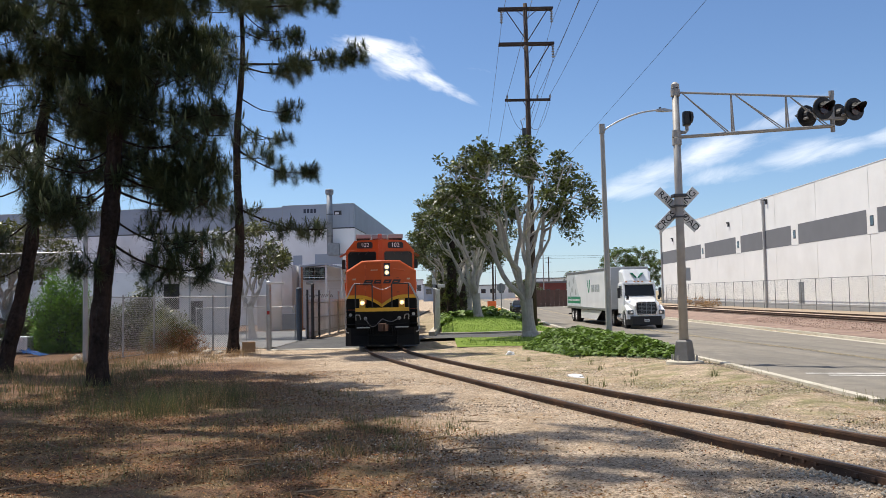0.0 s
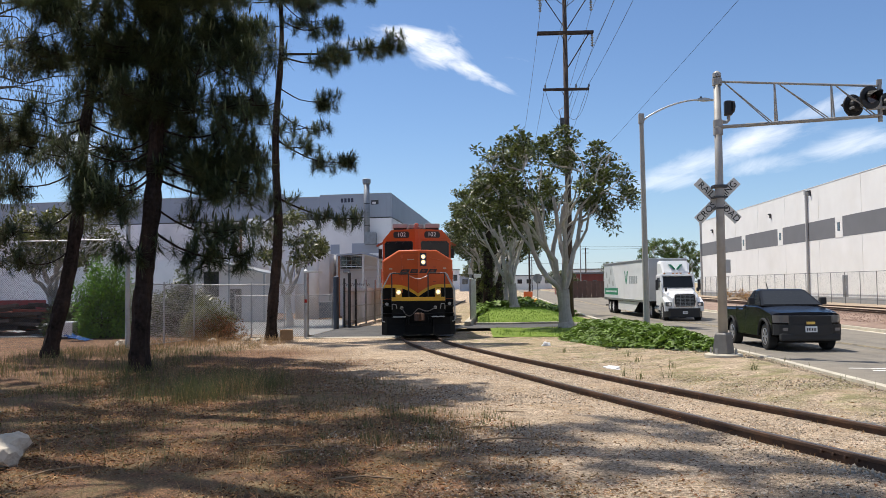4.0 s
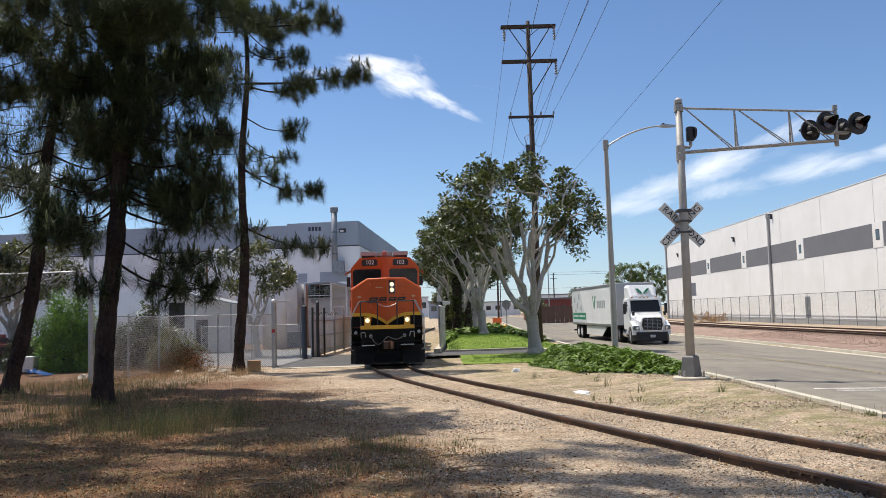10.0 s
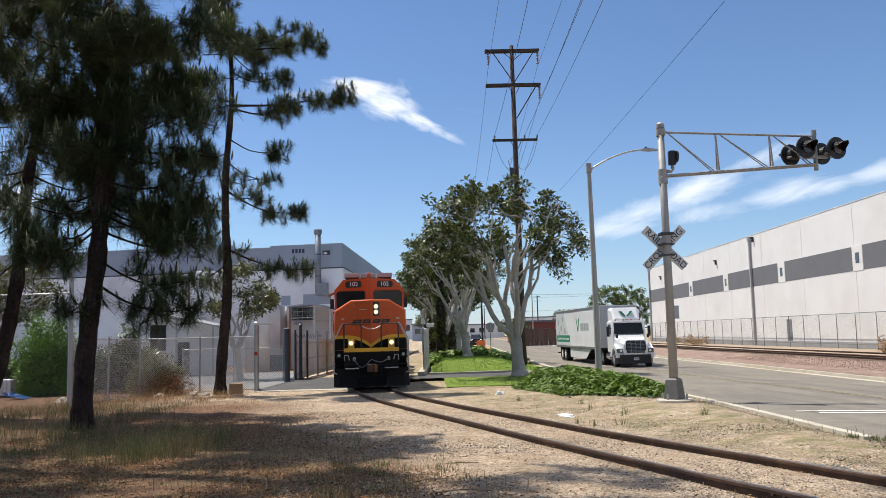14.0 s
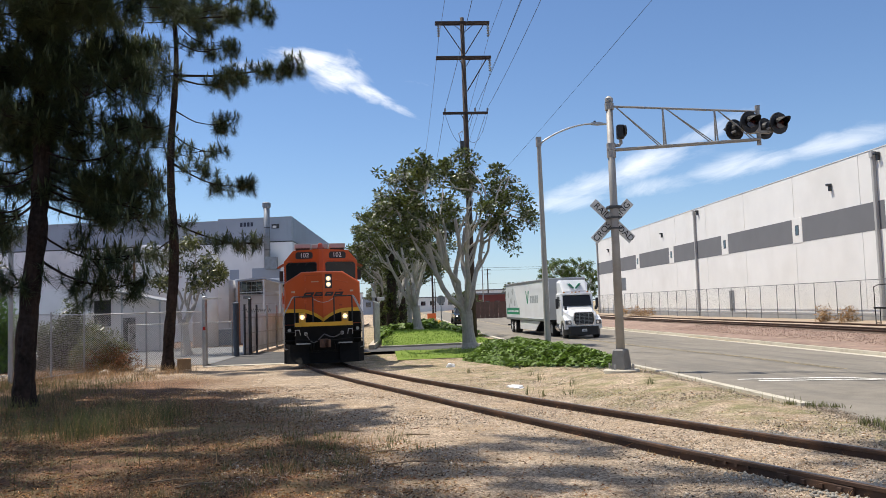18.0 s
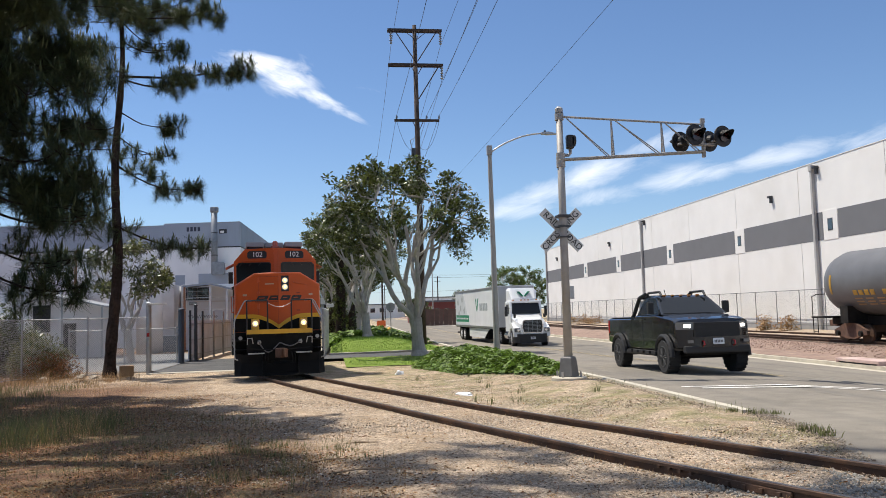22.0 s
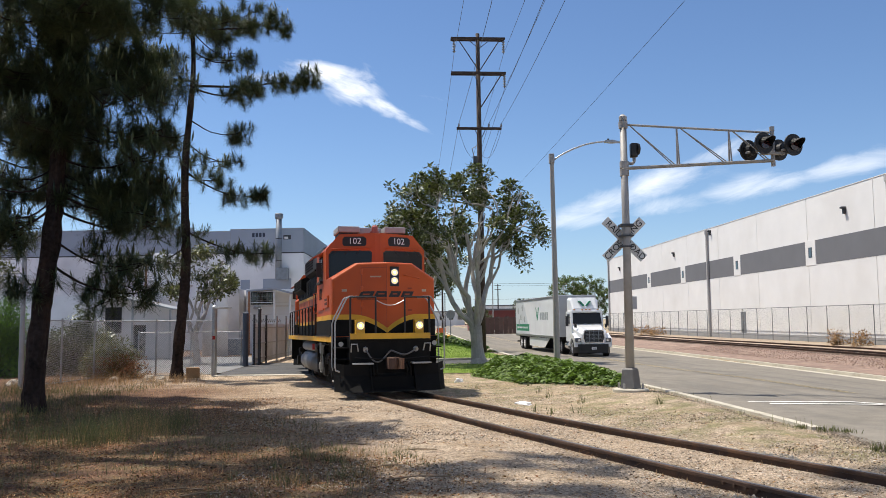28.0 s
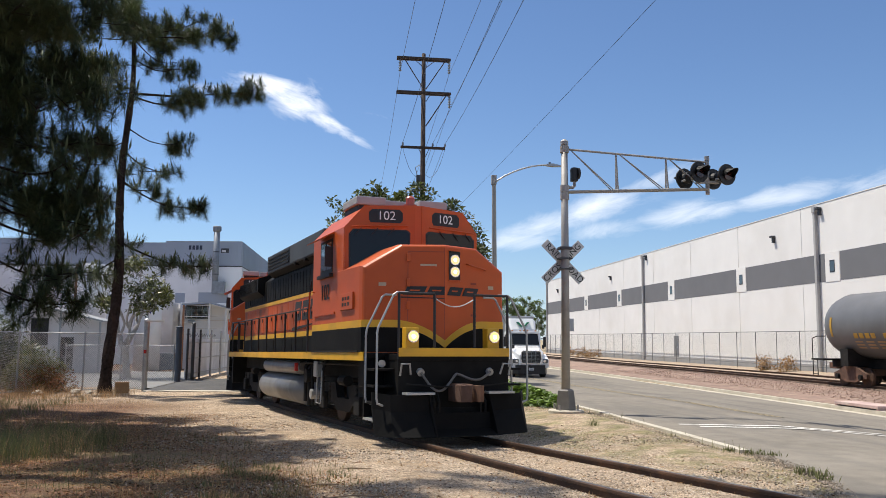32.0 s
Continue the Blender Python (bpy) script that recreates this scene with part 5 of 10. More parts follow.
        part("mark_tail", bm, LETTER_K, hood)
        # flared radiator at the rear, long louvred box behind the cab
        rb = part("radiator", prismed([(sgn * 1.08, 3.42), (sgn * 1.36, 3.62), (sgn * 1.36, 4.06), (sgn * 0.8, 4.26)], "y", HR + 0.1, -5.0), LBLACK, hood, "black flared radiator grille")
        for k in range(16):
            part("fin", boxed(min(sgn * 1.35, sgn * 1.375), max(sgn * 1.35, sgn * 1.375), HR + 0.2 + k * 0.21, HR + 0.28 + k * 0.21, 3.66, 4.03), GRIME, rb)
        db = part("brake_box", boxed(min(sgn * 0.45, sgn * 1.29), max(sgn * 0.45, sgn * 1.29), -3.9, 2.95, 4.10, 4.66, 0.035), BOX_GREY, hood, "dark grey roof-edge grille box")
        part("box_underside", prismed([(sgn * 1.0, 3.94), (sgn * 1.27, 4.10), (sgn * 0.8, 4.10)], "y", -3.85, 2.92), LBLACK, db)
        part("grille_recess", boxed(min(sgn * 1.285, sgn * 1.296), max(sgn * 1.285, sgn * 1.296), -3.7, -0.7, 4.16, 4.61), LETTER_K, db, "black louvred opening")
        for k in range(4):
            part("louvre", boxed(min(sgn * 1.285, sgn * 1.32), max(sgn * 1.285, sgn * 1.32), -3.65, -0.75, 4.20 + k * 0.105, 4.235 + k * 0.105), GRIME, db)
        for k in range(3):
            part("bracket", boxed(min(sgn * 1.18, sgn * 1.30), max(sgn * 1.18, sgn * 1.30), -0.1 + k * 1.1, 0.05 + k * 1.1, 4.04, 4.12), LBLACK, db)
        part("exhaust_vent", boxed(min(sgn * 1.28, sgn * 1.30), max(sgn * 1.28, sgn * 1.30), -0.55, 2.85, 4.14, 4.63, 0.01), BOX_GREY, db)
        # walkway rails
        wr = part("side_handrail", tubed([(sgn * 1.52, 2.8, 2.70), (sgn * 1.52, -9.0, 2.70)], 0.02, 6), LETTER_K, L, "black side handrail")
        for k in range(10):
            y = 2.5 - k * 1.26
            part("stanchion", tubed([(sgn * 1.52, y, 1.6), (sgn * 1.52, y, 2.70)], 0.026, 6), LETTER_K, wr)
        part("air_tank", tubed([(sgn * 1.25, 1.0, 1.24), (sgn * 1.25, 0.9, 1.24), (sgn * 1.25, -3.3, 1.24), (sgn * 1.25, -3.4, 1.24)], [0.1, 0.19, 0.19, 0.1], 16), TANK_G, L, "dirty grey air reservoir")
        part("red_valve", boxed(min(sgn * 1.42, sgn * 1.5), max(sgn * 1.42, sgn * 1.5), 1.1, 1.2, 1.15, 1.36), mat("valve_red", (0.5, 0.03, 0.02), 0.5), L, "red fuel valve")
    part("fan", tubed([(0, -5.6, 4.14), (0, -5.6, 4.42)], 0.62, 20), LBLACK, hood, "roof fan")
    part("fan", tubed([(0, -7.2, 4.14), (0, -7.2, 4.42)], 0.62, 20), LBLACK, hood, "roof fan")
    part("exhaust", boxed(-0.35, 0.35, -4.9, -4.1, 4.12, 4.5, 0.03), GRIME, hood)
    # fuel tank
    bm = bmesh.new()
    half = [(1.02 + 0.46 * math.sin(radians(a)), 0.66 + 0.40 * math.cos(radians(a))) for a in range(20, 171, 15)]
    sec = half + [(-x, z) for x, z in half[::-1]]
    loft(bm, [[(x, y, z) for x, z in sec] for y in (-3.7, 0.95)])
    part("fuel_tank", bm, TANK_G, L, "grimy silver-grey fuel tank", smooth=True)
    bogie(L, 4.55); bogie(L, -5.85)
    # ---- gear between tank, bogie and steps
    for sgn in (-1, 1):
        for y, z0_, z1_, r_ in ((6.9, 0.3, 1.4, 0.03), (6.7, 0.25, 1.3, 0.05), (2.3, 0.35, 1.45, 0.04), (2.0, 0.3, 1.4, 0.06), (1.6, 0.4, 1.45, 0.05), (3.3, 0.6, 1.45, 0.03)):
            part("pipe", tubed([(sgn * 1.2, y, z1_), (sgn * 1.32, y, z1_ - 0.2), (sgn * 1.32, y + 0.05, z0_)], r_, 7), GRIME, L)
        part("sand_box", boxed(min(sgn * 1.05, sgn * 1.42), max(sgn * 1.05, sgn * 1.42), 6.35, 6.95, 0.95, 1.5, 0.03), LBLACK, L)
        part("filter_drum", tubed([(sgn * 1.15, 2.0, 1.05), (sgn * 1.42, 2.0, 1.05)], 0.17, 16), GRIME, L)
        part("filter_drum", tubed([(sgn * 1.15, 2.45, 0.62), (sgn * 1.40, 2.45, 0.62)], 0.12, 14), SILVER, L, "dull silver valve")
        part("valve_block", boxed(min(sgn * 1.25, sgn * 1.42), max(sgn * 1.25, sgn * 1.42), 2.75, 3.0, 1.05, 1.42, 0.02), SILVER, L, "dull silver valve block")
        part("air_line", tubed([(sgn * 1.36, 6.9, 1.38), (sgn * 1.36, 1.2, 1.36)], 0.022, 6), GRIME, L)
        part("hanging_step", tubed([(sgn * 1.4, 3.1, 1.2), (sgn * 1.42, 3.1, 0.45), (sgn * 1.42, 3.5, 0.45), (sgn * 1.4, 3.5, 1.2)], 0.018, 6), SILVER, L)
        part("ribbed_edge", boxed(min(sgn * 1.55, sgn * 1.585), max(sgn * 1.55, sgn * 1.585), 3.1, 6.8, 1.63, 1.67), GRIME, L)
    part("pilot_back", boxed(-1.15, 1.15, 7.68, 7.98, 0.18, 0.6), GRIME, L)
    # ---- front end
    fp = part("front_platform", boxed(-1.15, 1.15, 7.2, 7.98, 1.48, 1.60, 0.01), LBLACK, L)
    part("end_sill", boxed(-1.15, 1.15, 7.94, 8, 1.555, 1.715, 0.008), YELLOW, L, "yellow end sill")
    part("end_plate", boxed(-1.15, 1.15, 7.78, 7.95, 0.55, 1.54, 0.02), LBLACK, L, "black end plate")
    for sgn in (-1, 1):
        dl = part("ditch_light", boxed(sgn * 0.85 - 0.13, sgn * 0.85 + 0.13, 7.68, 7.9, 1.68, 2.10, 0.015), YELLOW, L, "lit ditch light in a yellow box")
        part("bezel", tubed([(sgn * 0.85, 7.88, 1.93), (sgn * 0.85, 7.95, 1.93)], 0.115, 20), CHROME, dl)
        part("lens", tubed([(sgn * 0.85, 7.91, 1.93), (sgn * 0.85, 7.965, 1.93)], 0.095, 20), LAMP_ON, dl, "glowing amber lens")
        part("bulb", tubed([(sgn * 0.85, 7.95, 1.93), (sgn * 0.85, 7.975, 1.93)], [0.055, 0.03], 16), LAMP_CORE, dl)
        # railings of the front platform
        for x, h in ((0.42, 2.74), (0.60, 2.1), (1.14, 2.74)):
            if h > 2.5:
                part("front_post", tubed([(sgn * x, 7.94, 1.5), (sgn * x, 7.94, h)], 0.028, 8), LETTER_K, L, "black railing post")
        part("front_rail", tubed([(sgn * 0.42, 7.94, 2.74), (sgn * 1.14, 7.94, 2.74)], 0.024, 8), LETTER_K, L, "black front railing")
        for yb in (7.94, 7.28):
            part("corner_handrail", tubed([(sgn * 1.44, yb, 0.66), (sgn * 1.55, yb + 0.01, 0.70), (sgn * 1.57, yb + 0.01, 0.80), (sgn * 1.57, yb + 0.01, 1.98), (sgn * 1.55, yb, 2.08), (sgn * 1.24, yb - 0.03, 2.70), (sgn * 1.18, yb - 0.03, 2.75), (sgn * 0.95, yb - 0.03, 2.75)], 0.022, 8), SILVER, L, "silver corner handrail")
        st = part("step_well", boxed(min(sgn * 1.12, sgn * 1.54), max(sgn * 1.12, sgn * 1.54), 7.05, 7.12, 0.35, 1.6), LBLACK, L, "black step well")
        for k in range(4):
            part("step", boxed(min(sgn * 1.12, sgn * 1.55), max(sgn * 1.12, sgn * 1.55), 7.1, 7.72, 0.36 + k * 0.31, 0.40 + k * 0.31), SILVER if k == 0 else LBLACK, st)
        part("step_side", boxed(min(sgn * 1.10, sgn * 1.14), max(sgn * 1.10, sgn * 1.14), 7.1, 7.88, 0.35, 1.48), LBLACK, L)
        part("grab_hoop", tubed([(sgn * 1.13, 8, 1.20), (sgn * 1.13, 8.08, 1.42), (sgn * 0.97, 8.08, 1.42), (sgn * 0.93, 8.02, 1.22)], 0.02, 6), SILVER, L, "silver grab hoop")
        part("marker_lamp", tubed([(sgn * 0.72, 7.95, 1.28), (sgn * 0.72, 8.02, 1.25)], 0.07, 16), SILVER, L, "silver step lamp")
        part("reflector", tubed([(sgn * 1.36, 7.62, 1.42), (sgn * 1.36, 7.64, 1.42)], 0.07, 14), SILVER, L)
        part("footboard", boxed(min(sgn * 0.55, sgn * 1.1), max(sgn * 0.55, sgn * 1.1), 8.03, 8.3, 0.86, 0.9), SILVER, L, "silver edged footboard")
        # hoses
        pts = [(sgn * 0.72 * (1 - k / 12), 8.02 + 0.14 * math.sin(math.pi * k / 12), 1.26 - 0.03 * k / 12 - (0.33 if sgn > 0 else 0.13) * math.sin(math.pi * (k / 12) ** (0.8 if sgn > 0 else 1.0)) ** 1.3) for k in range(13)]
        part("air_hose", tubed(pts, 0.024, 8), mat("hose_grey", (0.13, 0.12, 0.11), 0.7, 0, 0.2, 8), L, "sagging grey air hose")
        for k in range(3):
            x = 0.4 + k * 0.1
            part("brake_hose", tubed([(sgn * x, 8, 0.9), (sgn * (x + 0.03), 8.2, 0.72), (sgn * (x + 0.02), 8.18, 0.35)], 0.026, 6), GRIME, L)
    # chain across the gap of the railing
    part("chain", tubed([(0.42 - 0.84 * k / 8, 7.94, 2.66 - 0.16 * math.sin(math.pi * k / 8)) for k in range(9)], 0.012, 5), SILVER, L, "sagging safety chain")
    part("uncoupling_lever", tubed([(-1.05, 8.13, 1.05), (-0.4, 8.18, 1.0), (0.4, 8.18, 1.0), (1.05, 8.13, 1.05)], 0.016, 6), GRIME, L)
    # coupler
    cp = part("coupler", boxed(-0.16, 0.16, 7.98, 8.48, 0.72, 1.05, 0.04), RUSTY, L, "rusty knuckle coupler")
    part("knuckle", prismed([(0.17, 8.43), (0.2, 8.68), (0.05, 8.8), (-0.02, 8.68), (0.06, 8.58), (-0.02, 8.43)], "z", 0.74, 1.03), RUSTY, cp)
    part("guard_arm", prismed([(-0.17, 8.43), (-0.22, 8.76), (-0.14, 8.78), (-0.08, 8.43)], "z", 0.74, 1.03), RUSTY, cp)
    # plough: three faces with swept wings
    PL = mat("plough_black", (0.008, 0.008, 0.008), 0.75, 0.0, 0.3, 3, tint=(0.025, 0.023, 0.021), stain=0.4, spec=0.1)
    bm = bmesh.new()
    def pl_ring(x, y0, y1, zt):
        return [(x, y0, zt), (x, y0 + 0.03, zt - 0.3), (x, y1, 0.12), (x, y1 - 0.05, 0.12), (x, y0 - 0.03, zt - 0.3), (x, y0 - 0.05, zt)]
    loft(bm, [pl_ring(-1.58, 7.73, 7.93, 0.9), pl_ring(-1.35, 8.08, 8.33, 0.86), pl_ring(-0.62, 8.2, 8.58, 0.84), pl_ring(-0.60, 8.24, 8.6, 0.52), pl_ring(0.60, 8.24, 8.6, 0.52), pl_ring(0.62, 8.2, 8.58, 0.84), pl_ring(1.35, 8.08, 8.33, 0.86), pl_ring(1.58, 7.73, 7.93, 0.9)])
    pw = part("plough", bm, PL, L, "black steel pilot plough")
    for sgn in (-1, 1):
        part("gusset", prismed([(7.78, 0.9), (8.2, 0.86), (8.58, 0.12), (7.88, 0.4)], "x", sgn * 0.62 - 0.02, sgn * 0.62 + 0.02), PL, pw)
    # rear end: coupler and plate
    part("rear_plate", boxed(-1.4, 1.4, -9.5, -9.3, 0.5, 1.6, 0.02), LBLACK, L)
    part("rear_coupler", boxed(-0.15, 0.15, -10.0, -9.4, 0.72, 1.05, 0.04), RUSTY, L)
    part("rear_platform", boxed(-1.5, 1.5, -9.45, -9.3, 1.5, 1.62), LBLACK, L)
    for sgn in (-1, 1):
        part("rear_handrail", tubed([(sgn * 1.55, -9.4, 0.6), (sgn * 1.55, -9.4, 2.0), (sgn * 1.5, -9.1, 2.72), (sgn * 1.45, -8.8, 2.72)], 0.022, 8), SILVER, L, "silver corner handrail")
    return L


loco = build_loco("locomotive", "orange, black and yellow diesel locomotive with lit headlights on the spur")
loco_b = copy_thing(loco, loco_pose(LOCO_ROWS[0][1] + 18.9))
tagged(loco_b, "second orange and black diesel locomotive coupled behind the first", "locomotive")

for o in loco_b.children_recursive:
    if o.data and o.data.materials and o.data.materials[0] in (LAMP_ON, LAMP_HEAD, LAMP_CORE):
        o.data = o.data.copy()
        o.data.materials[0] = SILVER

# ---------------------------------------------------------------- road vehicles
TYRE = mat("tyre_rubber", (0.018, 0.018, 0.019), 0.85, 0, 0.2, 12, 0.2, 60)
ALLOY = mat("alloy_rim", (0.45, 0.45, 0.46), 0.3, 0.8, 0.1, 6)
CAR_BLACK = mat("car_black", (0.004, 0.004, 0.005), 0.2, 0, 0.1, 3, spec=0.25, coat=0.0)
CAR_GREY = mat("car_charcoal", (0.009, 0.010, 0.013), 0.25, 0.1, 0.1, 3, spec=0.5, coat=0.6)
PLASTIC = mat("black_plastic", (0.018, 0.018, 0.019), 0.6, 0, 0.1, 6)
LED = mat("car_lamp_lit", (0.9, 0.9, 0.9), 0.15, emit=(1.0, 0.93, 0.82, 3.5))
LENS = mat("lamp_lens", (0.16, 0.165, 0.17), 0.08, 0.2, 0.05, 5, coat=0.6)
PLATE = mat("plate_white", (0.68, 0.69, 0.70), 0.5)
RED_L = mat("tail_red", (0.35, 0.01, 0.01), 0.25, 0, 0.05, 4, coat=0.5)


def arch(yc, r, z0, n=9):
    """points over a wheel, from its front to its rear"""
    return [(yc + r * math.cos(math.pi * k / n), z0 + r * math.sin(math.pi * k / n) * 0.98) for k in range(n + 1)]


def road_wheel(parent, x, y, r, w, rim, spokes=6, label="black tyre on a bright alloy rim"):
    s = 1 if x > 0 else -1
    t = part("tyre", disc_wheel("x", (x, y, r), r, w, 28), TYRE, parent, label)
    if r > 0.45:
        bm = bmesh.new()
        for k in range(22):
            a = 2 * math.pi * k / 22
            c = Vector((x, y + (r - 0.005) * math.cos(a), r + (r - 0.005) * math.sin(a)))
            g = bmesh.ops.create_cube(bm, size=1)
            m = Matrix.Translation(c) @ Matrix.Rotation(a, 4, "X") @ Matrix.Diagonal((w * 0.96, 0.03, r * 0.13, 1))
            bmesh.ops.transform(bm, matrix=m, verts=g["verts"])
        part("tread", bm, TYRE, t)
    part("rim", tubed([(x + s * w * 0.30, y, r), (x + s * w * 0.44, y, r)], r * 0.62, 24), PLASTIC, t)
    bm = bmesh.new()
    for k in range(spokes):
        a = 2 * math.pi * k / spokes
        for e in (-0.12, 0.12):
            tube(bm, [(x + s * w * 0.5, y, r), (x + s * w * 0.46, y + math.cos(a + e) * r * 0.58, r + math.sin(a + e) * r * 0.58)], r * 0.055, 5)
    tube(bm, [(x + s * w * 0.44, y, r), (x + s * w * 0.54, y, r)], r * 0.17, 12)
    ringp = [(x + s * w * 0.47, y + math.cos(2 * math.pi * k / 24) * r * 0.6, r + math.sin(2 * math.pi * k / 24) * r * 0.6) for k in range(25)]
    tube(bm, ringp, r * 0.045, 5, caps=False)
    part("spokes", bm, rim, t)
    return t


def pickup_truck(name, label, paint, wb, fo, ro, w, zs, hood, belt, roof, bed, R, tw, rim, lift=0.0, bars=False, lamps=mat("reflector", (0.75, 0.75, 0.74), 0.1, 0.6), mark=None):
    V = thing(name, label, "pickup")
    hw = w / 2
    zb = R * 2 + 0.09
    A = R + 0.10
    # body side outline with wheel openings
    poly = [(fo, zs + 0.1), (fo, hood - 0.28), (fo - 0.1, hood - 0.06), (fo - 0.5, hood), (-0.75, belt), (-wb * 0.62, belt), (-wb * 0.62 - 0.01, bed), (-wb - ro, bed), (-wb - ro, zs + 0.15)]
    poly += [(-wb - A - 0.02, zs + 0.05)] + [(y, max(z, zs)) for y, z in arch(-wb, A, R)[::-1]] + [(-wb + A + 0.02, zs), (-A - 0.02, zs)] + [(y, max(z, zs)) for y, z in arch(0, A, R)[::-1]] + [(A + 0.02, zs + 0.05)]
    def nose_y(x):
        """the rounded plan of the front"""
        return fo - 0.30 * (abs(x) / hw) ** 4
    bm = bmesh.new()
    rings = []
    for q in (-1, -0.975, -0.9, -0.75, -0.5, -0.2, 0.2, 0.5, 0.75, 0.9, 0.975, 1):
        x = q * hw
        edge = max(0.0, (abs(q) - 0.84) / 0.16) ** 2
        ring = []
        for y, z in poly:
            if y > A:
                y = A + (y - A) * (nose_y(x) - A) / (fo - A)
            if z > hood - 0.1:
                z += 0.03 * (1 - q * q) - 0.06 * edge
            elif z < zs + 0.2:
                z += 0.03 * edge
            ring.append((x, y, z))
        rings.append(ring)
    loft(bm, rings)
    body = part("body", bm, paint, V)
    # cab glasshouse
    yc0, yc1 = -0.62, -wb * 0.62 + 0.05
    ring0 = [(hw - 0.05, yc0 + 0.25, belt - 0.02), (hw - 0.05, yc1, belt - 0.02), (-hw + 0.05, yc1, belt - 0.02), (-hw + 0.05, yc0 + 0.25, belt - 0.02)]
    ring1 = [(hw - 0.24, yc0 - 0.55, roof - 0.04), (hw - 0.22, yc1 + 0.28, roof - 0.05), (-hw + 0.22, yc1 + 0.28, roof - 0.05), (-hw + 0.24, yc0 - 0.55, roof - 0.04)]
    ring2 = [(hw - 0.34, yc0 - 0.68, roof), (hw - 0.32, yc1 + 0.42, roof), (-hw + 0.32, yc1 + 0.42, roof), (-hw + 0.34, yc0 - 0.68, roof)]
    cab = part("cab", loft(bmesh.new(), [ring0, ring1, ring2]), paint, V)
    def lerp3(a, b, f):
        return Vector(a).lerp(Vector(b), f)
    def pane(name_, c00, c10, c11, c01, inset, out, m_, lab=""):
        cs = [Vector(c) for c in (c00, c10, c11, c01)]
        mid = sum(cs, Vector()) / 4
        n = (cs[1] - cs[0]).cross(cs[3] - cs[0]).normalized()
        q = [c.lerp(mid, inset) for c in cs]
        bm_ = bmesh.new()
        loft(bm_, [[p - n * 0.01 for p in q], [p + n * out for p in q]])
        return part(name_, bm_, m_, cab, lab)
    # windscreen, side glass, rear glass
    pane("windscreen", ring0[0], ring0[3], ring1[3], ring1[0], 0.09, -0.012, CAB_GLASS, "dark windscreen")
    pane("windscreen", ring0[3], ring0[0], ring1[0], ring1[3], 0.09, 0.012, CAB_GLASS, "dark windscreen")
    for a0, a1, b0, b1 in ((ring0[0], ring0[1], ring1[0], ring1[1]), (ring0[2], ring0[3], ring1[2], ring1[3])):
        for f0, f1 in ((0.05, 0.5), (0.54, 0.95)):
            p = (lerp3(a0, a1, f0), lerp3(a0, a1, f1), lerp3(b0, b1, f1), lerp3(b0, b1, f0))
            pane("side_window", *p, 0.12, 0.012, CAB_GLASS, "dark side glass")
            pane("side_window", *p[::-1], 0.12, 0.012, CAB_GLASS, "dark side glass")
    # front face
    part("grille", boxed(-hw * 0.62, hw * 0.62, fo - 0.02, fo + 0.035, hood - 0.52, hood - 0.12, 0.02), PLASTIC, V, "black grille")
    for k in range(4):
        part("grille_bar", boxed(-hw * 0.6, hw * 0.6, fo + 0.03, fo + 0.05, hood - 0.47 + k * 0.095, hood - 0.44 + k * 0.095), PLASTIC, V)
    if mark:
        part("badge", boxed(-0.11, 0.11, fo + 0.05, fo + 0.065, hood - 0.35, hood - 0.28), mark, V, "plain gold badge")
    for s in (-1, 1):
        xa, xb = s * hw * 0.60, s * (hw - 0.01)
        xs = [xa + (xb - xa) * k / 5 for k in range(6)]
        hl = part("headlight", prismed([(x, nose_y(x) + 0.012) for x in xs] + [(x, nose_y(x) - 0.12) for x in xs[::-1]], "z", hood - 0.31, hood - 0.11), LENS, V, "clear headlight")
        xs = [xa + (xb - xa) * k / 5 for k in range(1, 4)]
        part("lamp", prismed([(x, nose_y(x) + 0.02) for x in xs] + [(x, nose_y(x) - 0.02) for x in xs[::-1]], "z", hood - 0.26, hood - 0.17), lamps, hl)
        mr = part("mirror", boxed(min(s * (hw + 0.02), s * (hw + 0.19)), max(s * (hw + 0.02), s * (hw + 0.19)), -0.85, -0.70, belt + 0.0, belt + (0.34 if bars else 0.2), 0.03), PLASTIC, V, "black door mirror")
        part("fog_lamp", boxed(min(s * hw * 0.68, s * hw * 0.82), max(s * hw * 0.68, s * hw * 0.82), fo + 0.05, fo + 0.1, zs + 0.22, zs + 0.30), LENS, V)
        part("tail_light", boxed(min(s * (hw - 0.12), s * (hw + 0.01)), max(s * (hw - 0.12), s * (hw + 0.01)), -wb - ro - 0.02, -wb - ro + 0.12, bed - 0.5, bed - 0.08, 0.02), RED_L, V, "red tail light")
        for yy in (-0.9, -1.85):
            part("door_handle", boxed(min(s * (hw - 0.01), s * (hw + 0.03)), max(s * (hw - 0.01), s * (hw + 0.03)), yy - 0.8, yy - 0.62, belt - 0.16, belt - 0.12, 0.008), paint, V)
            part("door_seam", boxed(min(s * (hw - 0.01), s * (hw + 0.004)), max(s * (hw - 0.01), s * (hw + 0.004)), yy - 0.86, yy - 0.85, zs + 0.1, belt - 0.03), PLASTIC, V)
        for yy in (0.0, -wb):
            bm = bmesh.new()
            pts = [(s * (hw + (0.03 if not bars else 0.06)), y, z) for y, z in arch(yy, A + 0.02, R)]
            tube(bm, pts, 0.035 if not bars else 0.07, 6)
            part("wheel_arch", bm, PLASTIC, V, "black wheel-arch trim")
            road_wheel(V, s * (hw - tw / 2 + (0.0 if not bars else 0.10)), yy, R, tw, rim)
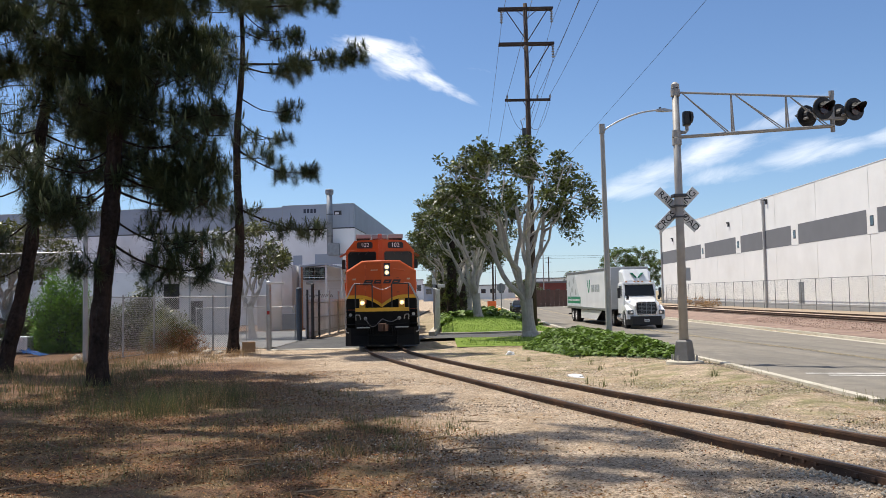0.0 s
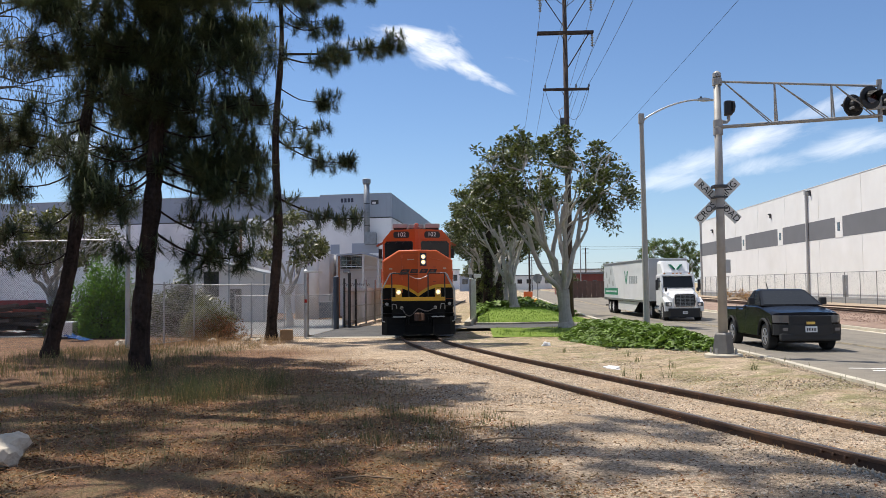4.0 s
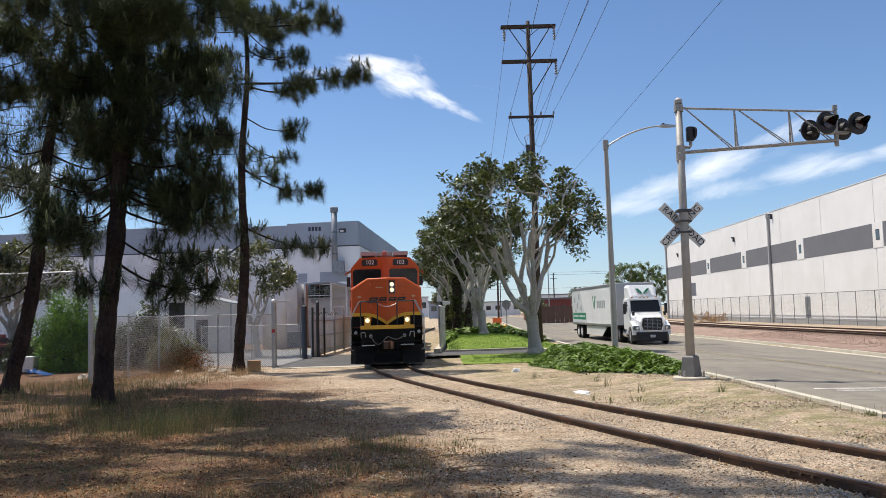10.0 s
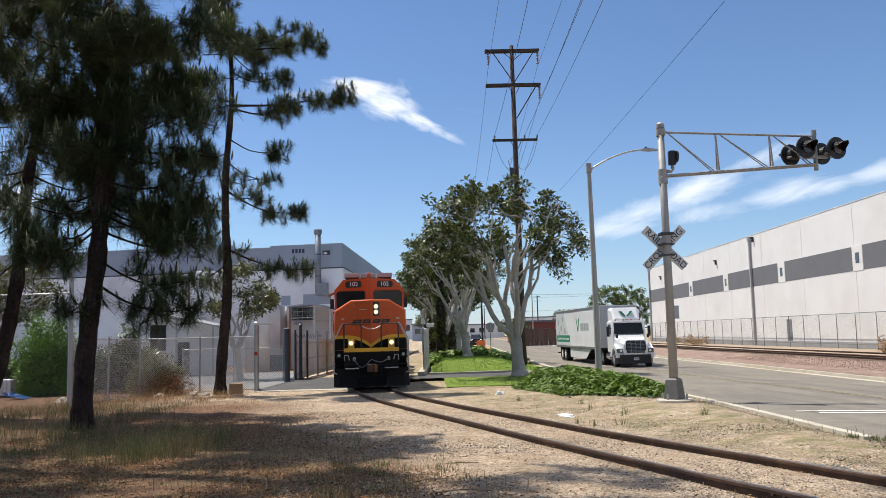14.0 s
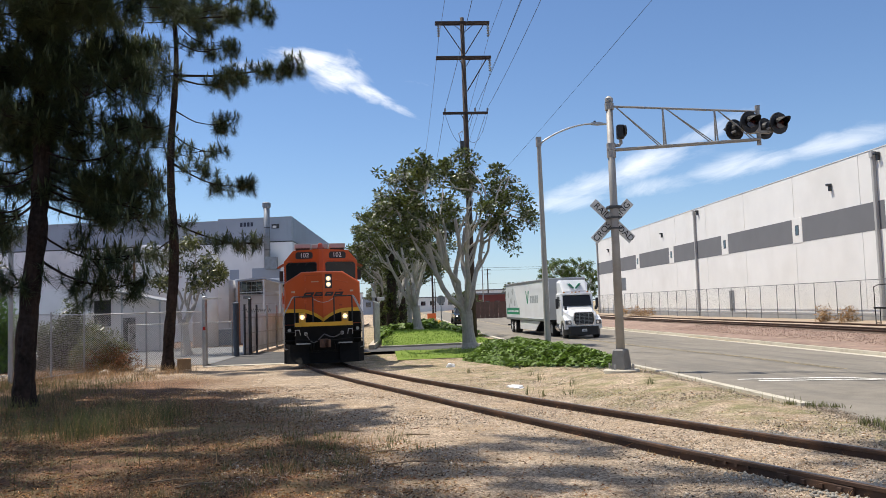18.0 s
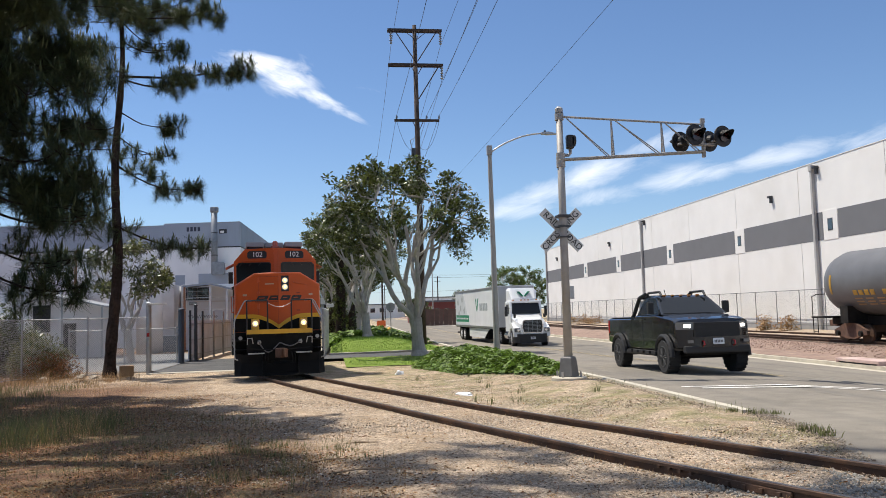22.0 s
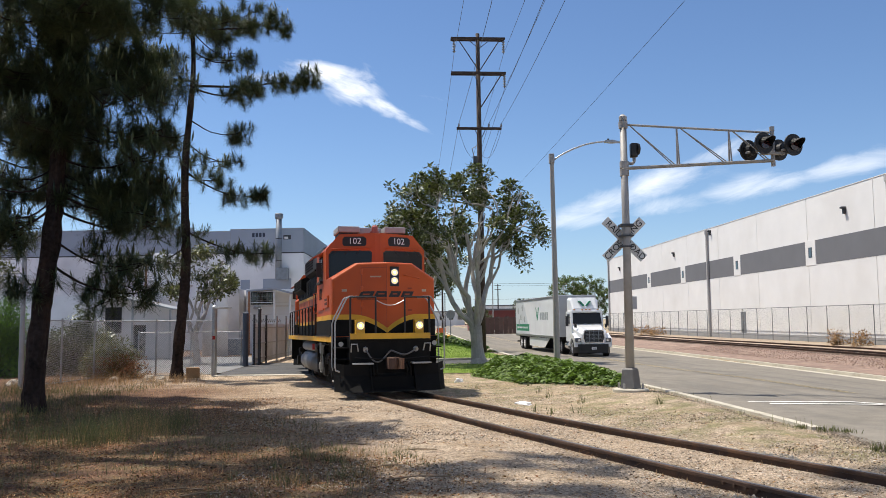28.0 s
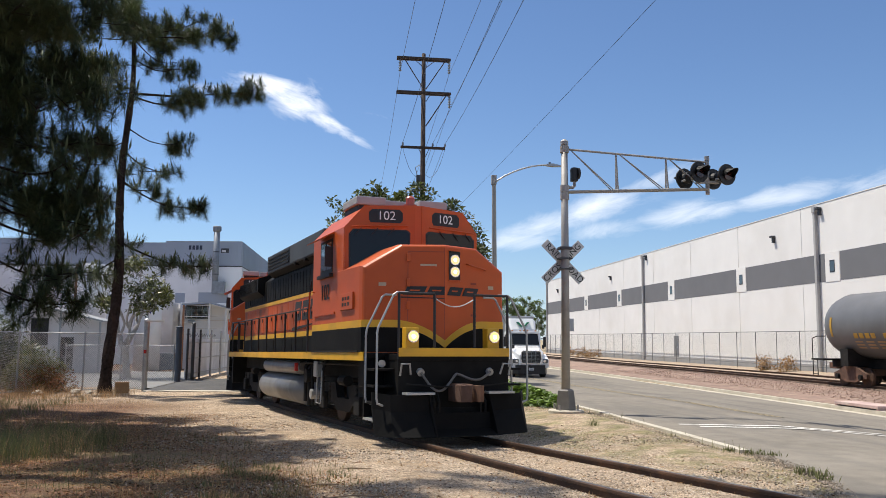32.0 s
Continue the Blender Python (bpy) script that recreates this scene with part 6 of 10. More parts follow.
        if bars:
            bm = bmesh.new()
            for k in range(5):
                box(bm, min(s * (hw - 0.02), s * (hw + 0.16)), max(s * (hw - 0.02), s * (hw + 0.16)), -0.75 - k * 0.5, -0.42 - k * 0.5, zs - 0.10, zs - 0.02, 0.01)
            tube(bm, [(s * hw, -0.5, zs - 0.12), (s * hw, -wb + 0.6, zs - 0.12)], 0.05, 8)
            part("side_step", bm, PLASTIC, V, "black side step")
    bx = [(-1 + k / 8) * (hw - 0.01) for k in range(17)]
    part("bumper", prismed([(x, nose_y(x) + 0.075) for x in bx] + [(x, nose_y(x) - 0.12) for x in bx[::-1]], "z", zs + 0.10, zs + 0.38), PLASTIC if not bars else paint, V, "dark front bumper")
    part("lower_valance", boxed(-hw + 0.12, hw - 0.12, fo - 0.15, fo + 0.05, zs - 0.05, zs + 0.14, 0.04), PLASTIC, V)
    pl = part("number_plate", boxed(-0.155, 0.155, fo + 0.085, fo + 0.1, zs + 0.18, zs + 0.34, 0.005), PLATE, V, "white number plate with dark bars")
    for k in range(6):
        part("plate_bar", boxed(-0.12 + k * 0.042, -0.095 + k * 0.042, fo + 0.1, fo + 0.103, zs + 0.22, zs + 0.29), LETTER_K, pl)
    part("underbody", boxed(-hw * 0.7, hw * 0.7, -wb - ro + 0.3, fo - 0.3, zs - 0.12, zs + 0.1), GRIME, V)
    part("axle", tubed([(-hw + 0.2, 0, R), (hw - 0.2, 0, R)], 0.07, 8), GRIME, V)
    part("axle", tubed([(-hw + 0.2, -wb, R), (hw - 0.2, -wb, R)], 0.09, 8), GRIME, V)
    part("bed_floor", boxed(-hw + 0.08, hw - 0.08, -wb - ro + 0.08, -wb * 0.62 - 0.1, bed + 0.001, bed + 0.02), PLASTIC, V)
    part("antenna", tubed([(hw * 0.3, -1.6, roof - 0.02), (hw * 0.3, -1.75, roof + 0.2)], 0.012, 5), PLASTIC, V)
    if bars:
        for s in (-1, 1):
            part("bed_rack", tubed([(s * (hw - 0.2), -wb * 0.62 - 0.75, bed), (s * (hw - 0.25), -wb * 0.62 - 0.25, roof - 0.02), (s * (hw - 0.3), -wb * 0.62 + 0.15, roof + 0.08)], 0.06, 8), PLASTIC, V, "black bed rack")
            part("roof_rack_side", tubed([(s * (hw - 0.36), -1.05, roof - 0.02), (s * (hw - 0.36), -1.2, roof + 0.12), (s * (hw - 0.36), -2.1, roof + 0.12), (s * (hw - 0.36), -2.25, roof - 0.02)], 0.035, 8), PLASTIC, V, "black roof rack")
        part("rack_bar", tubed([(-hw + 0.25, -wb * 0.62 - 0.25, roof), (hw - 0.25, -wb * 0.62 - 0.25, roof)], 0.06, 8), PLASTIC, V)
        part("rack_mesh", boxed(-hw + 0.3, hw - 0.3, -wb * 0.62 - 0.42, -wb * 0.62 - 0.38, bed + 0.1, roof - 0.1), PLATE, V, "pale perforated rack panel")
        for s in (-1, 1):
            part("tow_hook", tubed([(s * 0.42, fo + 0.08, zs + 0.14), (s * 0.42, fo + 0.17, zs + 0.17), (s * 0.42, fo + 0.15, zs + 0.26), (s * 0.42, fo + 0.08, zs + 0.27)], 0.022, 6), RED_L, V, "red tow hook")
        for k in range(5):
            part("cab_lamp", boxed(-0.5 + k * 0.25 - 0.04, -0.5 + k * 0.25 + 0.04, -1.28, -1.2, roof - 0.005, roof + 0.03), mat("amber", (0.5, 0.2, 0.03), 0.3), V)
    return V


pickup = pickup_truck("pickup_truck", "shiny black crew-cab pickup truck driving on the street", CAR_BLACK, 3.2, 0.92, 1.05, 1.79, 0.34, 1.08, 1.24, 1.69, 1.14, 0.37, 0.25, ALLOY, lamps=LENS, mark=mat("gold", (0.6, 0.42, 0.12), 0.3, 0.8))
lifted = pickup_truck("pickup_truck", "dark grey lifted pickup truck with roof rack and big tyres", CAR_GREY, 3.8, 1.0, 1.2, 2.03, 0.62, 1.50, 1.63, 2.15, 1.54, 0.46, 0.33, PLASTIC, bars=True, lamps=LED)


# ---------------------------------------------------------------- lorry
TRUCK_W = mat("truck_white", (0.80, 0.81, 0.82), 0.28, 0, 0.04, 2, coat=0.5)
TRAILER_W = mat("trailer_white", (0.76, 0.77, 0.78), 0.4, 0, 0.06, 1.5, tint=(0.55, 0.55, 0.55), stain=0.3)
# the trailer's white darkened to grey: shade of its front put into colour
TRAILER_F = mat("trailer_front_shade", (0.42, 0.43, 0.45), 0.5, 0, 0.1, 1.5)
GREEN = mat("mark_green", (0.02, 0.22, 0.12), 0.5, 0, 0.06, 3)
SILVERGREY = mat("mark_grey", (0.33, 0.36, 0.37), 0.5, 0, 0.06, 3)


def build_lorry():
    base = Matrix.Translation((12.95, 53.1, gz(12.95, 53.1))) @ Matrix.Rotation(radians(180 - 1.5), 4, "Z")
    T = thing("truck_tractor", "white day-cab truck tractor with roof fairing, parked on the street", "truck", base)
    # hood: narrows forward and slopes down
    def ring(y, w, z0, z1, b=0.12):
        return [(w, y, z0), (w, y, z1 - b), (w - b, y, z1), (-w + b, y, z1), (-w, y, z1 - b), (-w, y, z0)]
    part("hood", loft(bmesh.new(), [ring(-0.75, 1.05, 0.75, 2.05, 0.2), ring(0.4, 0.98, 0.75, 1.88, 0.25), ring(1.0, 0.80, 0.75, 1.72, 0.25), ring(1.12, 0.74, 0.8, 1.62, 0.22)]), TRUCK_W, T, "white sloping hood")
    for s in (-1, 1):
        bm = bmesh.new()
        pts = [(y, z) for y, z in arch(0, 0.68, 0.52)]
        prism(bm, [(0.95, 0.62)] + [(p[0], max(p[1], 0.6)) for p in pts] + [(-0.8, 0.62), (-0.8, 1.42), (0.1, 1.5), (0.95, 1.15)], "x", s * 0.78, s * 1.2)
        part("fender", bm, TRUCK_W, T, "white front fender")
        hl = part("headlight", boxed(min(s * 0.78, s * 1.17), max(s * 0.78, s * 1.17), 0.80, 1.03, 0.92, 1.20, 0.07), LENS, T, "clear headlight")
        part("lamp", tubed([(s * 0.92, 1.0, 1.05), (s * 0.92, 1.045, 1.05)], 0.085, 14), CHROME, hl)
    g = part("grille", prismed([(-0.60, 0.86), (0.60, 0.86), (0.70, 1.20), (0.64, 1.66), (0.5, 1.72), (-0.5, 1.72), (-0.64, 1.66), (-0.70, 1.20)], "y", 1.05, 1.16), CHROME, T, "dark grille with chrome surround")
    part("grille_core", prismed([(-0.56, 0.91), (0.56, 0.91), (0.65, 1.21), (0.60, 1.63), (0.48, 1.68), (-0.48, 1.68), (-0.60, 1.63), (-0.65, 1.21)], "y", 1.10, 1.175), PLASTIC, g)
    for x in (-0.3, 0.0, 0.3):
        part("grille_post", boxed(x - 0.012, x + 0.012, 1.172, 1.19, 0.93, 1.67), SILVERGREY, g)
    for k in range(8):
        part("grille_bar", boxed(-0.54, 0.54, 1.172, 1.185, 0.97 + k * 0.088, 0.985 + k * 0.088), SILVERGREY, g)
    part("bumper", prismed([(-1.2, 0.4), (-0.9, 1.2), (0.9, 1.2), (1.2, 0.4), (1.2, 0.2), (-1.2, 0.2)], "z", 0.24, 0.80), PLASTIC, T, "dark grey front bumper")
    for s in (-1, 1):
        part("fog_lamp", boxed(min(s * 0.72, s * 0.9), max(s * 0.72, s * 0.9), 1.12, 1.19, 0.48, 0.6, 0.02), LENS, T)
    pl = part("number_plate", boxed(-0.16, 0.16, 1.2, 1.215, 0.46, 0.62), PLATE, T, "white number plate with dark bars")
    for k in range(6):
        part("plate_bar", boxed(-0.12 + k * 0.042, -0.095 + k * 0.042, 1.215, 1.219, 0.51, 0.57), LETTER_K, pl)
    cab = part("cab", loft(bmesh.new(), [ring(-2.35, 1.12, 0.9, 3.0, 0.12), ring(-1.1, 1.1, 0.9, 3.02, 0.14), ring(-0.72, 1.06, 0.9, 2.05, 0.1)]), TRUCK_W, T, "white cab")
    def scr(x0, x1, z0, z1, y0, y1):
        bm = bmesh.new()
        loft(bm, [[(x0, y0, z0), (x1, y0, z0), (x1 - 0.06 * np.sign(x1), y1, z1), (x0 - 0.06 * np.sign(x0), y1, z1)], [(x0, y0 + 0.03, z0), (x1, y0 + 0.03, z0), (x1 - 0.06 * np.sign(x1), y1 + 0.03, z1), (x0 - 0.06 * np.sign(x0), y1 + 0.03, z1)]])
        return bm
    part("windscreen", scr(-0.97, 0.97, 2.10, 2.82, -0.70, -0.985), CAB_GLASS, cab, "dark windscreen")
    part("visor", boxed(-0.98, 0.98, -1.05, -0.86, 2.84, 2.95, 0.03), TRUCK_W, cab)
    for k in (-0.8, -0.25, 0, 0.25, 0.8):
        part("cab_lamp", boxed(k - 0.05, k + 0.05, -1.16, -1.02, 3.0, 3.06), mat("amber", (0.5, 0.2, 0.03), 0.3), cab)
    # roof fairing behind the cab's front
    part("roof_fairing", loft(bmesh.new(), [ring(-2.4, 1.02, 2.95, 3.88, 0.14), ring(-1.75, 0.95, 2.95, 3.82, 0.16), ring(-1.3, 0.85, 2.95, 3.15, 0.1)]), TRUCK_W, T, "tall white roof fairing")
    for s in (-1, 1):
        part("fairing_mark", prismed([(s * 0.03, 3.32), (s * 0.30, 3.62), (s * 0.44, 3.62), (s * 0.10, 3.26)], "y", -1.62, -1.34), GREEN, T, "green chevron mark")
        w = part("side_window", boxed(min(s * 1.11, s * 1.14), max(s * 1.11, s * 1.14), -1.95, -1.15, 2.1, 2.75), CAB_GLASS, cab, "dark side glass")
        m = part("mirror", boxed(min(s * 1.26, s * 1.44), max(s * 1.26, s * 1.44), -0.86, -0.72, 1.95, 2.62, 0.03), PLASTIC, T, "tall black door mirror")
        part("mirror_arm", tubed([(s * 1.1, -0.9, 2.5), (s * 1.32, -0.8, 2.5)], 0.025, 6), PLASTIC, m)
        part("hood_mirror", boxed(min(s * 0.92, s * 1.08), max(s * 0.92, s * 1.08), 0.25, 0.35, 1.85, 2.1, 0.03), PLASTIC, T, "small black hood mirror")
        part("fuel_tank", tubed([(s * 0.95, -1.0, 0.68), (s * 0.95, -2.2, 0.68)], 0.32, 16), CHROME, T, "polished fuel tank")
        part("step", boxed(min(s * 0.9, s * 1.2), max(s * 0.9, s * 1.2), -1.6, -0.85, 0.45, 0.52), ALLOY, T)
        road_wheel(T, s * 1.02, 0.0, 0.52, 0.3, ALLOY, 10)
        for yy in (-4.0, -5.3):
            road_wheel(T, s * 0.92, yy, 0.52, 0.52, ALLOY, 10)
    part("chassis", boxed(-0.45, 0.45, -6.0, 0.9, 0.7, 0.98), GRIME, T, "dark chassis rails")
    part("fifth_wheel", boxed(-0.5, 0.5, -5.0, -4.2, 0.98, 1.16), GRIME, T)
    # trailer
    base2 = Matrix.Translation((12.95, 53.1, gz(12.95, 53.1) - 0.02)) @ Matrix.Rotation(radians(180 + 2.3), 4, "Z")
    R = thing("box_trailer", "long white box trailer with green lettering band, coupled to the tractor", "trailer", base2)
    y0, y1 = -3.0, -18.6
    part("box_side", boxed(-1.3, -1.27, y1, y0, 1.2, 4.05), TRAILER_W, R, "white trailer side")
    part("box_side", boxed(1.27, 1.3, y1, y0, 1.2, 4.05), TRAILER_W, R, "white trailer side")
    # front wall in the greyed white that carries its shade
    part("front_wall", boxed(-1.27, 1.27, y0 - 0.06, y0 - 0.005, 1.2, 4.05), TRAILER_F, R, "white trailer front, greyed for its shade")
    part("roof", boxed(-1.31, 1.31, y1, y0 + 0.01, 4.05, 4.10), TRAILER_W, R)
    part("rear_door", boxed(-1.27, 1.27, y1 + 0.005, y1 + 0.05, 1.2, 4.05), TRAILER_W, R)
    part("floor", boxed(-1.27, 1.27, y1 + 0.05, y0 - 0.06, 1.05, 1.2), GRIME, R)
    for s in (-1, 1):
        part("top_rail", boxed(min(s * 1.29, s * 1.33), max(s * 1.29, s * 1.33), y1, y0, 3.93, 4.07), ALLOY, R)
        part("bottom_rail", boxed(min(s * 1.29, s * 1.33), max(s * 1.29, s * 1.33), y1, y0, 1.08, 1.24), ALLOY, R, "silver bottom rail")
        X0, X1 = min(s * 1.30, s * 1.31), max(s * 1.30, s * 1.31)
        part("green_band", boxed(X0, X1, y1 + 0.3, y1 + 5.6, 1.50, 2.05), GREEN, R, "green band with white bars")
        for k in range(14):
            part("band_bar", boxed(X0 - 0.004, X1 + 0.004, y1 + 0.7 + k * 0.33, y1 + 0.9 + k * 0.33, 1.70, 1.84), WHITE, R)
        for k, (yy, zz) in enumerate(((0.8, 3.2), (1.9, 2.7), (2.6, 3.45), (3.4, 2.5), (1.2, 2.25))):
            part("grey_leaf", prismed([(y1 + yy, zz), (y1 + yy + 0.55, zz + 0.25), (y1 + yy + 0.62, zz - 0.3), (y1 + yy + 0.15, zz - 0.32)], "x", X0, X1), SILVERGREY, R, "grey chevron print")
        part("grey_print", prismed([(y1 + 0.05, 3.9), (y1 + 3.4, 3.9), (y1 + 5.9, 1.26), (y1 + 0.05, 1.26)], "x", (X0 + X1) / 2 - 0.003, (X0 + X1) / 2 + 0.003), mat("print_pale", (0.55, 0.58, 0.60), 0.5, 0, 0.1, 1), R, "pale grey print")
        yv = -9.3
        part("side_mark", prismed([(yv, 3.35), (yv - 0.32, 3.35), (yv - 0.72, 2.35), (yv - 0.52, 2.35)], "x", X0, X1), GREEN, R, "green chevron mark")
        part("side_mark", prismed([(yv - 0.74, 2.35), (yv - 0.56, 2.35), (yv - 1.0, 3.35), (yv - 1.2, 3.35)], "x", X0, X1), GREEN, R, "green chevron mark")
        for k in range(5):
            part("mark_bar", boxed(X0, X1, yv + 0.35 + k * 0.55, yv + 0.75 + k * 0.55, 2.4, 2.95), SILVERGREY, R, "grey lettering bar")
        # skirt
        part("side_skirt", prismed([(-13.2, 1.05), (-13.2, 0.35), (-7.8, 0.35), (-6.2, 1.05)], "x", min(s * 1.2, s * 1.24), max(s * 1.2, s * 1.24)), TRUCK_W, R, "white side skirt")
        for yy in (-15.0, -16.3):
            road_wheel(R, s * 1.0, yy, 0.5, 0.55, WHITE, 8, "black twin tyres")
        part("mudflap", boxed(min(s * 0.75, s * 1.25), max(s * 0.75, s * 1.25), -17.1, -17.08, 0.25, 1.05), PLASTIC, R)
    part("slider", boxed(-0.5, 0.5, -17.2, -14.0, 0.6, 1.05), GRIME, R)
    part("rear_bumper", boxed(-1.2, 1.2, y1, y1 + 0.08, 0.5, 0.62), GRIME, R)


build_lorry()


# ---------------------------------------------------------------- tank wagon on the main line
def build_tank_wagon():
    yc = 28.9
    z = gz(sx(24.3, yc), yc) + far_rise(24.3) + 0.16 - 0.12
    W = thing("tank_wagon", "grey railway tank wagon with yellow marks", "tank wagon", Matrix.Translation((sx(24.3, yc), yc, z)) @ Matrix.Rotation(-math.atan(ST), 4, "Z"))
    TG = mat("tank_grey", (0.125, 0.125, 0.128), 0.5, 0.1, 0.2, 1.2, 0.05, 20, (0.07, 0.065, 0.06), 0.45)
    rings, n = [], 32
    for y, r in ((-8.6, 0.5), (-8.45, 1.1), (-8.1, 1.42), (-7.6, 1.55), (7.6, 1.55), (8.1, 1.42), (8.45, 1.1), (8.6, 0.5)):
        rings.append([(r * math.cos(2 * math.pi * k / n), y, 2.85 + r * math.sin(2 * math.pi * k / n)) for k in range(n)])
    part("tank", loft(bmesh.new(), rings), TG, W, "grey cylindrical tank", smooth=True)
    YM = mat("mark_yellow", (0.46, 0.26, 0.03), 0.6, 0, 0.2, 6, tint=(0.12, 0.1, 0.08), stain=0.5)
    # yellow bars bent round the side facing the street
    def strip_on(y0, y1, a0, a1, m_, nm, lab):
        bm = bmesh.new()
        k = 6
        rings = []
        for i in range(k + 1):
            a = radians(a0 + (a1 - a0) * i / k)
            rings.append([(1.556 * math.cos(a), y0, 2.85 + 1.556 * math.sin(a)), (1.556 * math.cos(a), y1, 2.85 + 1.556 * math.sin(a)), (1.563 * math.cos(a), y1, 2.85 + 1.563 * math.sin(a)), (1.563 * math.cos(a), y0, 2.85 + 1.563 * math.sin(a))])
        part(nm, loft(bm, rings), m_, W, lab)
    strip_on(7.3, 7.45, 166, 200, YM, "yellow_mark", "yellow edge mark")
    strip_on(1.6, 1.75, 164, 190, YM, "yellow_mark", "yellow edge mark")
    for k in range(4):
        strip_on(5.4 - k * 0.42, 5.7 - k * 0.42, 194, 203, YM, "letter_bar", "yellow lettering bar")
    for k in range(6):
        strip_on(3.3 - k * 0.40, 3.58 - k * 0.40, 194, 203, YM, "letter_bar", "yellow lettering bar")
    for j in range(3):
        for k in range(5 - j):
            strip_on(5.2 - k * 0.8, 5.75 - k * 0.8, 208 + j * 6, 210.5 + j * 6, mat("mark_dull", (0.35, 0.22, 0.10), 0.6), "data_bar", "dull lettering bar")
    part("centre_sill", boxed(-0.35, 0.35, -9.3, 9.3, 0.85, 1.25, 0.02), GRIME, W, "black centre sill")
    for e in (-1, 1):
        part("bolster", boxed(-1.35, 1.35, e * 6.7 - 0.3, e * 6.7 + 0.3, 0.95, 1.75), GRIME, W, "black saddle")
        pf = part("end_platform", boxed(-1.45, 1.45, min(e * 8.2, e * 9.3), max(e * 8.2, e * 9.3), 1.18, 1.26), GRIME, W, "black end platform")
        for s in (-1, 1):
            part("end_rail", tubed([(s * 1.4, e * 9.25, 1.26), (s * 1.4, e * 9.25, 2.25), (s * 1.35, e * 8.9, 2.35), (s * 1.3, e * 8.3, 2.35)], 0.025, 6), GRIME, pf)
            part("ladder", tubed([(s * 1.42, e * 9.2, 0.45), (s * 1.42, e * 9.2, 1.2)], 0.025, 6), GRIME, pf)
            part("ladder", tubed([(s * 1.42, e * 8.8, 0.45), (s * 1.42, e * 8.8, 1.2)], 0.025, 6), GRIME, pf)
            part("rung", tubed([(s * 1.42, e * 9.2, 0.5), (s * 1.42, e * 8.8, 0.5)], 0.02, 6), GRIME, pf)
        part("coupler", boxed(-0.15, 0.15, min(e * 9.2, e * 9.9), max(e * 9.2, e * 9.9), 0.75, 1.05, 0.03), RUSTY, W, "rusty coupler")
        # bogie
        b = part("bogie", boxed(-0.9, 0.9, e * 6.7 - 0.2, e * 6.7 + 0.2, 0.5, 0.9), RUSTY, W, "rusty three-piece bogie")
        for s in (-1, 1):
            bm = bmesh.new()
            c = e * 6.7
            prism(bm, [(c - 1.25, 0.62), (c - 0.95, 0.72), (c - 0.4, 0.95), (c + 0.4, 0.95), (c + 0.95, 0.72), (c + 1.25, 0.62), (c + 1.25, 0.42), (c + 0.9, 0.38), (c + 0.35, 0.22), (c - 0.35, 0.22), (c - 0.9, 0.38), (c - 1.25, 0.42)], "x", min(s * 0.95, s * 1.1), max(s * 0.95, s * 1.1))
            part("side_frame", bm, RUSTY, b)
            for dy in (-0.88, 0.88):
                part("wheel", disc_wheel("x", (s * 0.755, c + dy, 0.45), 0.45, 0.13, 22), RUST, b, "steel wheel")
                part("bearing", tubed([(s * 1.08, c + dy, 0.47), (s * 1.22, c + dy, 0.47)], 0.12, 12), GRIME, b)


build_tank_wagon()

# ---------------------------------------------------------------- street furniture
POST_GREY = mat("post_grey", (0.34, 0.33, 0.32), 0.6, 0.25, 0.15, 5, 0.1, 40, (0.24, 0.20, 0.16), 0.45)
POLE_WOOD = mat("pole_wood", (0.050, 0.034, 0.027), 0.9, 0, 0.35, 6, 0.5, 60, (0.09, 0.06, 0.046), 0.5)
SIGN_W = mat("sign_white", (0.66, 0.66, 0.64), 0.55, 0, 0.06, 5, tint=(0.4, 0.36, 0.3), stain=0.35)
PORCELAIN = mat("insulator_grey", (0.20, 0.22, 0.25), 0.25, 0, 0.1, 6)
WIRE = mat("wire", (0.05, 0.05, 0.055), 0.6)


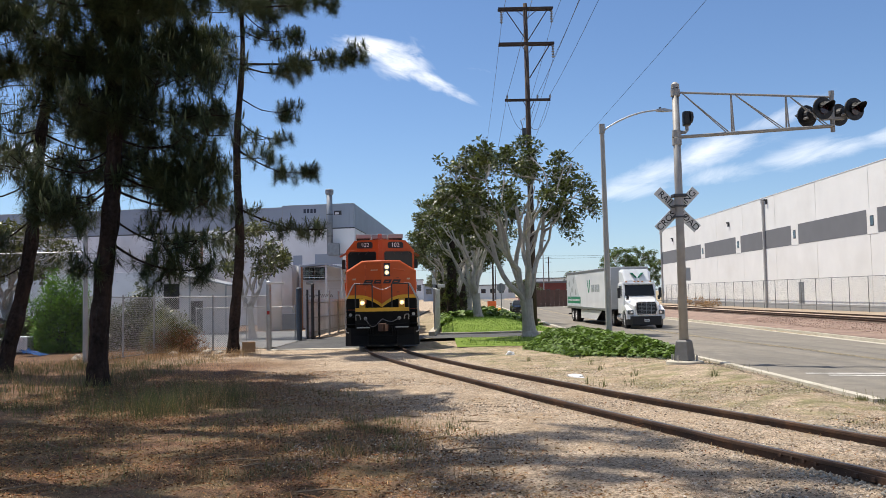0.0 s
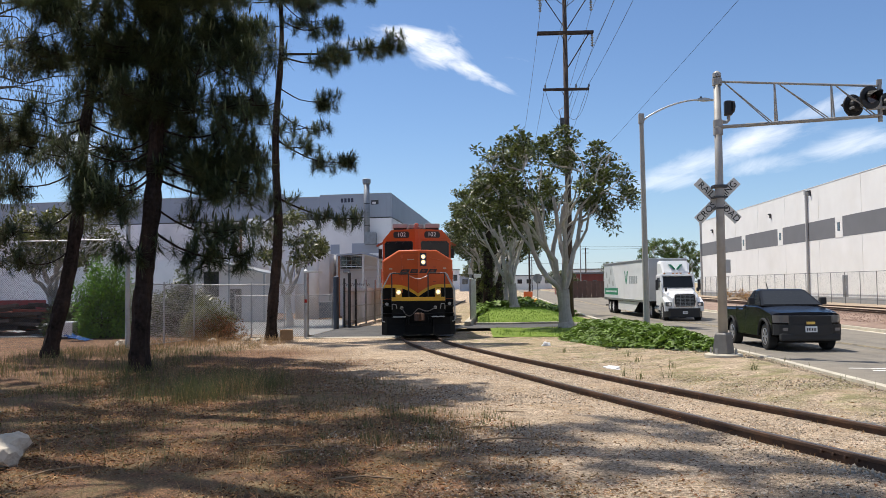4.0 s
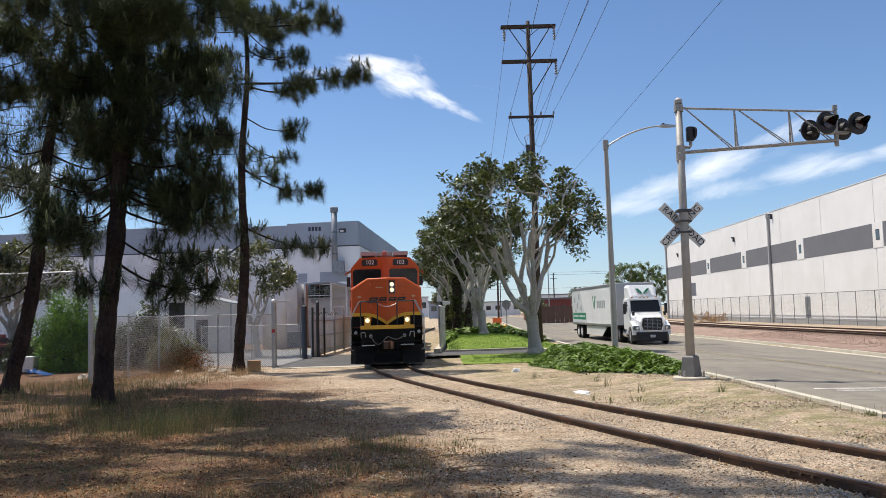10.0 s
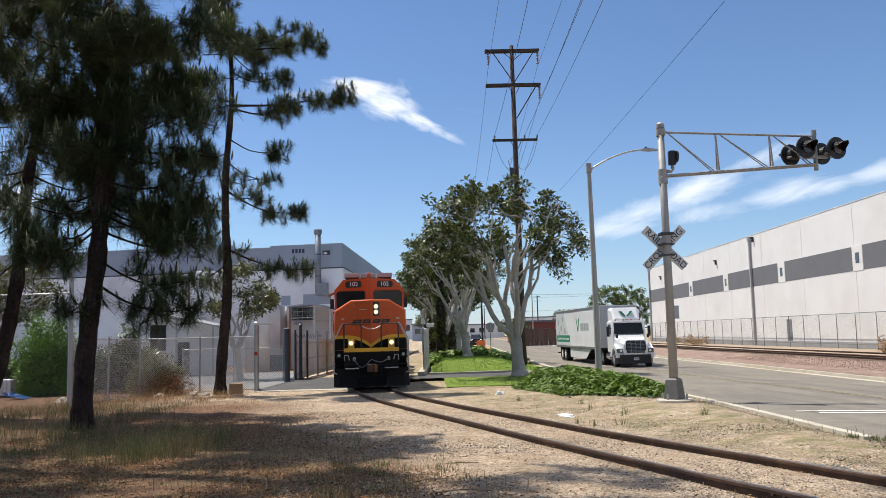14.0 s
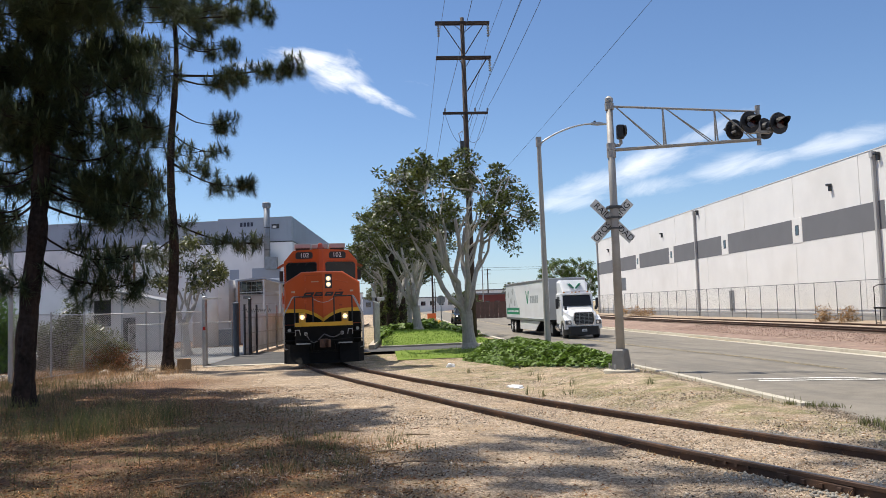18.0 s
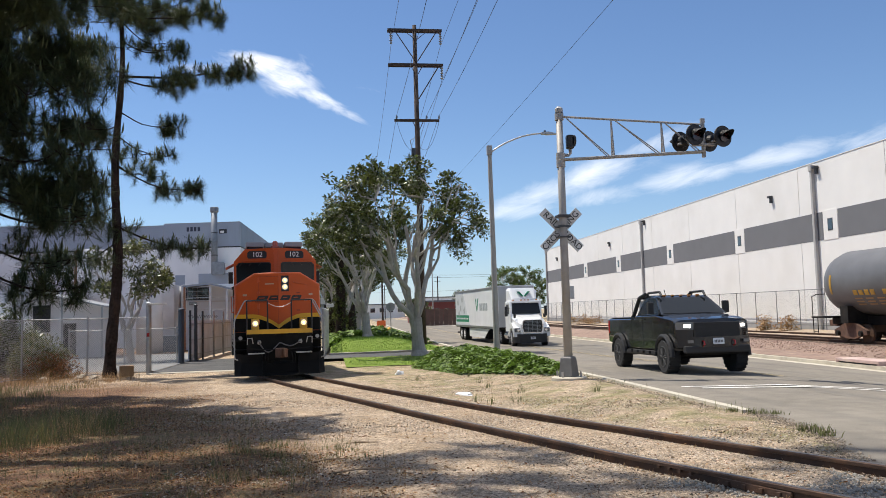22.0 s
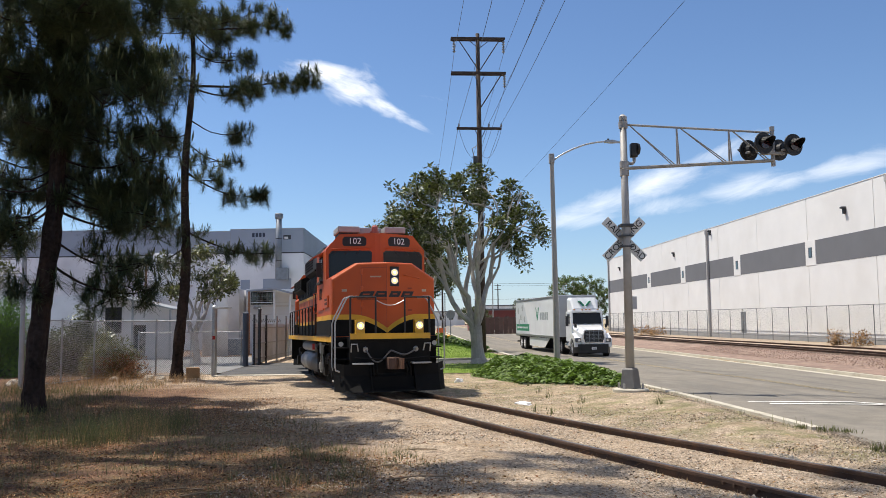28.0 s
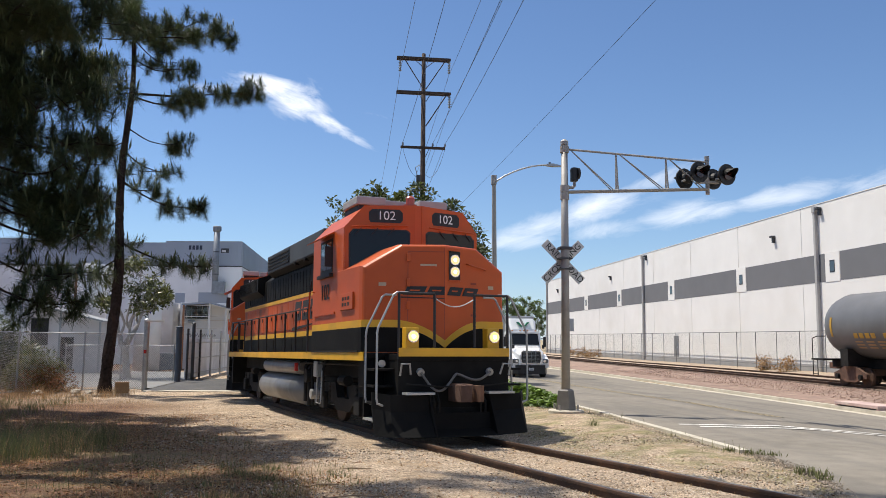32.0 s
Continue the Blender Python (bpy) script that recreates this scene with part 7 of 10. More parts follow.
def build_signal():
    x0, y0 = 6.11, 20.85
    z0 = gz(x0, y0)
    S = thing("crossing_signal", "grey cantilever railway crossing signal with crossbuck sign", "crossing signal", Matrix.Translation((x0, y0, z0)))
    part("footing", tubed([(0, 0, -0.2), (0, 0, 0.06), (0, 0, 0.08)], [0.46, 0.46, 0.43], 24), CONCRETE, S, "round concrete footing")
    b = part("base", tubed([(0, 0, 0.06), (0, 0, 0.12), (0, 0, 0.56), (0, 0, 0.60)], [0.27, 0.27, 0.21, 0.17], 4), mat("base_iron", (0.17, 0.165, 0.16), 0.6, 0.3, 0.2, 6), S, "flared cast-iron base")
    for a in range(4):
        c, s = math.cos(math.pi / 4 + a * math.pi / 2), math.sin(math.pi / 4 + a * math.pi / 2)
        part("bolt", tubed([(0.34 * c, 0.34 * s, 0.06), (0.34 * c, 0.34 * s, 0.22)], 0.03, 6), POST_GREY, b)
    part("post", tubed([(0, 0, 0.5), (0, 0, 4.1), (0.0, 0, 7.10)], [0.115, 0.10, 0.085], 20), POST_GREY, S, "tall round grey post", smooth=True)
    part("cap", tubed([(0, 0, 7.07), (0, 0, 7.17), (0, 0, 7.23)], [0.105, 0.105, 0.04], 16), POST_GREY, S)
    for z in (6.95, 5.68, 5.88, 4.15):
        part("clamp", tubed([(0, 0, z - 0.09), (0, 0, z + 0.09)], 0.118, 18), POST_GREY, S, "grey pipe clamp")
    # cantilever arm over the street
    ax, ay = 3.86, -0.35
    def A(f, z):
        return (ax * f, ay * f, z)
    def up(f):
        return 6.96 - 0.28 * f
    def lo(f):
        return 5.79 + 0.15 * f
    part("upper_chord", tubed([A(0, up(0)), A(1, up(1))], 0.03, 10), POST_GREY, S, "grey arm tube")
    for e in (-0.09, 0.09):
        part("lower_chord", tubed([(ax * 0, e, lo(0)), (ax, ay + e, lo(1))], 0.03, 10), POST_GREY, S, "grey arm tube")
    for f in (0.36, 0.71):
        for e in (-0.08, 0.08):
            part("upright", tubed([(ax * f, ay * f, up(f)), (ax * f + 0.02, ay * f + e, lo(f))], 0.024, 8), POST_GREY, S)
    for f0, f1 in ((0.04, 0.34), (0.38, 0.69), (0.73, 0.97)):
        for e in (-0.07, 0.07):
            part("diagonal", tubed([(ax * f0, ay * f0, up(f0)), (ax * f1, ay * f1 + e, lo(f1))], 0.015, 6), POST_GREY, S)
    part("end_post", tubed([A(1, lo(1) - 0.15), A(1, up(1) + 0.06)], 0.055, 12), POST_GREY, S)
    part("end_cap", tubed([A(1, up(1) + 0.04), A(1, up(1) + 0.16)], 0.065, 12), POST_GREY, S)
    HOOD = mat("signal_black", (0.014, 0.014, 0.015), 0.5, 0, 0.2, 6)
    LENSR = mat("signal_lens", (0.025, 0.006, 0.006), 0.15, 0, 0.1, 6, coat=0.5)
    for dx, face, dz in ((-0.36, -1, 0.0), (0.42, -1, -0.04), (-0.52, 1, -0.08), (0.30, 1, -0.06)):
        cx, cy, cz = ax + dx, ay + face * 0.28, 6.34 + dz
        turn = Matrix.Translation((cx, cy, cz)) @ Matrix.Rotation(radians(0 if face < 0 else 180) + radians(16), 4, "Z")
        h = part("signal_head", tubed([(0, 0.02, 0), (0, -0.02, 0)], 0.285, 28), HOOD, S, "round black signal backing disc")
        h.matrix_basis = turn
        part("lamp_case", tubed([(0, 0.22, 0), (0, 0.2, 0), (0, 0.0, 0)], [0.08, 0.15, 0.17], 16), HOOD, h)
        part("lens", tubed([(0, -0.022, 0), (0, -0.05, 0)], 0.15, 20), LENSR, h, "dark red unlit lens")
        bm = bmesh.new()
        n = 14
        for k in range(n):
            a0, a1 = radians(-20 + 220 * k / n), radians(-20 + 220 * (k + 1) / n)
            q = []
            for a, L_ in ((a0, 0.34), (a1, 0.34)):
                dep = 0.08 + 0.28 * max(0.0, math.sin(a))
                q.append((Vector((0.165 * math.cos(a), -0.02, 0.165 * math.sin(a))), Vector((0.165 * math.cos(a), -0.02 - dep, 0.165 * math.sin(a) - 0.05))))
            vs = [bm.verts.new(p) for p in (q[0][0], q[1][0], q[1][1], q[0][1])]
            bm.faces.new(vs)
        bmesh.ops.solidify(bm, geom=bm.faces[:], thickness=0.006)
        part("hood", bm, HOOD, h, "black lamp hood")
        part("bracket", tubed([(0, 0.15, -0.05), (-dx * 0.5, 0.2, -0.12)], 0.03, 6), POST_GREY, h)
    part("junction_box", boxed(ax - 0.3, ax + 0.3, ay - 0.08, ay + 0.08, 6.10, 6.16), POST_GREY, S)
    # bell on its bracket
    bl = part("bell_case", boxed(0.17, 0.36, -0.11, 0.10, 6.08, 6.46, 0.05), HOOD, S, "dark warning bell in its case")
    part("gong", tubed([(0.34, -0.02, 6.3), (0.40, -0.02, 6.3), (0.43, -0.02, 6.3)], [0.16, 0.15, 0.06], 16), HOOD, bl)
    part("bell_bracket", tubed([(0.1, 0, 5.92), (0.22, 0, 5.92), (0.27, 0, 5.98), (0.27, 0, 6.1)], 0.045, 8), POST_GREY, bl)
    # crossbuck, behind the post, facing the street
    part("sign_bracket", boxed(-0.17, 0.17, -0.15, 0.17, 4.24, 4.32, 0.02), METAL_D, S)
    for text, ang in (("RAILROAD", -45), ("CROSSING", 45)):
        m = Matrix.Translation((0, 0.19 if ang < 0 else 0.215, 3.94)) @ Matrix.Rotation(radians(ang), 4, "Y").inverted()
        bl_ = part("crossbuck_blade", boxed(-0.72, 0.72, -0.008, 0.008, -0.125, 0.125, 0.006), SIGN_W, S, "white crossbuck blade")
        bl_.matrix_basis = m
        lettering("blade_letters", text[:4], 0.235, LETTER_K, bl_, Matrix.Translation((-0.40, -0.012, 0)) @ Euler((radians(90), 0, 0)).to_matrix().to_4x4(), 0.003, "black block letters")
        lettering("blade_letters", text[4:], 0.235, LETTER_K, bl_, Matrix.Translation((0.40, -0.012, 0)) @ Euler((radians(90), 0, 0)).to_matrix().to_4x4(), 0.003, "black block letters")
    part("sign_clamp", boxed(-0.17, 0.17, -0.13, 0.19, 3.99, 4.03), METAL_D, S)
    part("sign_clamp", boxed(-0.15, 0.17, -0.13, 0.19, 3.71, 3.75), METAL_D, S)
    # small sign seen from its back
    p = part("back_sign", boxed(0.11, 0.28, 0.16, 0.18, 2.10, 2.44, 0.01), mat("sign_back_pale", (0.50, 0.51, 0.53), 0.6, 0.2, 0.1, 6), S, "small grey sign seen from behind")


def build_street_lamp():
    x0, y0 = 6.72, 33.2
    z0 = gz(x0, y0)
    S = thing("street_lamp", "concrete street lamp post with a curved metal arm", "street lamp", Matrix.Translation((x0, y0, z0)))
    part("post", tubed([(0, 0, -0.2), (-0.02, 0, 4.5), (-0.05, 0, 8.85)], [0.14, 0.11, 0.085], 10), mat("lamp_concrete", (0.36, 0.345, 0.32), 0.8, 0, 0.12, 6, 0.2, 60), S, "tapered concrete post")
    part("collar", boxed(-0.16, 0.05, -0.1, 0.1, 8.55, 8.95, 0.02), POST_GREY, S)
    pts = [(-0.03 + 2.35 * f, 0, 8.62 + 0.86 * math.sin(f * math.pi / 2) ** 0.8 if f else 8.62) for f in [k / 14 for k in range(15)]]
    part("arm", tubed(pts, 0.036, 8), mat("lamp_arm", (0.50, 0.51, 0.52), 0.4, 0.7, 0.1, 6), S, "curved bright metal arm", smooth=True)
    hd = part("lamp_head", loft(bmesh.new(), [[(2.2, -0.09, 9.44), (2.2, 0.09, 9.44), (2.2, 0.09, 9.52), (2.2, -0.09, 9.52)], [(2.5, -0.13, 9.42), (2.5, 0.13, 9.42), (2.5, 0.11, 9.54), (2.5, -0.11, 9.54)], [(2.86, -0.07, 9.43), (2.86, 0.07, 9.43), (2.86, 0.05, 9.48), (2.86, -0.05, 9.48)]]), mat("lamp_head_grey", (0.42, 0.43, 0.44), 0.5, 0.3, 0.1, 6), S, "flat grey lamp head")
    part("photocell", tubed([(2.36, 0, 9.52), (2.36, 0, 9.6)], 0.05, 10), METAL_D, hd)


def wire_between(parent, a, b, sag, r=0.013, n=18, name="wire"):
    a, b = Vector(a), Vector(b)
    pts = [a.lerp(b, k / n) - Vector((0, 0, sag * 4 * (k / n) * (1 - k / n))) for k in range(n + 1)]
    return part(name, tubed(pts, r, 4), WIRE, parent, "thin black power line")


def build_power_pole():
    x0, y0 = 6.26, 56.4
    z0 = gz(x0, y0)
    P = thing("power_pole", "tall dark wooden power pole with three cross-arms", "utility pole", Matrix.Translation((x0, y0, z0)))
    H = 22.75
    part("pole", tubed([(0, 0, -0.5), (-0.03, 0, 10), (-0.08, 0, H)], [0.24, 0.20, 0.14], 12), POLE_WOOD, P, "dark wooden pole", smooth=True)
    for z, a, b in ((22.35, -1.94, 1.92), (19.85, -1.94, 1.95), (15.85, -1.6, 1.57)):
        for e in ((-0.16, 0.16) if z > 16 else (-0.16,)):
            part("cross_arm", boxed(a - 0.06, b - 0.06, e - 0.06, e + 0.06, z - 0.09, z + 0.09, 0.01), POLE_WOOD, P, "wooden cross-arm")
    for z, L_ in ((22.3, 1.5), (19.8, 0.8), (15.8, 0.7)):
        for s in (-1, 1):
            if z > 22:
                part("brace", tubed([(s * 1.5, -0.16, z), (s * 0.08, -0.16, z - 2.2)], 0.035, 6), POLE_WOOD, P, "wooden brace")
            part("strap_brace", tubed([(s * L_ * 0.55, -0.16, z), (s * 0.1, -0.16, z - 0.6)], 0.025, 6), POLE_WOOD, P)
    part("brace", tubed([(1.6, -0.16, 19.8), (0.1, -0.16, 17.4)], 0.04, 6), POLE_WOOD, P, "wooden brace")
    def insul(x, z, n=5):
        i_ = part("insulator", tubed([(x, -0.16, z - 0.09 * k) for k in range(2 * n + 1)], [0.03 if k % 2 == 0 else 0.12 for k in range(2 * n + 1)], 10), PORCELAIN, P, "grey disc insulator string")
        return i_
    ends = []
    for x, z in ((-1.78, 22.2), (1.74, 22.2), (1.78, 19.7)):
        insul(x, z)
        ends.append((x, z - 0.95))
    for x in (-1.5, 0.62, 1.5):
        part("pin_insulator", tubed([(x, -0.16, 15.95), (x, -0.16, 16.05), (x, -0.16, 16.2)], [0.03, 0.08, 0.06], 8), PORCELAIN, P)
        ends.append((x, 16.2))
    for x, z in ends:
        wire_between(P, (x, -0.16, z), (x - ST * 56.0, -58.0, z + 0.6), 1.0)
        wire_between(P, (x, -0.16, z), (x + ST * 60.0, 60.0, z - 0.6), 1.0)
    wire_between(P, (-1.5, -0.16, 15.8), (-0.1, 0.0, 14.0), 0.9, 0.012)
    wire_between(P, (1.5, -0.16, 15.8), (0.1, 0.0, 14.0), 0.9, 0.012)
    sw = part("switch_gear", boxed(-0.5, -0.2, -0.15, 0.15, 13.4, 13.9, 0.03), METAL_D, P, "small pole-top switch")
    part("switch_arm", tubed([(-0.45, -0.1, 13.9), (-0.6, -0.2, 14.4), (-0.3, -0.1, 14.6)], 0.03, 6), POST_GREY, sw)
    c = thing("overhead_cable", "single dark overhead cable along the street", "cable")
    wire_between(c, (9.6 + ST * 240, 240, 12.6), (9.6, 62, 11.9), 0.5, 0.010)
    wire_between(c, (9.6, 62, 11.9), (9.2, -30, 12.6), 0.3, 0.010)
    # far poles down the street
    Q = thing("far_power_pole", "distant thin power pole", "utility pole", Matrix.Translation((17.5, 165, -0.8)))
    part("pole", tubed([(0, 0, -0.3), (0, 0, 12.5)], [0.2, 0.14], 8), POLE_WOOD, Q)
    for z in (12.2, 11.0):
        part("cross_arm", boxed(-0.9, 0.9, -0.06, 0.06, z - 0.06, z + 0.06), POLE_WOOD, Q)
    for i, (x, y, s) in enumerate(((9.3, 150, 1), (13.0, 210, 0.9), (30, 230, 1), (2.0, 150, 1.4), (19.5, 300, 1.2))):
        copy_thing(Q, Matrix.Translation((x, y, -0.8)))
    F = thing("yard_light_mast", "thin distant mast with a flood lamp", "light mast", Matrix.Translation((18.6, 150, -0.8)))
    part("mast", tubed([(0, 0, -0.2), (0, 0, 12)], [0.12, 0.07], 8), POST_GREY, F)
    part("lamp", boxed(-0.3, 0.6, -0.2, 0.2, 11.9, 12.2, 0.03), POST_GREY, F)
    for k, (za, zb) in enumerate(((9.5, 8.6), (10.2, 9.4), (7.5, 7.4))):
        wire_between(c, (-6, 140 + k * 25, za), (40, 150 + k * 30, zb), 0.8, 0.02)


def build_small_street_things():
    S = thing("road_sign", "round grey road sign seen from behind", "road sign", Matrix.Translation((6.6, 92, gz(6.6, 92))))
    part("post", tubed([(0, 0, -0.2), (0, 0, 3.6)], 0.05, 8), POST_GREY, S)
    part("plate", tubed([(0, 0.06, 3.15), (0, 0.08, 3.15)], 0.50, 24), mat("sign_back", (0.30, 0.30, 0.31), 0.6, 0.2, 0.1, 6), S, "round grey plate")
    H = thing("fire_hydrant", "small yellow fire hydrant in the ivy", "hydrant", Matrix.Translation((5.95, 86, gz(5.95, 86) + 0.05)))
    HY = mat("hydrant_yellow", (0.70, 0.36, 0.03), 0.5, 0, 0.1, 4)
    part("barrel", tubed([(0, 0, 0), (0, 0, 0.1), (0, 0, 0.11), (0, 0, 0.75), (0, 0, 0.8), (0, 0, 0.95)], [0.22, 0.22, 0.15, 0.15, 0.2, 0.06], 14), HY, H)
    for s in (-1, 1):
        part("nozzle", tubed([(0, 0, 0.6), (s * 0.28, 0, 0.6)], 0.08, 10), HY, H)
    B = thing("traffic_barrier", "orange traffic barrier across the far lane", "barrier", Matrix.Translation((8.4, 140, gz(8.4, 140))))
    OB = mat("barrier_orange", (0.75, 0.16, 0.04), 0.6, 0, 0.1, 3)
    part("panel", boxed(-0.75, 0.75, -0.05, 0.05, 0.3, 1.2, 0.02), OB, B)
    for s in (-1, 1):
        part("leg", boxed(s * 0.6 - 0.05, s * 0.6 + 0.05, -0.35, 0.35, 0, 0.35), OB, B)
    W = thing("parking_meter", "small pale post-mounted box by the kerb", "meter", Matrix.Translation((sx(18.3, 88), 88, gz(sx(18.3, 88), 88) + 0.16)))
    part("post", tubed([(0, 0, -0.1), (0, 0, 1.1)], 0.05, 8), POST_GREY, W)
    part("box", boxed(-0.18, 0.18, -0.12, 0.12, 1.05, 1.5, 0.05), SIGN_W, W)
    # lane-change arrow panel and drain near the crossing
    G = thing("rubber_crossing_panel", "dark red-brown crossing panel at the kerb", "crossing panel", Matrix.Translation((sx(17.9, 19.6), 19.6, gz(sx(17.9, 19.6), 19.6) + 0.05)))
    part("panel", boxed(-0.5, 1.2, -2.4, 0.9, 0.0, 0.16, 0.02), mat("panel_brown", (0.14, 0.06, 0.055), 0.8, 0, 0.25, 4), G)
    for k in range(4):
        part("slot", boxed(-0.52, -0.49, -2.1 + k * 0.75, -1.6 + k * 0.75, 0.03, 0.13), LETTER_K, G)


# ---------------------------------------------------------------- fences and gates
def fence_run(name, label, pts, top, post_r=0.04, rails=(1.0,), mesh=True, cat="fence", step=None, wire=("chain_link",)):
    """chain-link fence along plan points; top: height over the ground"""
    F = thing(name, label, cat)
    for a, b in zip(pts, pts[1:]):
        za, zb = gz(*a), gz(*b)
        L_ = math.hypot(b[0] - a[0], b[1] - a[1])
        n = max(1, round(L_ / (step or 2.6)))
        for k in range(n + (1 if (a, b) == (pts[-2], pts[-1]) else 0)):
            f = k / n
            x, y, z = a[0] + (b[0] - a[0]) * f, a[1] + (b[1] - a[1]) * f, za + (zb - za) * f
            p = part("post", tubed([(x, y, z - 0.2), (x, y, z + top + 0.05)], post_r, 8), METAL, F, "galvanised post")
            part("post_cap", tubed([(x, y, z + top + 0.05), (x, y, z + top + 0.1)], [post_r * 1.3, post_r * 0.6], 8), METAL, p)
        for r in rails:
            part("rail_bar", tubed([(*a, za + top * r), (*b, zb + top * r)], 0.022, 6), METAL, F)
        if mesh:
            part("mesh", mesh_between(a, b, za + 0.04, za + top, zb + 0.04, zb + top), chain_mat(*wire), F, "diamond wire mesh")
    return F


def build_fences():
    fence_run("chain_link_fence", "galvanised chain-link fence along the dirt yard", [(-8.05, 37.7), (-10.3, 36.7), (-12.55, 35.6), (-13.05, 30.0)], 2.45, rails=(1.0, 0.03))
    fence_run("tall_chain_link_fence", "tall chain-link fence with a top rail behind the pines", [(-13.05, 30.0), (-19.0, 30.6), (-34.0, 31.5)], 4.1, 0.05, rails=(1.0,), step=6.0, wire=("chain_link_tall", 0.10, 0.10))
    P = thing("tall_fence_post", "tall galvanised corner post of the fence", "post", Matrix.Translation((-13.05, 29.9, gz(-13.05, 30))))
    part("post", tubed([(0, 0, -0.2), (0, 0, 4.85)], 0.085, 10), METAL, P)
    part("cap", tubed([(0, 0, 4.85), (0, 0, 4.93)], [0.11, 0.05], 10), METAL, P)
    for z in (4.6, 4.75):
        wire_between(P, (0, 0, z), (-20, 1.5, z), 0.1, 0.01, 4)
    def post(name, x, y, h, r, label, paint=METAL):
        T = thing(name, label, "gate post", Matrix.Translation((x, y, gz(x, y))))
        part("post", tubed([(0, 0, -0.2), (0, 0, h)], r, 12), paint, T)
        part("cap", tubed([(0, 0, h), (0, 0, h + 0.05), (0, 0, h + 0.1)], [r * 1.15, r * 1.15, r * 0.4], 12), paint, T)
        return T
    g = post("gate_post", -8.02, 37.75, 3.04, 0.12, "thick weathered gate post with a flood lamp")
    part("flood_lamp", boxed(-0.1, 0.75, -0.15, 0.1, 2.98, 3.06, 0.02), SIGN_W, g, "flat white lamp")
    part("notice", boxed(-0.06, 0.06, -0.14, -0.125, 1.6, 1.76), RED_L, g, "small red notice")
    post("gate_post", -7.95, 45.3, 2.85, 0.16, "dark blue-grey gate post beside the driveway", mat("gate_blue", (0.06, 0.075, 0.10), 0.5, 0.2, 0.15, 5))
    post("gate_post", -7.47, 47.0, 3.1, 0.09, "thin dark gate post", METAL_D)
    # folded gate leaf of corrugated sheets along the spur
    G = thing("sheet_metal_gate", "slatted grey metal fence along the spur", "fence")
    SH = mat("weathered_sheet", (0.62, 0.64, 0.68), 0.7, 0.0, 0.15, 2, 0.1, 30, (0.32, 0.30, 0.28), 0.3, random_amt=0.18)
    a, b = Vector((-7.85, 46.9)), Vector((-7.15, 60.0))
    n = 46
    d = (b - a).normalized()
    for k in range(n):
        p, q = a.lerp(b, k / n), a.lerp(b, (k + 0.86) / n)
        z = gz(p.x, p.y)
        s = Vector((-d.y, d.x)) * 0.02
        bm = bmesh.new()
        loft(bm, [[(p.x - s.x, p.y - s.y, zz), (q.x - s.x, q.y - s.y, zz), (q.x + s.x, q.y + s.y, zz), (p.x + s.x, p.y + s.y, zz)] for zz in (z + 0.1, z + 2.3)])
        part("slat", bm, SH, G)
    for f in (0, 0.25, 0.5, 0.75, 1.0):
        p = a.lerp(b, f)
        part("post", tubed([(p.x + 0.1, p.y, gz(p.x, p.y) - 0.2), (p.x + 0.1, p.y, gz(p.x, p.y) + 2.85)], 0.06, 8), METAL_D if f < 0.3 else METAL, G, "gate frame post")
    for zz in (0.35, 1.2, 2.1):
        part("rail_bar", tubed([(a.x + 0.06, a.y, gz(a.x, a.y) + zz), (b.x + 0.06, b.y, gz(b.x, b.y) + zz)], 0.03, 6), METAL, G)
    bw = [(a.x, a.y + k * 0.3, gz(a.x, a.y) + 2.5 + 0.12 * math.sin(k * 2.1)) for k in range(40)]
    part("barbed_wire", tubed(bw, 0.012, 4), METAL_D, G, "coiled barbed wire")
    # right-hand leaf, nearly edge on
    fence_run("swing_gate", "galvanised mesh gate leaf standing open beside the spur", [(-0.5, 50.4), (-0.25, 57.5)], 2.75, 0.06, rails=(1.0, 0.6, 0.05), step=1.8, cat="gate")
    C = thing("security_camera", "white security camera on the open gate", "camera", Matrix.Translation((-0.2, 50.8, gz(-0.2, 50.8) + 2.75)))
    part("housing", boxed(-0.1, 0.35, -0.15, 0.25, 0.12, 0.34, 0.04), WHITE, C)
    part("arm", tubed([(0, 0, -0.05), (0.1, 0, 0.15)], 0.03, 6), WHITE, C)
    K = thing("walkway_kerb", "long concrete slab beside the spur with sleepers", "kerb", Matrix.Translation((0, 0, 0)))
    bm = bmesh.new()
    loft(bm, [[(x, y, gz(x, y) - 0.1), (x + 0.35, y, gz(x, y) - 0.1), (x + 0.35, y, gz(x, y) + 0.28), (x, y, gz(x, y) + 0.28)] for x, y in ((-0.85, 47.5), (-0.6, 58), (-0.2, 75))])
    part("slab", bm, CONCRETE, K)
    # open wire towards the factory
    fence_run("yard_fence", "low chain-link fence before the annex", [(-13.4, 44.5), (-8.3, 46.0)], 1.9, 0.035, rails=(1.0,))
    F = thing("flag_pole", "thin pole with a small blue and red pennant", "flag", Matrix.Translation((-11.0, 52.0, gz(-11, 52))))
    part("pole", tubed([(0, 0, -0.1), (0, 0, 4.9)], 0.03, 8), METAL, F)
    part("cloth", prismed([(0, 4.7), (0.42, 4.45), (0.1, 3.75), (-0.02, 4.1)], "y", -0.008, 0.008), mat("pennant_blue", (0.05, 0.06, 0.22), 0.8, 0, 0.2, 5), F, "hanging blue cloth")
    part("cloth_edge", prismed([(-0.02, 4.2), (0.12, 3.75), (-0.04, 4.08)], "y", -0.012, 0.012), RED_L, F, "red edge")


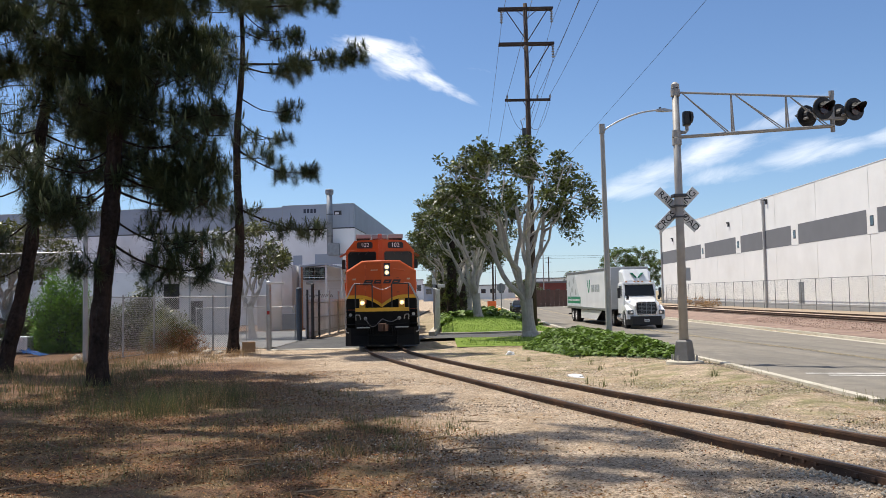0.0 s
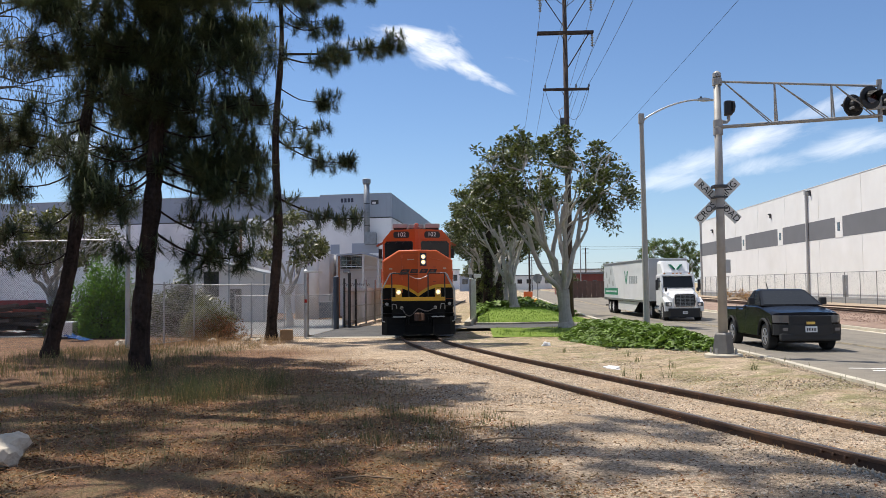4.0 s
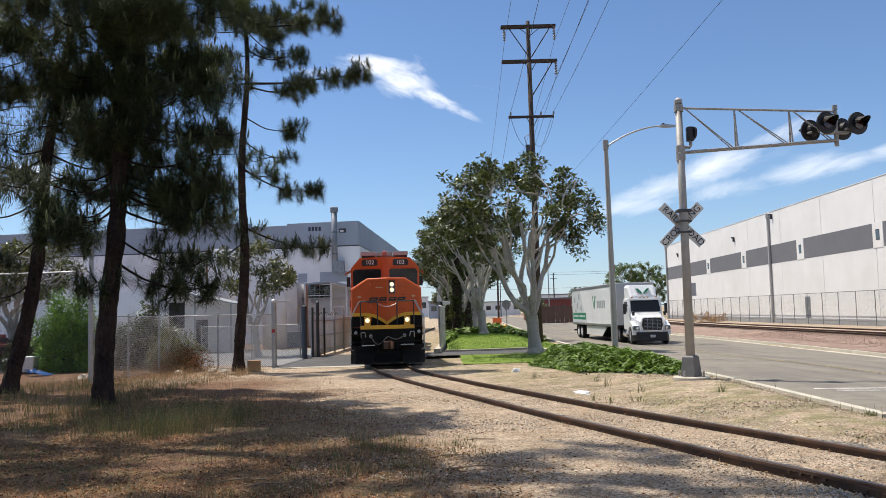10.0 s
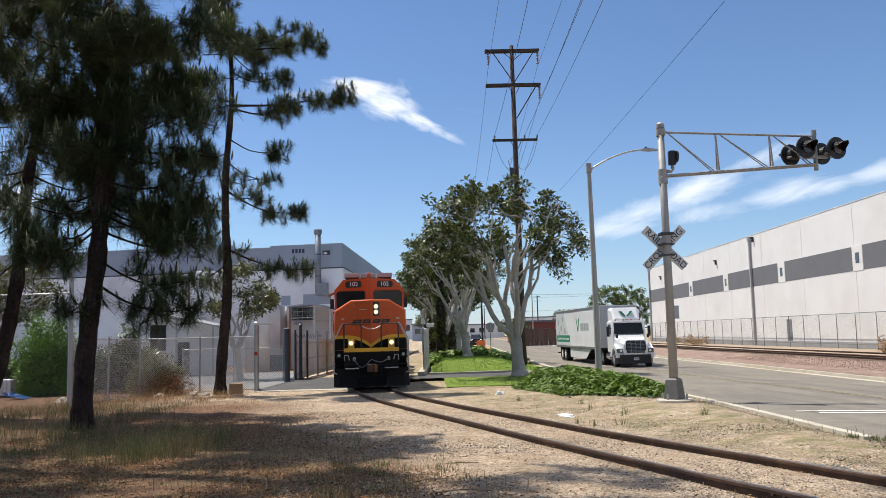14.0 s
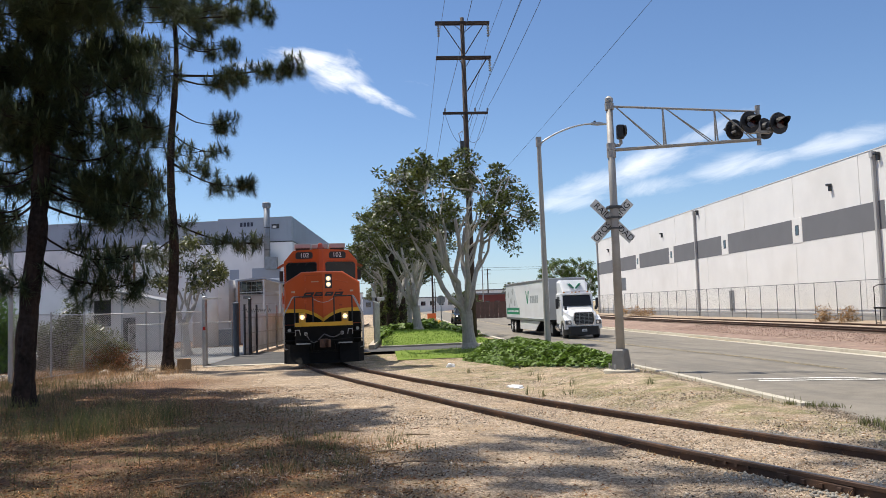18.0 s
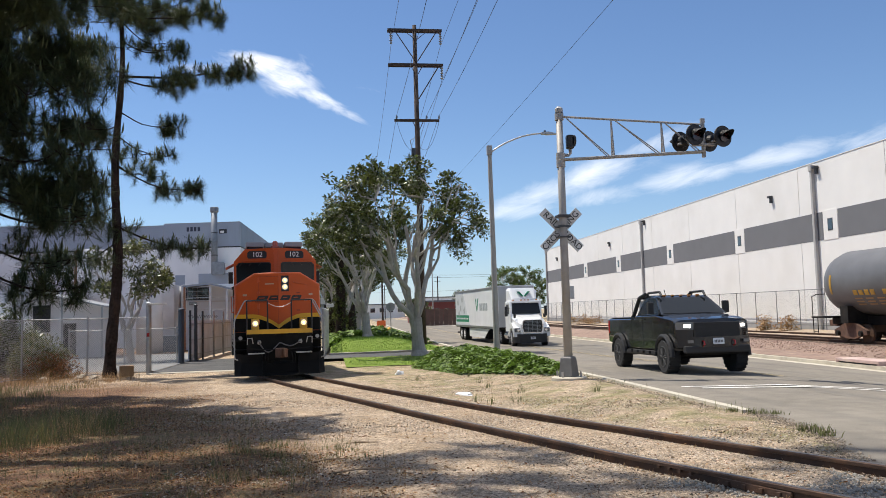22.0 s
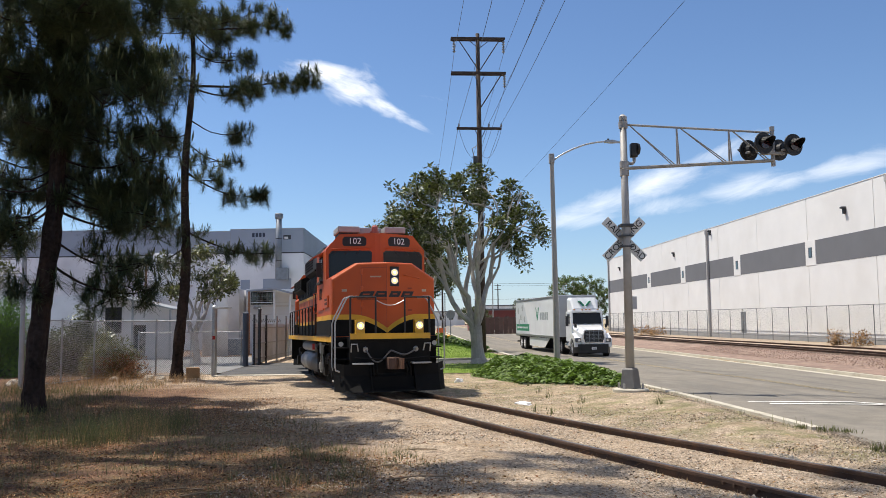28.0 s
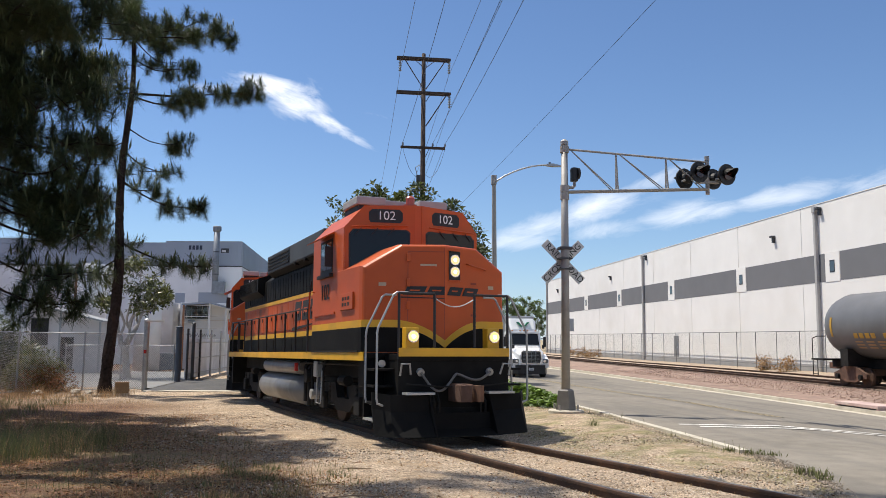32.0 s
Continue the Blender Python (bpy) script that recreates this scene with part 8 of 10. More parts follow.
# ---------------------------------------------------------------- yard clutter
def lump(name, label, cat, x, y, size, material, seed, flat=0.6, lift=0.0):
    """an irregular stone or piece of rubbish"""
    bm = bmesh.new()
    bmesh.ops.create_icosphere(bm, subdivisions=3, radius=1)
    for v in bm.verts:
        n = noise.noise(v.co * 1.3 + Vector((seed, seed * 2, 0)))
        n2 = noise.cell(v.co * 1.6 + Vector((seed, 0, 0)))
        v.co = Vector((v.co.x * size[0], v.co.y * size[1], v.co.z * size[2])) * (0.8 + 0.35 * n + 0.12 * n2)
    ob = obj_from(bm, name, material)
    ob.matrix_basis = Matrix.Translation((x, y, gz(x, y) + size[2] * 0.35 + lift)) @ Matrix.Rotation(seed * 1.7, 4, "Z")
    return tagged(ob, label, cat)


def build_storm_drain():
    y0, u0 = 26.65, 17.62
    D = thing("storm_drain", "pinkish concrete storm drain inlet in the far kerb", "drain", Matrix.Translation((sx(u0, y0), y0, gz(sx(u0, y0), y0))) @ Matrix.Rotation(-math.atan(ST), 4, "Z"))
    PK = mat("pink_concrete", (0.46, 0.33, 0.30), 0.9, 0, 0.2, 5, 0.3, 50, (0.6, 0.52, 0.45), 0.5)
    part("hood", boxed(-0.12, 0.75, -1.25, 1.25, 0.20, 0.31, 0.02), PK, D)
    part("mouth", boxed(-0.04, 0.7, -1.1, 1.1, 0.012, 0.198), BLACK, D, "dark inlet opening")
    for s_ in (-1, 1):
        part("cheek", boxed(-0.10, 0.7, s_ * 1.18 - 0.07, s_ * 1.18 + 0.07, 0.0, 0.2, 0.01), PK, D)
    part("guard_bar", tubed([(-0.07, -1.15, 0.11), (-0.07, 1.15, 0.11)], 0.018, 6), METAL, D)


build_storm_drain()


def build_clutter():
    ROCK = mat("pale_rock", (0.48, 0.43, 0.36), 0.9, 0, 0.2, 6, 0.6, 30, (0.28, 0.23, 0.17), 0.5)
    lump("concrete_chunk", "broken slab of pale concrete in the litter", "rubble", -4.95, 8.25, (0.40, 0.34, 0.26), ROCK, 1.0)
    lump("stone", "pale stone beside the rail", "stone", 2.35, 13.05, (0.09, 0.08, 0.06), ROCK, 2.0)
    lump("crumpled_paper", "white crumpled litter beside the rail", "litter", 3.25, 20.3, (0.42, 0.16, 0.06), WHITE, 3.0)
    lump("crumpled_paper", "scrap of white litter on the dirt", "litter", 2.45, 30.2, (0.2, 0.16, 0.14), WHITE, 4.0)
    for k, (x, y, s) in enumerate(((-10.2, 35.3, 0.35), (-9.6, 35.0, 0.25), (-14.4, 32.5, 0.4), (-11.4, 34.6, 0.3))):
        lump("concrete_chunk", "pale lump of old concrete by the fence", "rubble", x, y, (s, s * 0.7, s * 0.45), ROCK, 5.0 + k)
    C = thing("cardboard_box", "brown cardboard box at the foot of the pine", "box", Matrix.Translation((-8.42, 35.5, gz(-8.4, 35.5) + 0.02)) @ Matrix.Rotation(0.3, 4, "Z"))
    CB = mat("cardboard", (0.33, 0.20, 0.10), 0.9, 0, 0.15, 5)
    part("carton", boxed(-0.27, 0.27, -0.2, 0.2, 0, 0.44, 0.01), CB, C)
    part("flap", prismed([(-0.27, 0.44), (-0.42, 0.52), (-0.41, 0.53), (-0.27, 0.45)], "y", -0.2, 0.2), CB, C)
    T = thing("blue_tarpaulin", "crumpled blue tarpaulin by the fence", "tarpaulin", Matrix.Translation((-17.95, 36.0, gz(-17.95, 36))) @ Matrix.Diagonal((0.55, 0.6, 0.6, 1)))
    bm = bmesh.new()
    n = 12
    g = [[bm.verts.new((i * 0.14 - 0.9, j * 0.12 - 0.6, 0.62 * (1 - i / n) * (0.6 + 0.4 * noise.noise(Vector((i * 0.5, j * 0.5, 0)))) + 0.06)) for i in range(n + 1)] for j in range(n + 1)]
    for j in range(n):
        for i in range(n):
            bm.faces.new((g[j][i], g[j][i + 1], g[j + 1][i + 1], g[j + 1][i]))
    bmesh.ops.solidify(bm, geom=bm.faces[:], thickness=0.01)
    part("sheet", bm, mat("tarp_blue", (0.02, 0.13, 0.42), 0.5, 0, 0.2, 4), T)
    I = thing("white_container", "white plastic tank in a cage behind the fence", "container", Matrix.Translation((-19.36, 37.8, gz(-19.36, 37.8))) @ Matrix.Diagonal((0.62, 0.62, 0.62, 1)))
    part("tank", boxed(-0.6, 0.6, -0.5, 0.5, 0.15, 1.3, 0.1), WHITE, I)
    part("pallet", boxed(-0.62, 0.62, -0.52, 0.52, 0, 0.15), POLE_WOOD, I)
    for k in range(5):
        part("cage_bar", tubed([(-0.6 + k * 0.3, -0.53, 0.15), (-0.6 + k * 0.3, -0.53, 1.32)], 0.015, 5), METAL, I)
    # pile of old timbers and rusty plates
    rnd = random.Random(5)
    L_ = thing("timber_pile", "heap of dark weathered timbers and red planks", "timber pile", Matrix.Translation((-24.6, 41.5, gz(-24, 41.5))))
    OLD = mat("old_timber", (0.075, 0.055, 0.045), 0.95, 0, 0.35, 6, 0.4, 40, random_amt=0.4)
    REDP = mat("red_plank", (0.28, 0.07, 0.045), 0.85, 0, 0.25, 5, 0.2, 40, (0.42, 0.18, 0.14), 0.4)
    for k in range(54):
        m = REDP if k % 4 == 0 else OLD
        ln = rnd.uniform(2.2, 4.4)
        o = part("timber", boxed(-ln / 2, ln / 2, -0.1, 0.1, -0.08, 0.08, 0.01), m, L_)
        o.matrix_basis = Matrix.Translation((rnd.uniform(-2.6, 2.6), rnd.uniform(-1.3, 1.3), 0.1 + 0.16 * (k // 6) + rnd.uniform(0, 0.05))) @ Euler((rnd.uniform(-.1, .1), rnd.uniform(-.12, .12), rnd.uniform(-.5, .5))).to_matrix().to_4x4()


# ---------------------------------------------------------------- distance
def build_distance():
    w = thing("brown_fence", "long brown slatted fence at the end of the street", "fence")
    BR = mat("fence_brown", (0.12, 0.075, 0.06), 0.9, 0, 0.2, 1.5, random_amt=0.2)
    for k in range(26):
        x = 13.0 + k * 0.75
        part("panel", boxed(x, x + 0.71, 133 + 0.05 * k, 133.08 + 0.05 * k, -0.6, 2.1), BR, w)
    r = thing("red_shed", "distant dark red brick building", "building", Matrix.Translation((22.0, 185, -0.8)))
    RB = mat("red_brick_far", (0.20, 0.06, 0.05), 0.9, 0, 0.15, 0.8)
    part("wall", boxed(-4, 6, 0, 10, 0, 4.6), RB, r)
    part("roof", boxed(-4.3, 6.3, -0.3, 10.3, 4.6, 5.0), WALL_G, r)
    for k in range(4):
        part("window", boxed(-3 + k * 2.2, -2 + k * 2.2, -0.05, 0.02, 1.8, 3.2), GLASS, r)
    for i, (x, y, sx_, h, m) in enumerate(((6, 330, 14, 7, WALL_LG), (22, 360, 20, 6, WALL_W), (-2, 300, 10, 6, WALL_BG), (48, 330, 22, 8, WALL_LG), (12, 420, 9, 12, WALL_W), (80, 420, 50, 9, WALL_LG), (-40, 420, 60, 10, WALL_LG))):
        b = thing("far_building", "pale low industrial building in the distance", "building", Matrix.Translation((x, y, -0.8)))
        part("wall", boxed(-sx_ / 2, sx_ / 2, 0, 12, 0, h), m, b)
        part("roof", boxed(-sx_ / 2 - 0.3, sx_ / 2 + 0.3, -0.3, 12.3, h, h + 0.4), WALL_G, b)
        for k in range(int(sx_ // 4)):
            part("window", boxed(-sx_ / 2 + 1 + k * 4, -sx_ / 2 + 3 + k * 4, -0.06, 0.01, h * 0.45, h * 0.75), GLASS, b)
    V = thing("white_van", "white van parked far down the street", "van", Matrix.Translation((6.2, 205, -0.78)))
    part("body", boxed(-0.95, 0.95, 0, 4.6, 0.45, 2.2, 0.15), TRUCK_W, V)
    part("windscreen", boxed(-0.85, 0.85, -0.03, 0.05, 1.3, 2.0, 0.02), GLASS, V)
    for s in (-1, 1):
        for y in (0.8, 3.8):
            part("wheel", disc_wheel("x", (s * 0.82, y, 0.33), 0.33, 0.22, 18), TYRE, V)


build_signal()
build_street_lamp()
build_power_pole()
build_small_street_things()
build_fences()
build_clutter()
build_distance()

# ---------------------------------------------------------------- plants
BARK_PINE = mat("pine_bark", (0.036, 0.026, 0.022), 0.95, 0, 0.8, 10, 1.0, 15, (0.095, 0.060, 0.044), 0.6, spec=0.2, stretch=(1, 1, 0.3))
BARK_FIG = mat("fig_bark", (0.44, 0.415, 0.385), 0.9, 0, 0.25, 5, 0.5, 30, (0.17, 0.15, 0.13), 0.5, spec=0.2)
NEEDLE = leaf_mat("pine_needles", (0.060, 0.088, 0.042), 0.6, 0.26, 0.65)
SHOOT = leaf_mat("pine_shoots", (0.10, 0.12, 0.05), 0.6, 0.1, 0.3)
LEAF_FIG = leaf_mat("fig_leaves", (0.080, 0.108, 0.032), 0.36, 0.22, 0.75)
LEAF_YG = leaf_mat("young_leaves", (0.105, 0.125, 0.045), 0.4, 0.22, 0.75)
LEAF_PEPPER = leaf_mat("pepper_leaves", (0.115, 0.17, 0.05), 0.6, 0.3, 0.4)
LEAF_VINE = leaf_mat("vine_leaves", (0.14, 0.155, 0.05), 0.7, 0.25, 0.6)
LEAF_IVY = leaf_mat("ivy_leaves", (0.115, 0.20, 0.035), 0.6, 0.22, 0.5)
LEAF_BUSH = leaf_mat("bush_leaves", (0.115, 0.25, 0.025), 0.65, 0.25, 0.45)
LEAF_GUM = leaf_mat("gum_leaves", (0.075, 0.085, 0.045), 0.5, 0.25, 0.4)
LEAF_DRY = leaf_mat("dry_leaves", (0.20, 0.10, 0.052), 0.9, 0.1, 0.8)
GRASS_DRY = leaf_mat("dry_grass", (0.36, 0.25, 0.14), 0.9, 0.15, 0.45)
GRASS_GREEN = leaf_mat("weed_grass", (0.125, 0.14, 0.055), 0.8, 0.2, 0.45)
GRASS_LAWN = leaf_mat("lawn_grass", (0.15, 0.26, 0.04), 0.7, 0.25, 0.35)
STONES = mat("gravel_stones", (0.32, 0.26, 0.20), 0.9, 0, 0.2, 20, random_amt=0.85, spec=0.25)
STONES_G = mat("ballast_stones", (0.26, 0.245, 0.215), 0.9, 0, 0.2, 20, random_amt=0.5, spec=0.25)


def rots(rng, n, tilt=0.6):
    """n random turns: any heading, a limited tilt"""
    a, b, c = rng.uniform(0, 2 * np.pi, n), rng.uniform(-tilt, tilt, n), rng.uniform(-tilt, tilt, n)
    ca, sa, cb, sb, cc, sc = np.cos(a), np.sin(a), np.cos(b), np.sin(b), np.cos(c), np.sin(c)
    o, z = np.ones(n), np.zeros(n)
    Rz = np.stack([np.stack([ca, -sa, z], -1), np.stack([sa, ca, z], -1), np.stack([z, z, o], -1)], -2)
    Rx = np.stack([np.stack([o, z, z], -1), np.stack([z, cb, -sb], -1), np.stack([z, sb, cb], -1)], -2)
    Ry = np.stack([np.stack([cc, z, sc], -1), np.stack([z, o, z], -1), np.stack([-sc, z, cc], -1)], -2)
    return Ry @ Rx @ Rz


def scatter(name, tv, tf, pos, R, scale, material, parent=None):
    """many turned and scaled copies of one small shape, joined into one mesh"""
    pos, scale = np.asarray(pos, float), np.asarray(scale, float)
    n, k = len(pos), len(tv)
    if scale.ndim == 1:
        scale = np.repeat(scale[:, None], 3, 1)
    v = np.einsum("nij,nkj->nki", R, tv[None] * scale[:, None, :]) + pos[:, None, :]
    v = v.reshape(-1, 3)
    loops = np.concatenate([np.array(f) for f in tf])
    sizes = np.array([len(f) for f in tf])
    L = (loops[None, :] + (np.arange(n) * k)[:, None]).reshape(-1)
    S = np.tile(sizes, n)
    me = bpy.data.meshes.new(name)
    me.vertices.add(len(v)); me.vertices.foreach_set("co", v.astype(np.float32).reshape(-1))
    me.loops.add(len(L)); me.loops.foreach_set("vertex_index", L.astype(np.int32))
    me.polygons.add(len(S)); me.polygons.foreach_set("loop_start", (np.cumsum(S) - S).astype(np.int32))
    me.update(calc_edges=True)
    me.materials.append(material)
    ob = new(name, me)
    ob.parent = parent
    return ob


def needle_tuft(seed, n=120, length=0.46, width=0.013):
    """a full brush of long needles round the end of a shoot"""
    rng = np.random.RandomState(seed)
    v, f = [], []
    for k in range(n):
        a, e = rng.uniform(0, 2 * np.pi), rng.uniform(-0.75, 1.1)
        d = np.array([np.cos(a) * np.cos(e), np.sin(a) * np.cos(e), np.sin(e)])
        s = np.array([-np.sin(a), np.cos(a), 0]) * width / 2
        b = np.array([0, 0, rng.uniform(-0.22, 0.10)])
        L = length * rng.uniform(0.65, 1.15)
        t = b + d * L + np.array([0, 0, -L * rng.uniform(0.04, 0.26)])
        i = len(v)
        v += [b - s, b + s, t + s * 0.35, t - s * 0.35]
        f += [(i, i + 1, i + 2, i + 3)]
    return np.array(v), f


def shoot_shape():
    v = [(0.016, 0, 0), (-0.008, 0.014, 0), (-0.008, -0.014, 0), (0.028, 0, 0.1), (-0.014, 0.024, 0.1), (-0.014, -0.024, 0.1), (0, 0, 0.26)]
    return np.array(v), [(0, 1, 4, 3), (1, 2, 5, 4), (2, 0, 3, 5), (3, 4, 6), (4, 5, 6), (5, 3, 6)]


def limb(bm, pts, r0, r1, n=7):
    tube(bm, pts, [r0 + (r1 - r0) * k / (len(pts) - 1) for k in range(len(pts))], n)


def pine(label, x, y, height, lean, r0, branches, seed, whorls=(), tufts_per=1.0, spread=1.0, bare=0.45, dense=True):
    """trunk, limbs and needle tufts. branches: (height, heading, length, rise); heading 90 is towards +x.
    whorls: (from, to, count, length) of further limbs all round"""
    rng = np.random.RandomState(seed)
    z0 = gz(x, y)
    T = thing("pine_tree", label, "tree", Matrix.Translation((x, y, z0)), group="pines")
    bm = bmesh.new()
    def axis(z):
        f = z / height
        return Vector((lean[0] * f + 0.12 * math.sin(z * 0.7 + seed), lean[1] * f + 0.1 * math.sin(z * 0.5 + seed * 2), z))
    zs = [-0.3, 0.0, 0.2] + list(np.arange(0.45, 8.0, 0.22)) + list(np.arange(8.2, height, 0.9))
    rad = [r0 * 0.92 * (1.28 if z <= 0 else 1.12 if z < 0.3 else 1.0) * max(0.12, 1 - 0.85 * (max(z, 0) / height) ** 1.1) * (1 + 0.06 * math.sin(z * 5)) for z in zs]
    tube(bm, [axis(z) for z in zs], rad, 30)
    for v in bm.verts:
        q = Vector((v.co.x * 13, v.co.y * 13, v.co.z * 2.6))
        out = (v.co - axis(v.co.z)); out.z = 0
        if out.length > 1e-4:
            v.co += out.normalized() * (0.045 * noise.noise(q) + 0.03 * noise.noise(q * 2.3))
    part("trunk", bm, BARK_PINE, T, "dark furrowed pine trunk")
    allb = list(branches)
    for za, zb, cnt, ln in whorls:
        for k in range(cnt):
            z = rng.uniform(za, zb)
            allb.append((z, rng.uniform(0, 360), ln * rng.uniform(0.6, 1.1) * (1.0 - 0.45 * max(0, (z - za) / max(height - za, 1))), rng.uniform(-0.6, 0.6)))
    tp, ts = [], []
    for z, head, ln, rise in allb:
        bl = bmesh.new()
        a = radians(head)
        d = Vector((math.sin(a), math.cos(a), 0))
        p0 = axis(z)
        pts = []
        n = 7
        for k in range(n + 1):
            f = k / n
            w = Vector((noise.noise(Vector((z * 3.1, f * 2.2, head))), noise.noise(Vector((head, z, f * 2.2))), 0.5 * noise.noise(Vector((f * 2.2, z * 1.7, head)))))
            pts.append(p0 + d * ln * f + Vector((0, 0, rise * f - 0.35 * math.sin(f * math.pi) * (0.4 if rise > 0 else 1.0))) + w * 0.42 * f * spread)
        limb(bl, pts, max(0.02, 0.010 * ln + 0.010), 0.011)
        count = max(1, int(round(ln * 1.25 * tufts_per)))
        for k in range(count):
            f = min(1.0, bare + (1 - bare) * (k + 1) / count)
            i = min(int(f * n), n - 1)
            q = pts[i].lerp(pts[i + 1], f * n - i)
            out = Vector(rng.normal(0, 1, 3)) * 0.42 * spread * (0.3 if k == count - 1 else 1)
            out.z = abs(out.z) * 0.4 - 0.10
            e = q + out
            limb(bl, [q, q.lerp(e, 0.5) - Vector((0, 0, 0.06)), e], 0.016, 0.01, 5)
            for j in range(7 if dense else 4):
                g = e + Vector((rng.normal(0, 0.25), rng.normal(0, 0.25), rng.uniform(-0.3, 0.3)))
                limb(bl, [e - Vector((0, 0, 0.1)), g], 0.011, 0.008, 4)
                tp.append(g); ts.append(rng.uniform(0.75, 1.2))
        part("limb", bl, BARK_PINE, T)
    tv, tf = needle_tuft(seed, 125 if dense else 60, 0.34 if dense else 0.44, 0.0125 if dense else 0.028)
    tagged(scatter("needles", tv, tf, tp, rots(rng, len(tp), 0.5), ts, NEEDLE, T), kind="stuff")
    sv, sf = shoot_shape()
    if dense:
        sp = [p + Vector((rng.uniform(-.08, .08), rng.uniform(-.08, .08), 0.10)) for p in tp]
        tagged(scatter("shoot_mass", sv, sf, sp, rots(rng, len(sp), 0.3), rng.uniform(0.7, 1.3, len(sp)), SHOOT, T), kind="stuff")
    return T


def leaf_cluster(seed, n=36, size=0.19, w=0.42, radius=0.40, droop=0.1):
    """a bunch of folded leaves pointing outwards"""
    rng = np.random.RandomState(seed)
    v, f = [], []
    for k in range(n):
        d = rng.normal(0, 1, 3); d /= np.linalg.norm(d)
        d[2] = d[2] * 0.8 + 0.15
        b = d * radius * rng.uniform(0.35, 0.95)
        g = d + rng.normal(0, 0.45, 3) - np.array([0, 0, droop]); g /= np.linalg.norm(g)
        s = np.cross(g, [0, 0, 1.0]); s /= max(np.linalg.norm(s), 1e-3)
        u = np.cross(s, g)
        L = size * rng.uniform(0.7, 1.2)
        i = len(v)
        m = b + g * L * 0.45
        v += [b, m + s * L * w * 0.5 + u * L * 0.08, b + g * L - u * L * 0.05, m - s * L * w * 0.5 + u * L * 0.08]
        f += [(i, i + 1, i + 2), (i, i + 2, i + 3)]
    return np.array(v), f


def fig_tree(label, x, y, seed, crown=(0.0, 0.0, 7.8), radii=(4.2, 3.9, 3.1), fork=2.0, clumps=64, r0=0.30, leaf=None):
    """pale-barked street tree: short trunk, forking limbs, clumps of dark leaves with gaps"""
    rng = np.random.RandomState(seed)
    z0 = gz(x, y)
    T = thing("street_tree", label, "tree", Matrix.Translation((x, y, z0)), group="street trees")
    leaf = leaf or LEAF_FIG
    bm = bmesh.new()
    tube(bm, [(0.1, 0, -0.3), (0.12, 0, 0.05), (0.06, 0, 0.35), (0.0, 0, 1.0), (-0.03, 0, fork * 0.8), (-0.1, 0, fork)], [r0 * 2.1, r0 * 1.75, r0 * 1.25, r0 * 1.05, r0 * 1.05, r0 * 1.2], 16)
    for v in bm.verts:
        v.co += Vector((noise.noise(v.co * 3), noise.noise(v.co * 3 + Vector((7, 0, 0))), 0)) * 0.05
    part("trunk", bm, BARK_FIG, T, "stout pale grey trunk")
    c = Vector(crown)
    nodes = []
    start = Vector((-0.1, 0, fork - 0.2))

    def wavy(p, q, k, sag, amp):
        out = []
        for j in range(8):
            f = j / 7
            w = Vector((noise.noise(Vector((k, f * 2.5, seed))), noise.noise(Vector((f * 2.5, k, seed))), noise.noise(Vector((seed, f * 2.5, k)))))
            out.append(p.lerp(q, f) + Vector((0, 0, -sag * math.sin(f * math.pi))) + w * amp * math.sin(f * math.pi))
        return out
    n = 6
    for k in range(n + 1):
        bl = bmesh.new()
        a = 2 * math.pi * (k + 0.35 * rng.uniform(-1, 1)) / n
        reach = 0.40 if k < n else 0.06
        mid = c + Vector((radii[0] * reach * math.cos(a), radii[1] * reach * math.sin(a), -radii[2] * rng.uniform(0.05, 0.35)))
        pts = wavy(start, mid, k + 0.5, 0.35, 0.55)
        limb(bl, pts, r0 * 0.56, r0 * 0.30, 10)
        nodes += pts[5:]
        for h in range(3):
            b2 = a + rng.uniform(-0.8, 0.8)
            r2 = rng.uniform(0.68, 0.86) if k < n else 0.3
            end = c + Vector((radii[0] * r2 * math.cos(b2), radii[1] * r2 * math.sin(b2), radii[2] * rng.uniform(-0.15, 0.62)))
            q = wavy(pts[4 + h], end, k * 3.3 + h, 0.25, 0.6)
            limb(bl, q, r0 * 0.27, 0.03, 8)
            nodes += q[2:]
        part("limb", bl, BARK_FIG, T)
    # clumps of leaves round the crown, with sky between them
    heads = []
    tries = 0
    while len(heads) < clumps and tries < 6000:
        tries += 1
        d = rng.normal(0, 1, 3); d /= np.linalg.norm(d)
        r = rng.uniform(0.62, 1.0)
        p = Vector((d[0] * radii[0], d[1] * radii[1], d[2] * radii[2])) * r * (1 + 0.2 * noise.noise(Vector(d) * 2.2 + Vector((seed, 0, 0))))
        if p.z < -radii[2] * (0.20 if math.hypot(p.x / radii[0], p.y / radii[1]) < 0.55 else 0.52) or any((p - h).length < 0.95 for h in heads):
            continue
        heads.append(p)
    pos, size = [], []
    twigs = bmesh.new()
    for p in heads:
        p = c + p
        best = min(nodes, key=lambda q: (q - p).length_squared)
        dist = (best - p).length
        m = best.lerp(p, 0.5) + Vector((0, 0, -0.10 * dist)) + Vector(rng.normal(0, 0.12, 3))
        limb(twigs, [best, m, p], 0.03 + 0.016 * dist, 0.018, 6)
        g = rng.uniform(0.8, 1.2)
        for k in range(9):
            o = Vector(rng.normal(0, 0.29, 3)) * g
            o.z *= 0.75
            pos.append(p + o); size.append(rng.uniform(0.75, 1.2))
            limb(twigs, [p.lerp(m, 0.2), p + o], 0.012, 0.006, 4)
    tagged(part("twig_mass", twigs, BARK_FIG, T, "thin twigs"), kind="stuff")
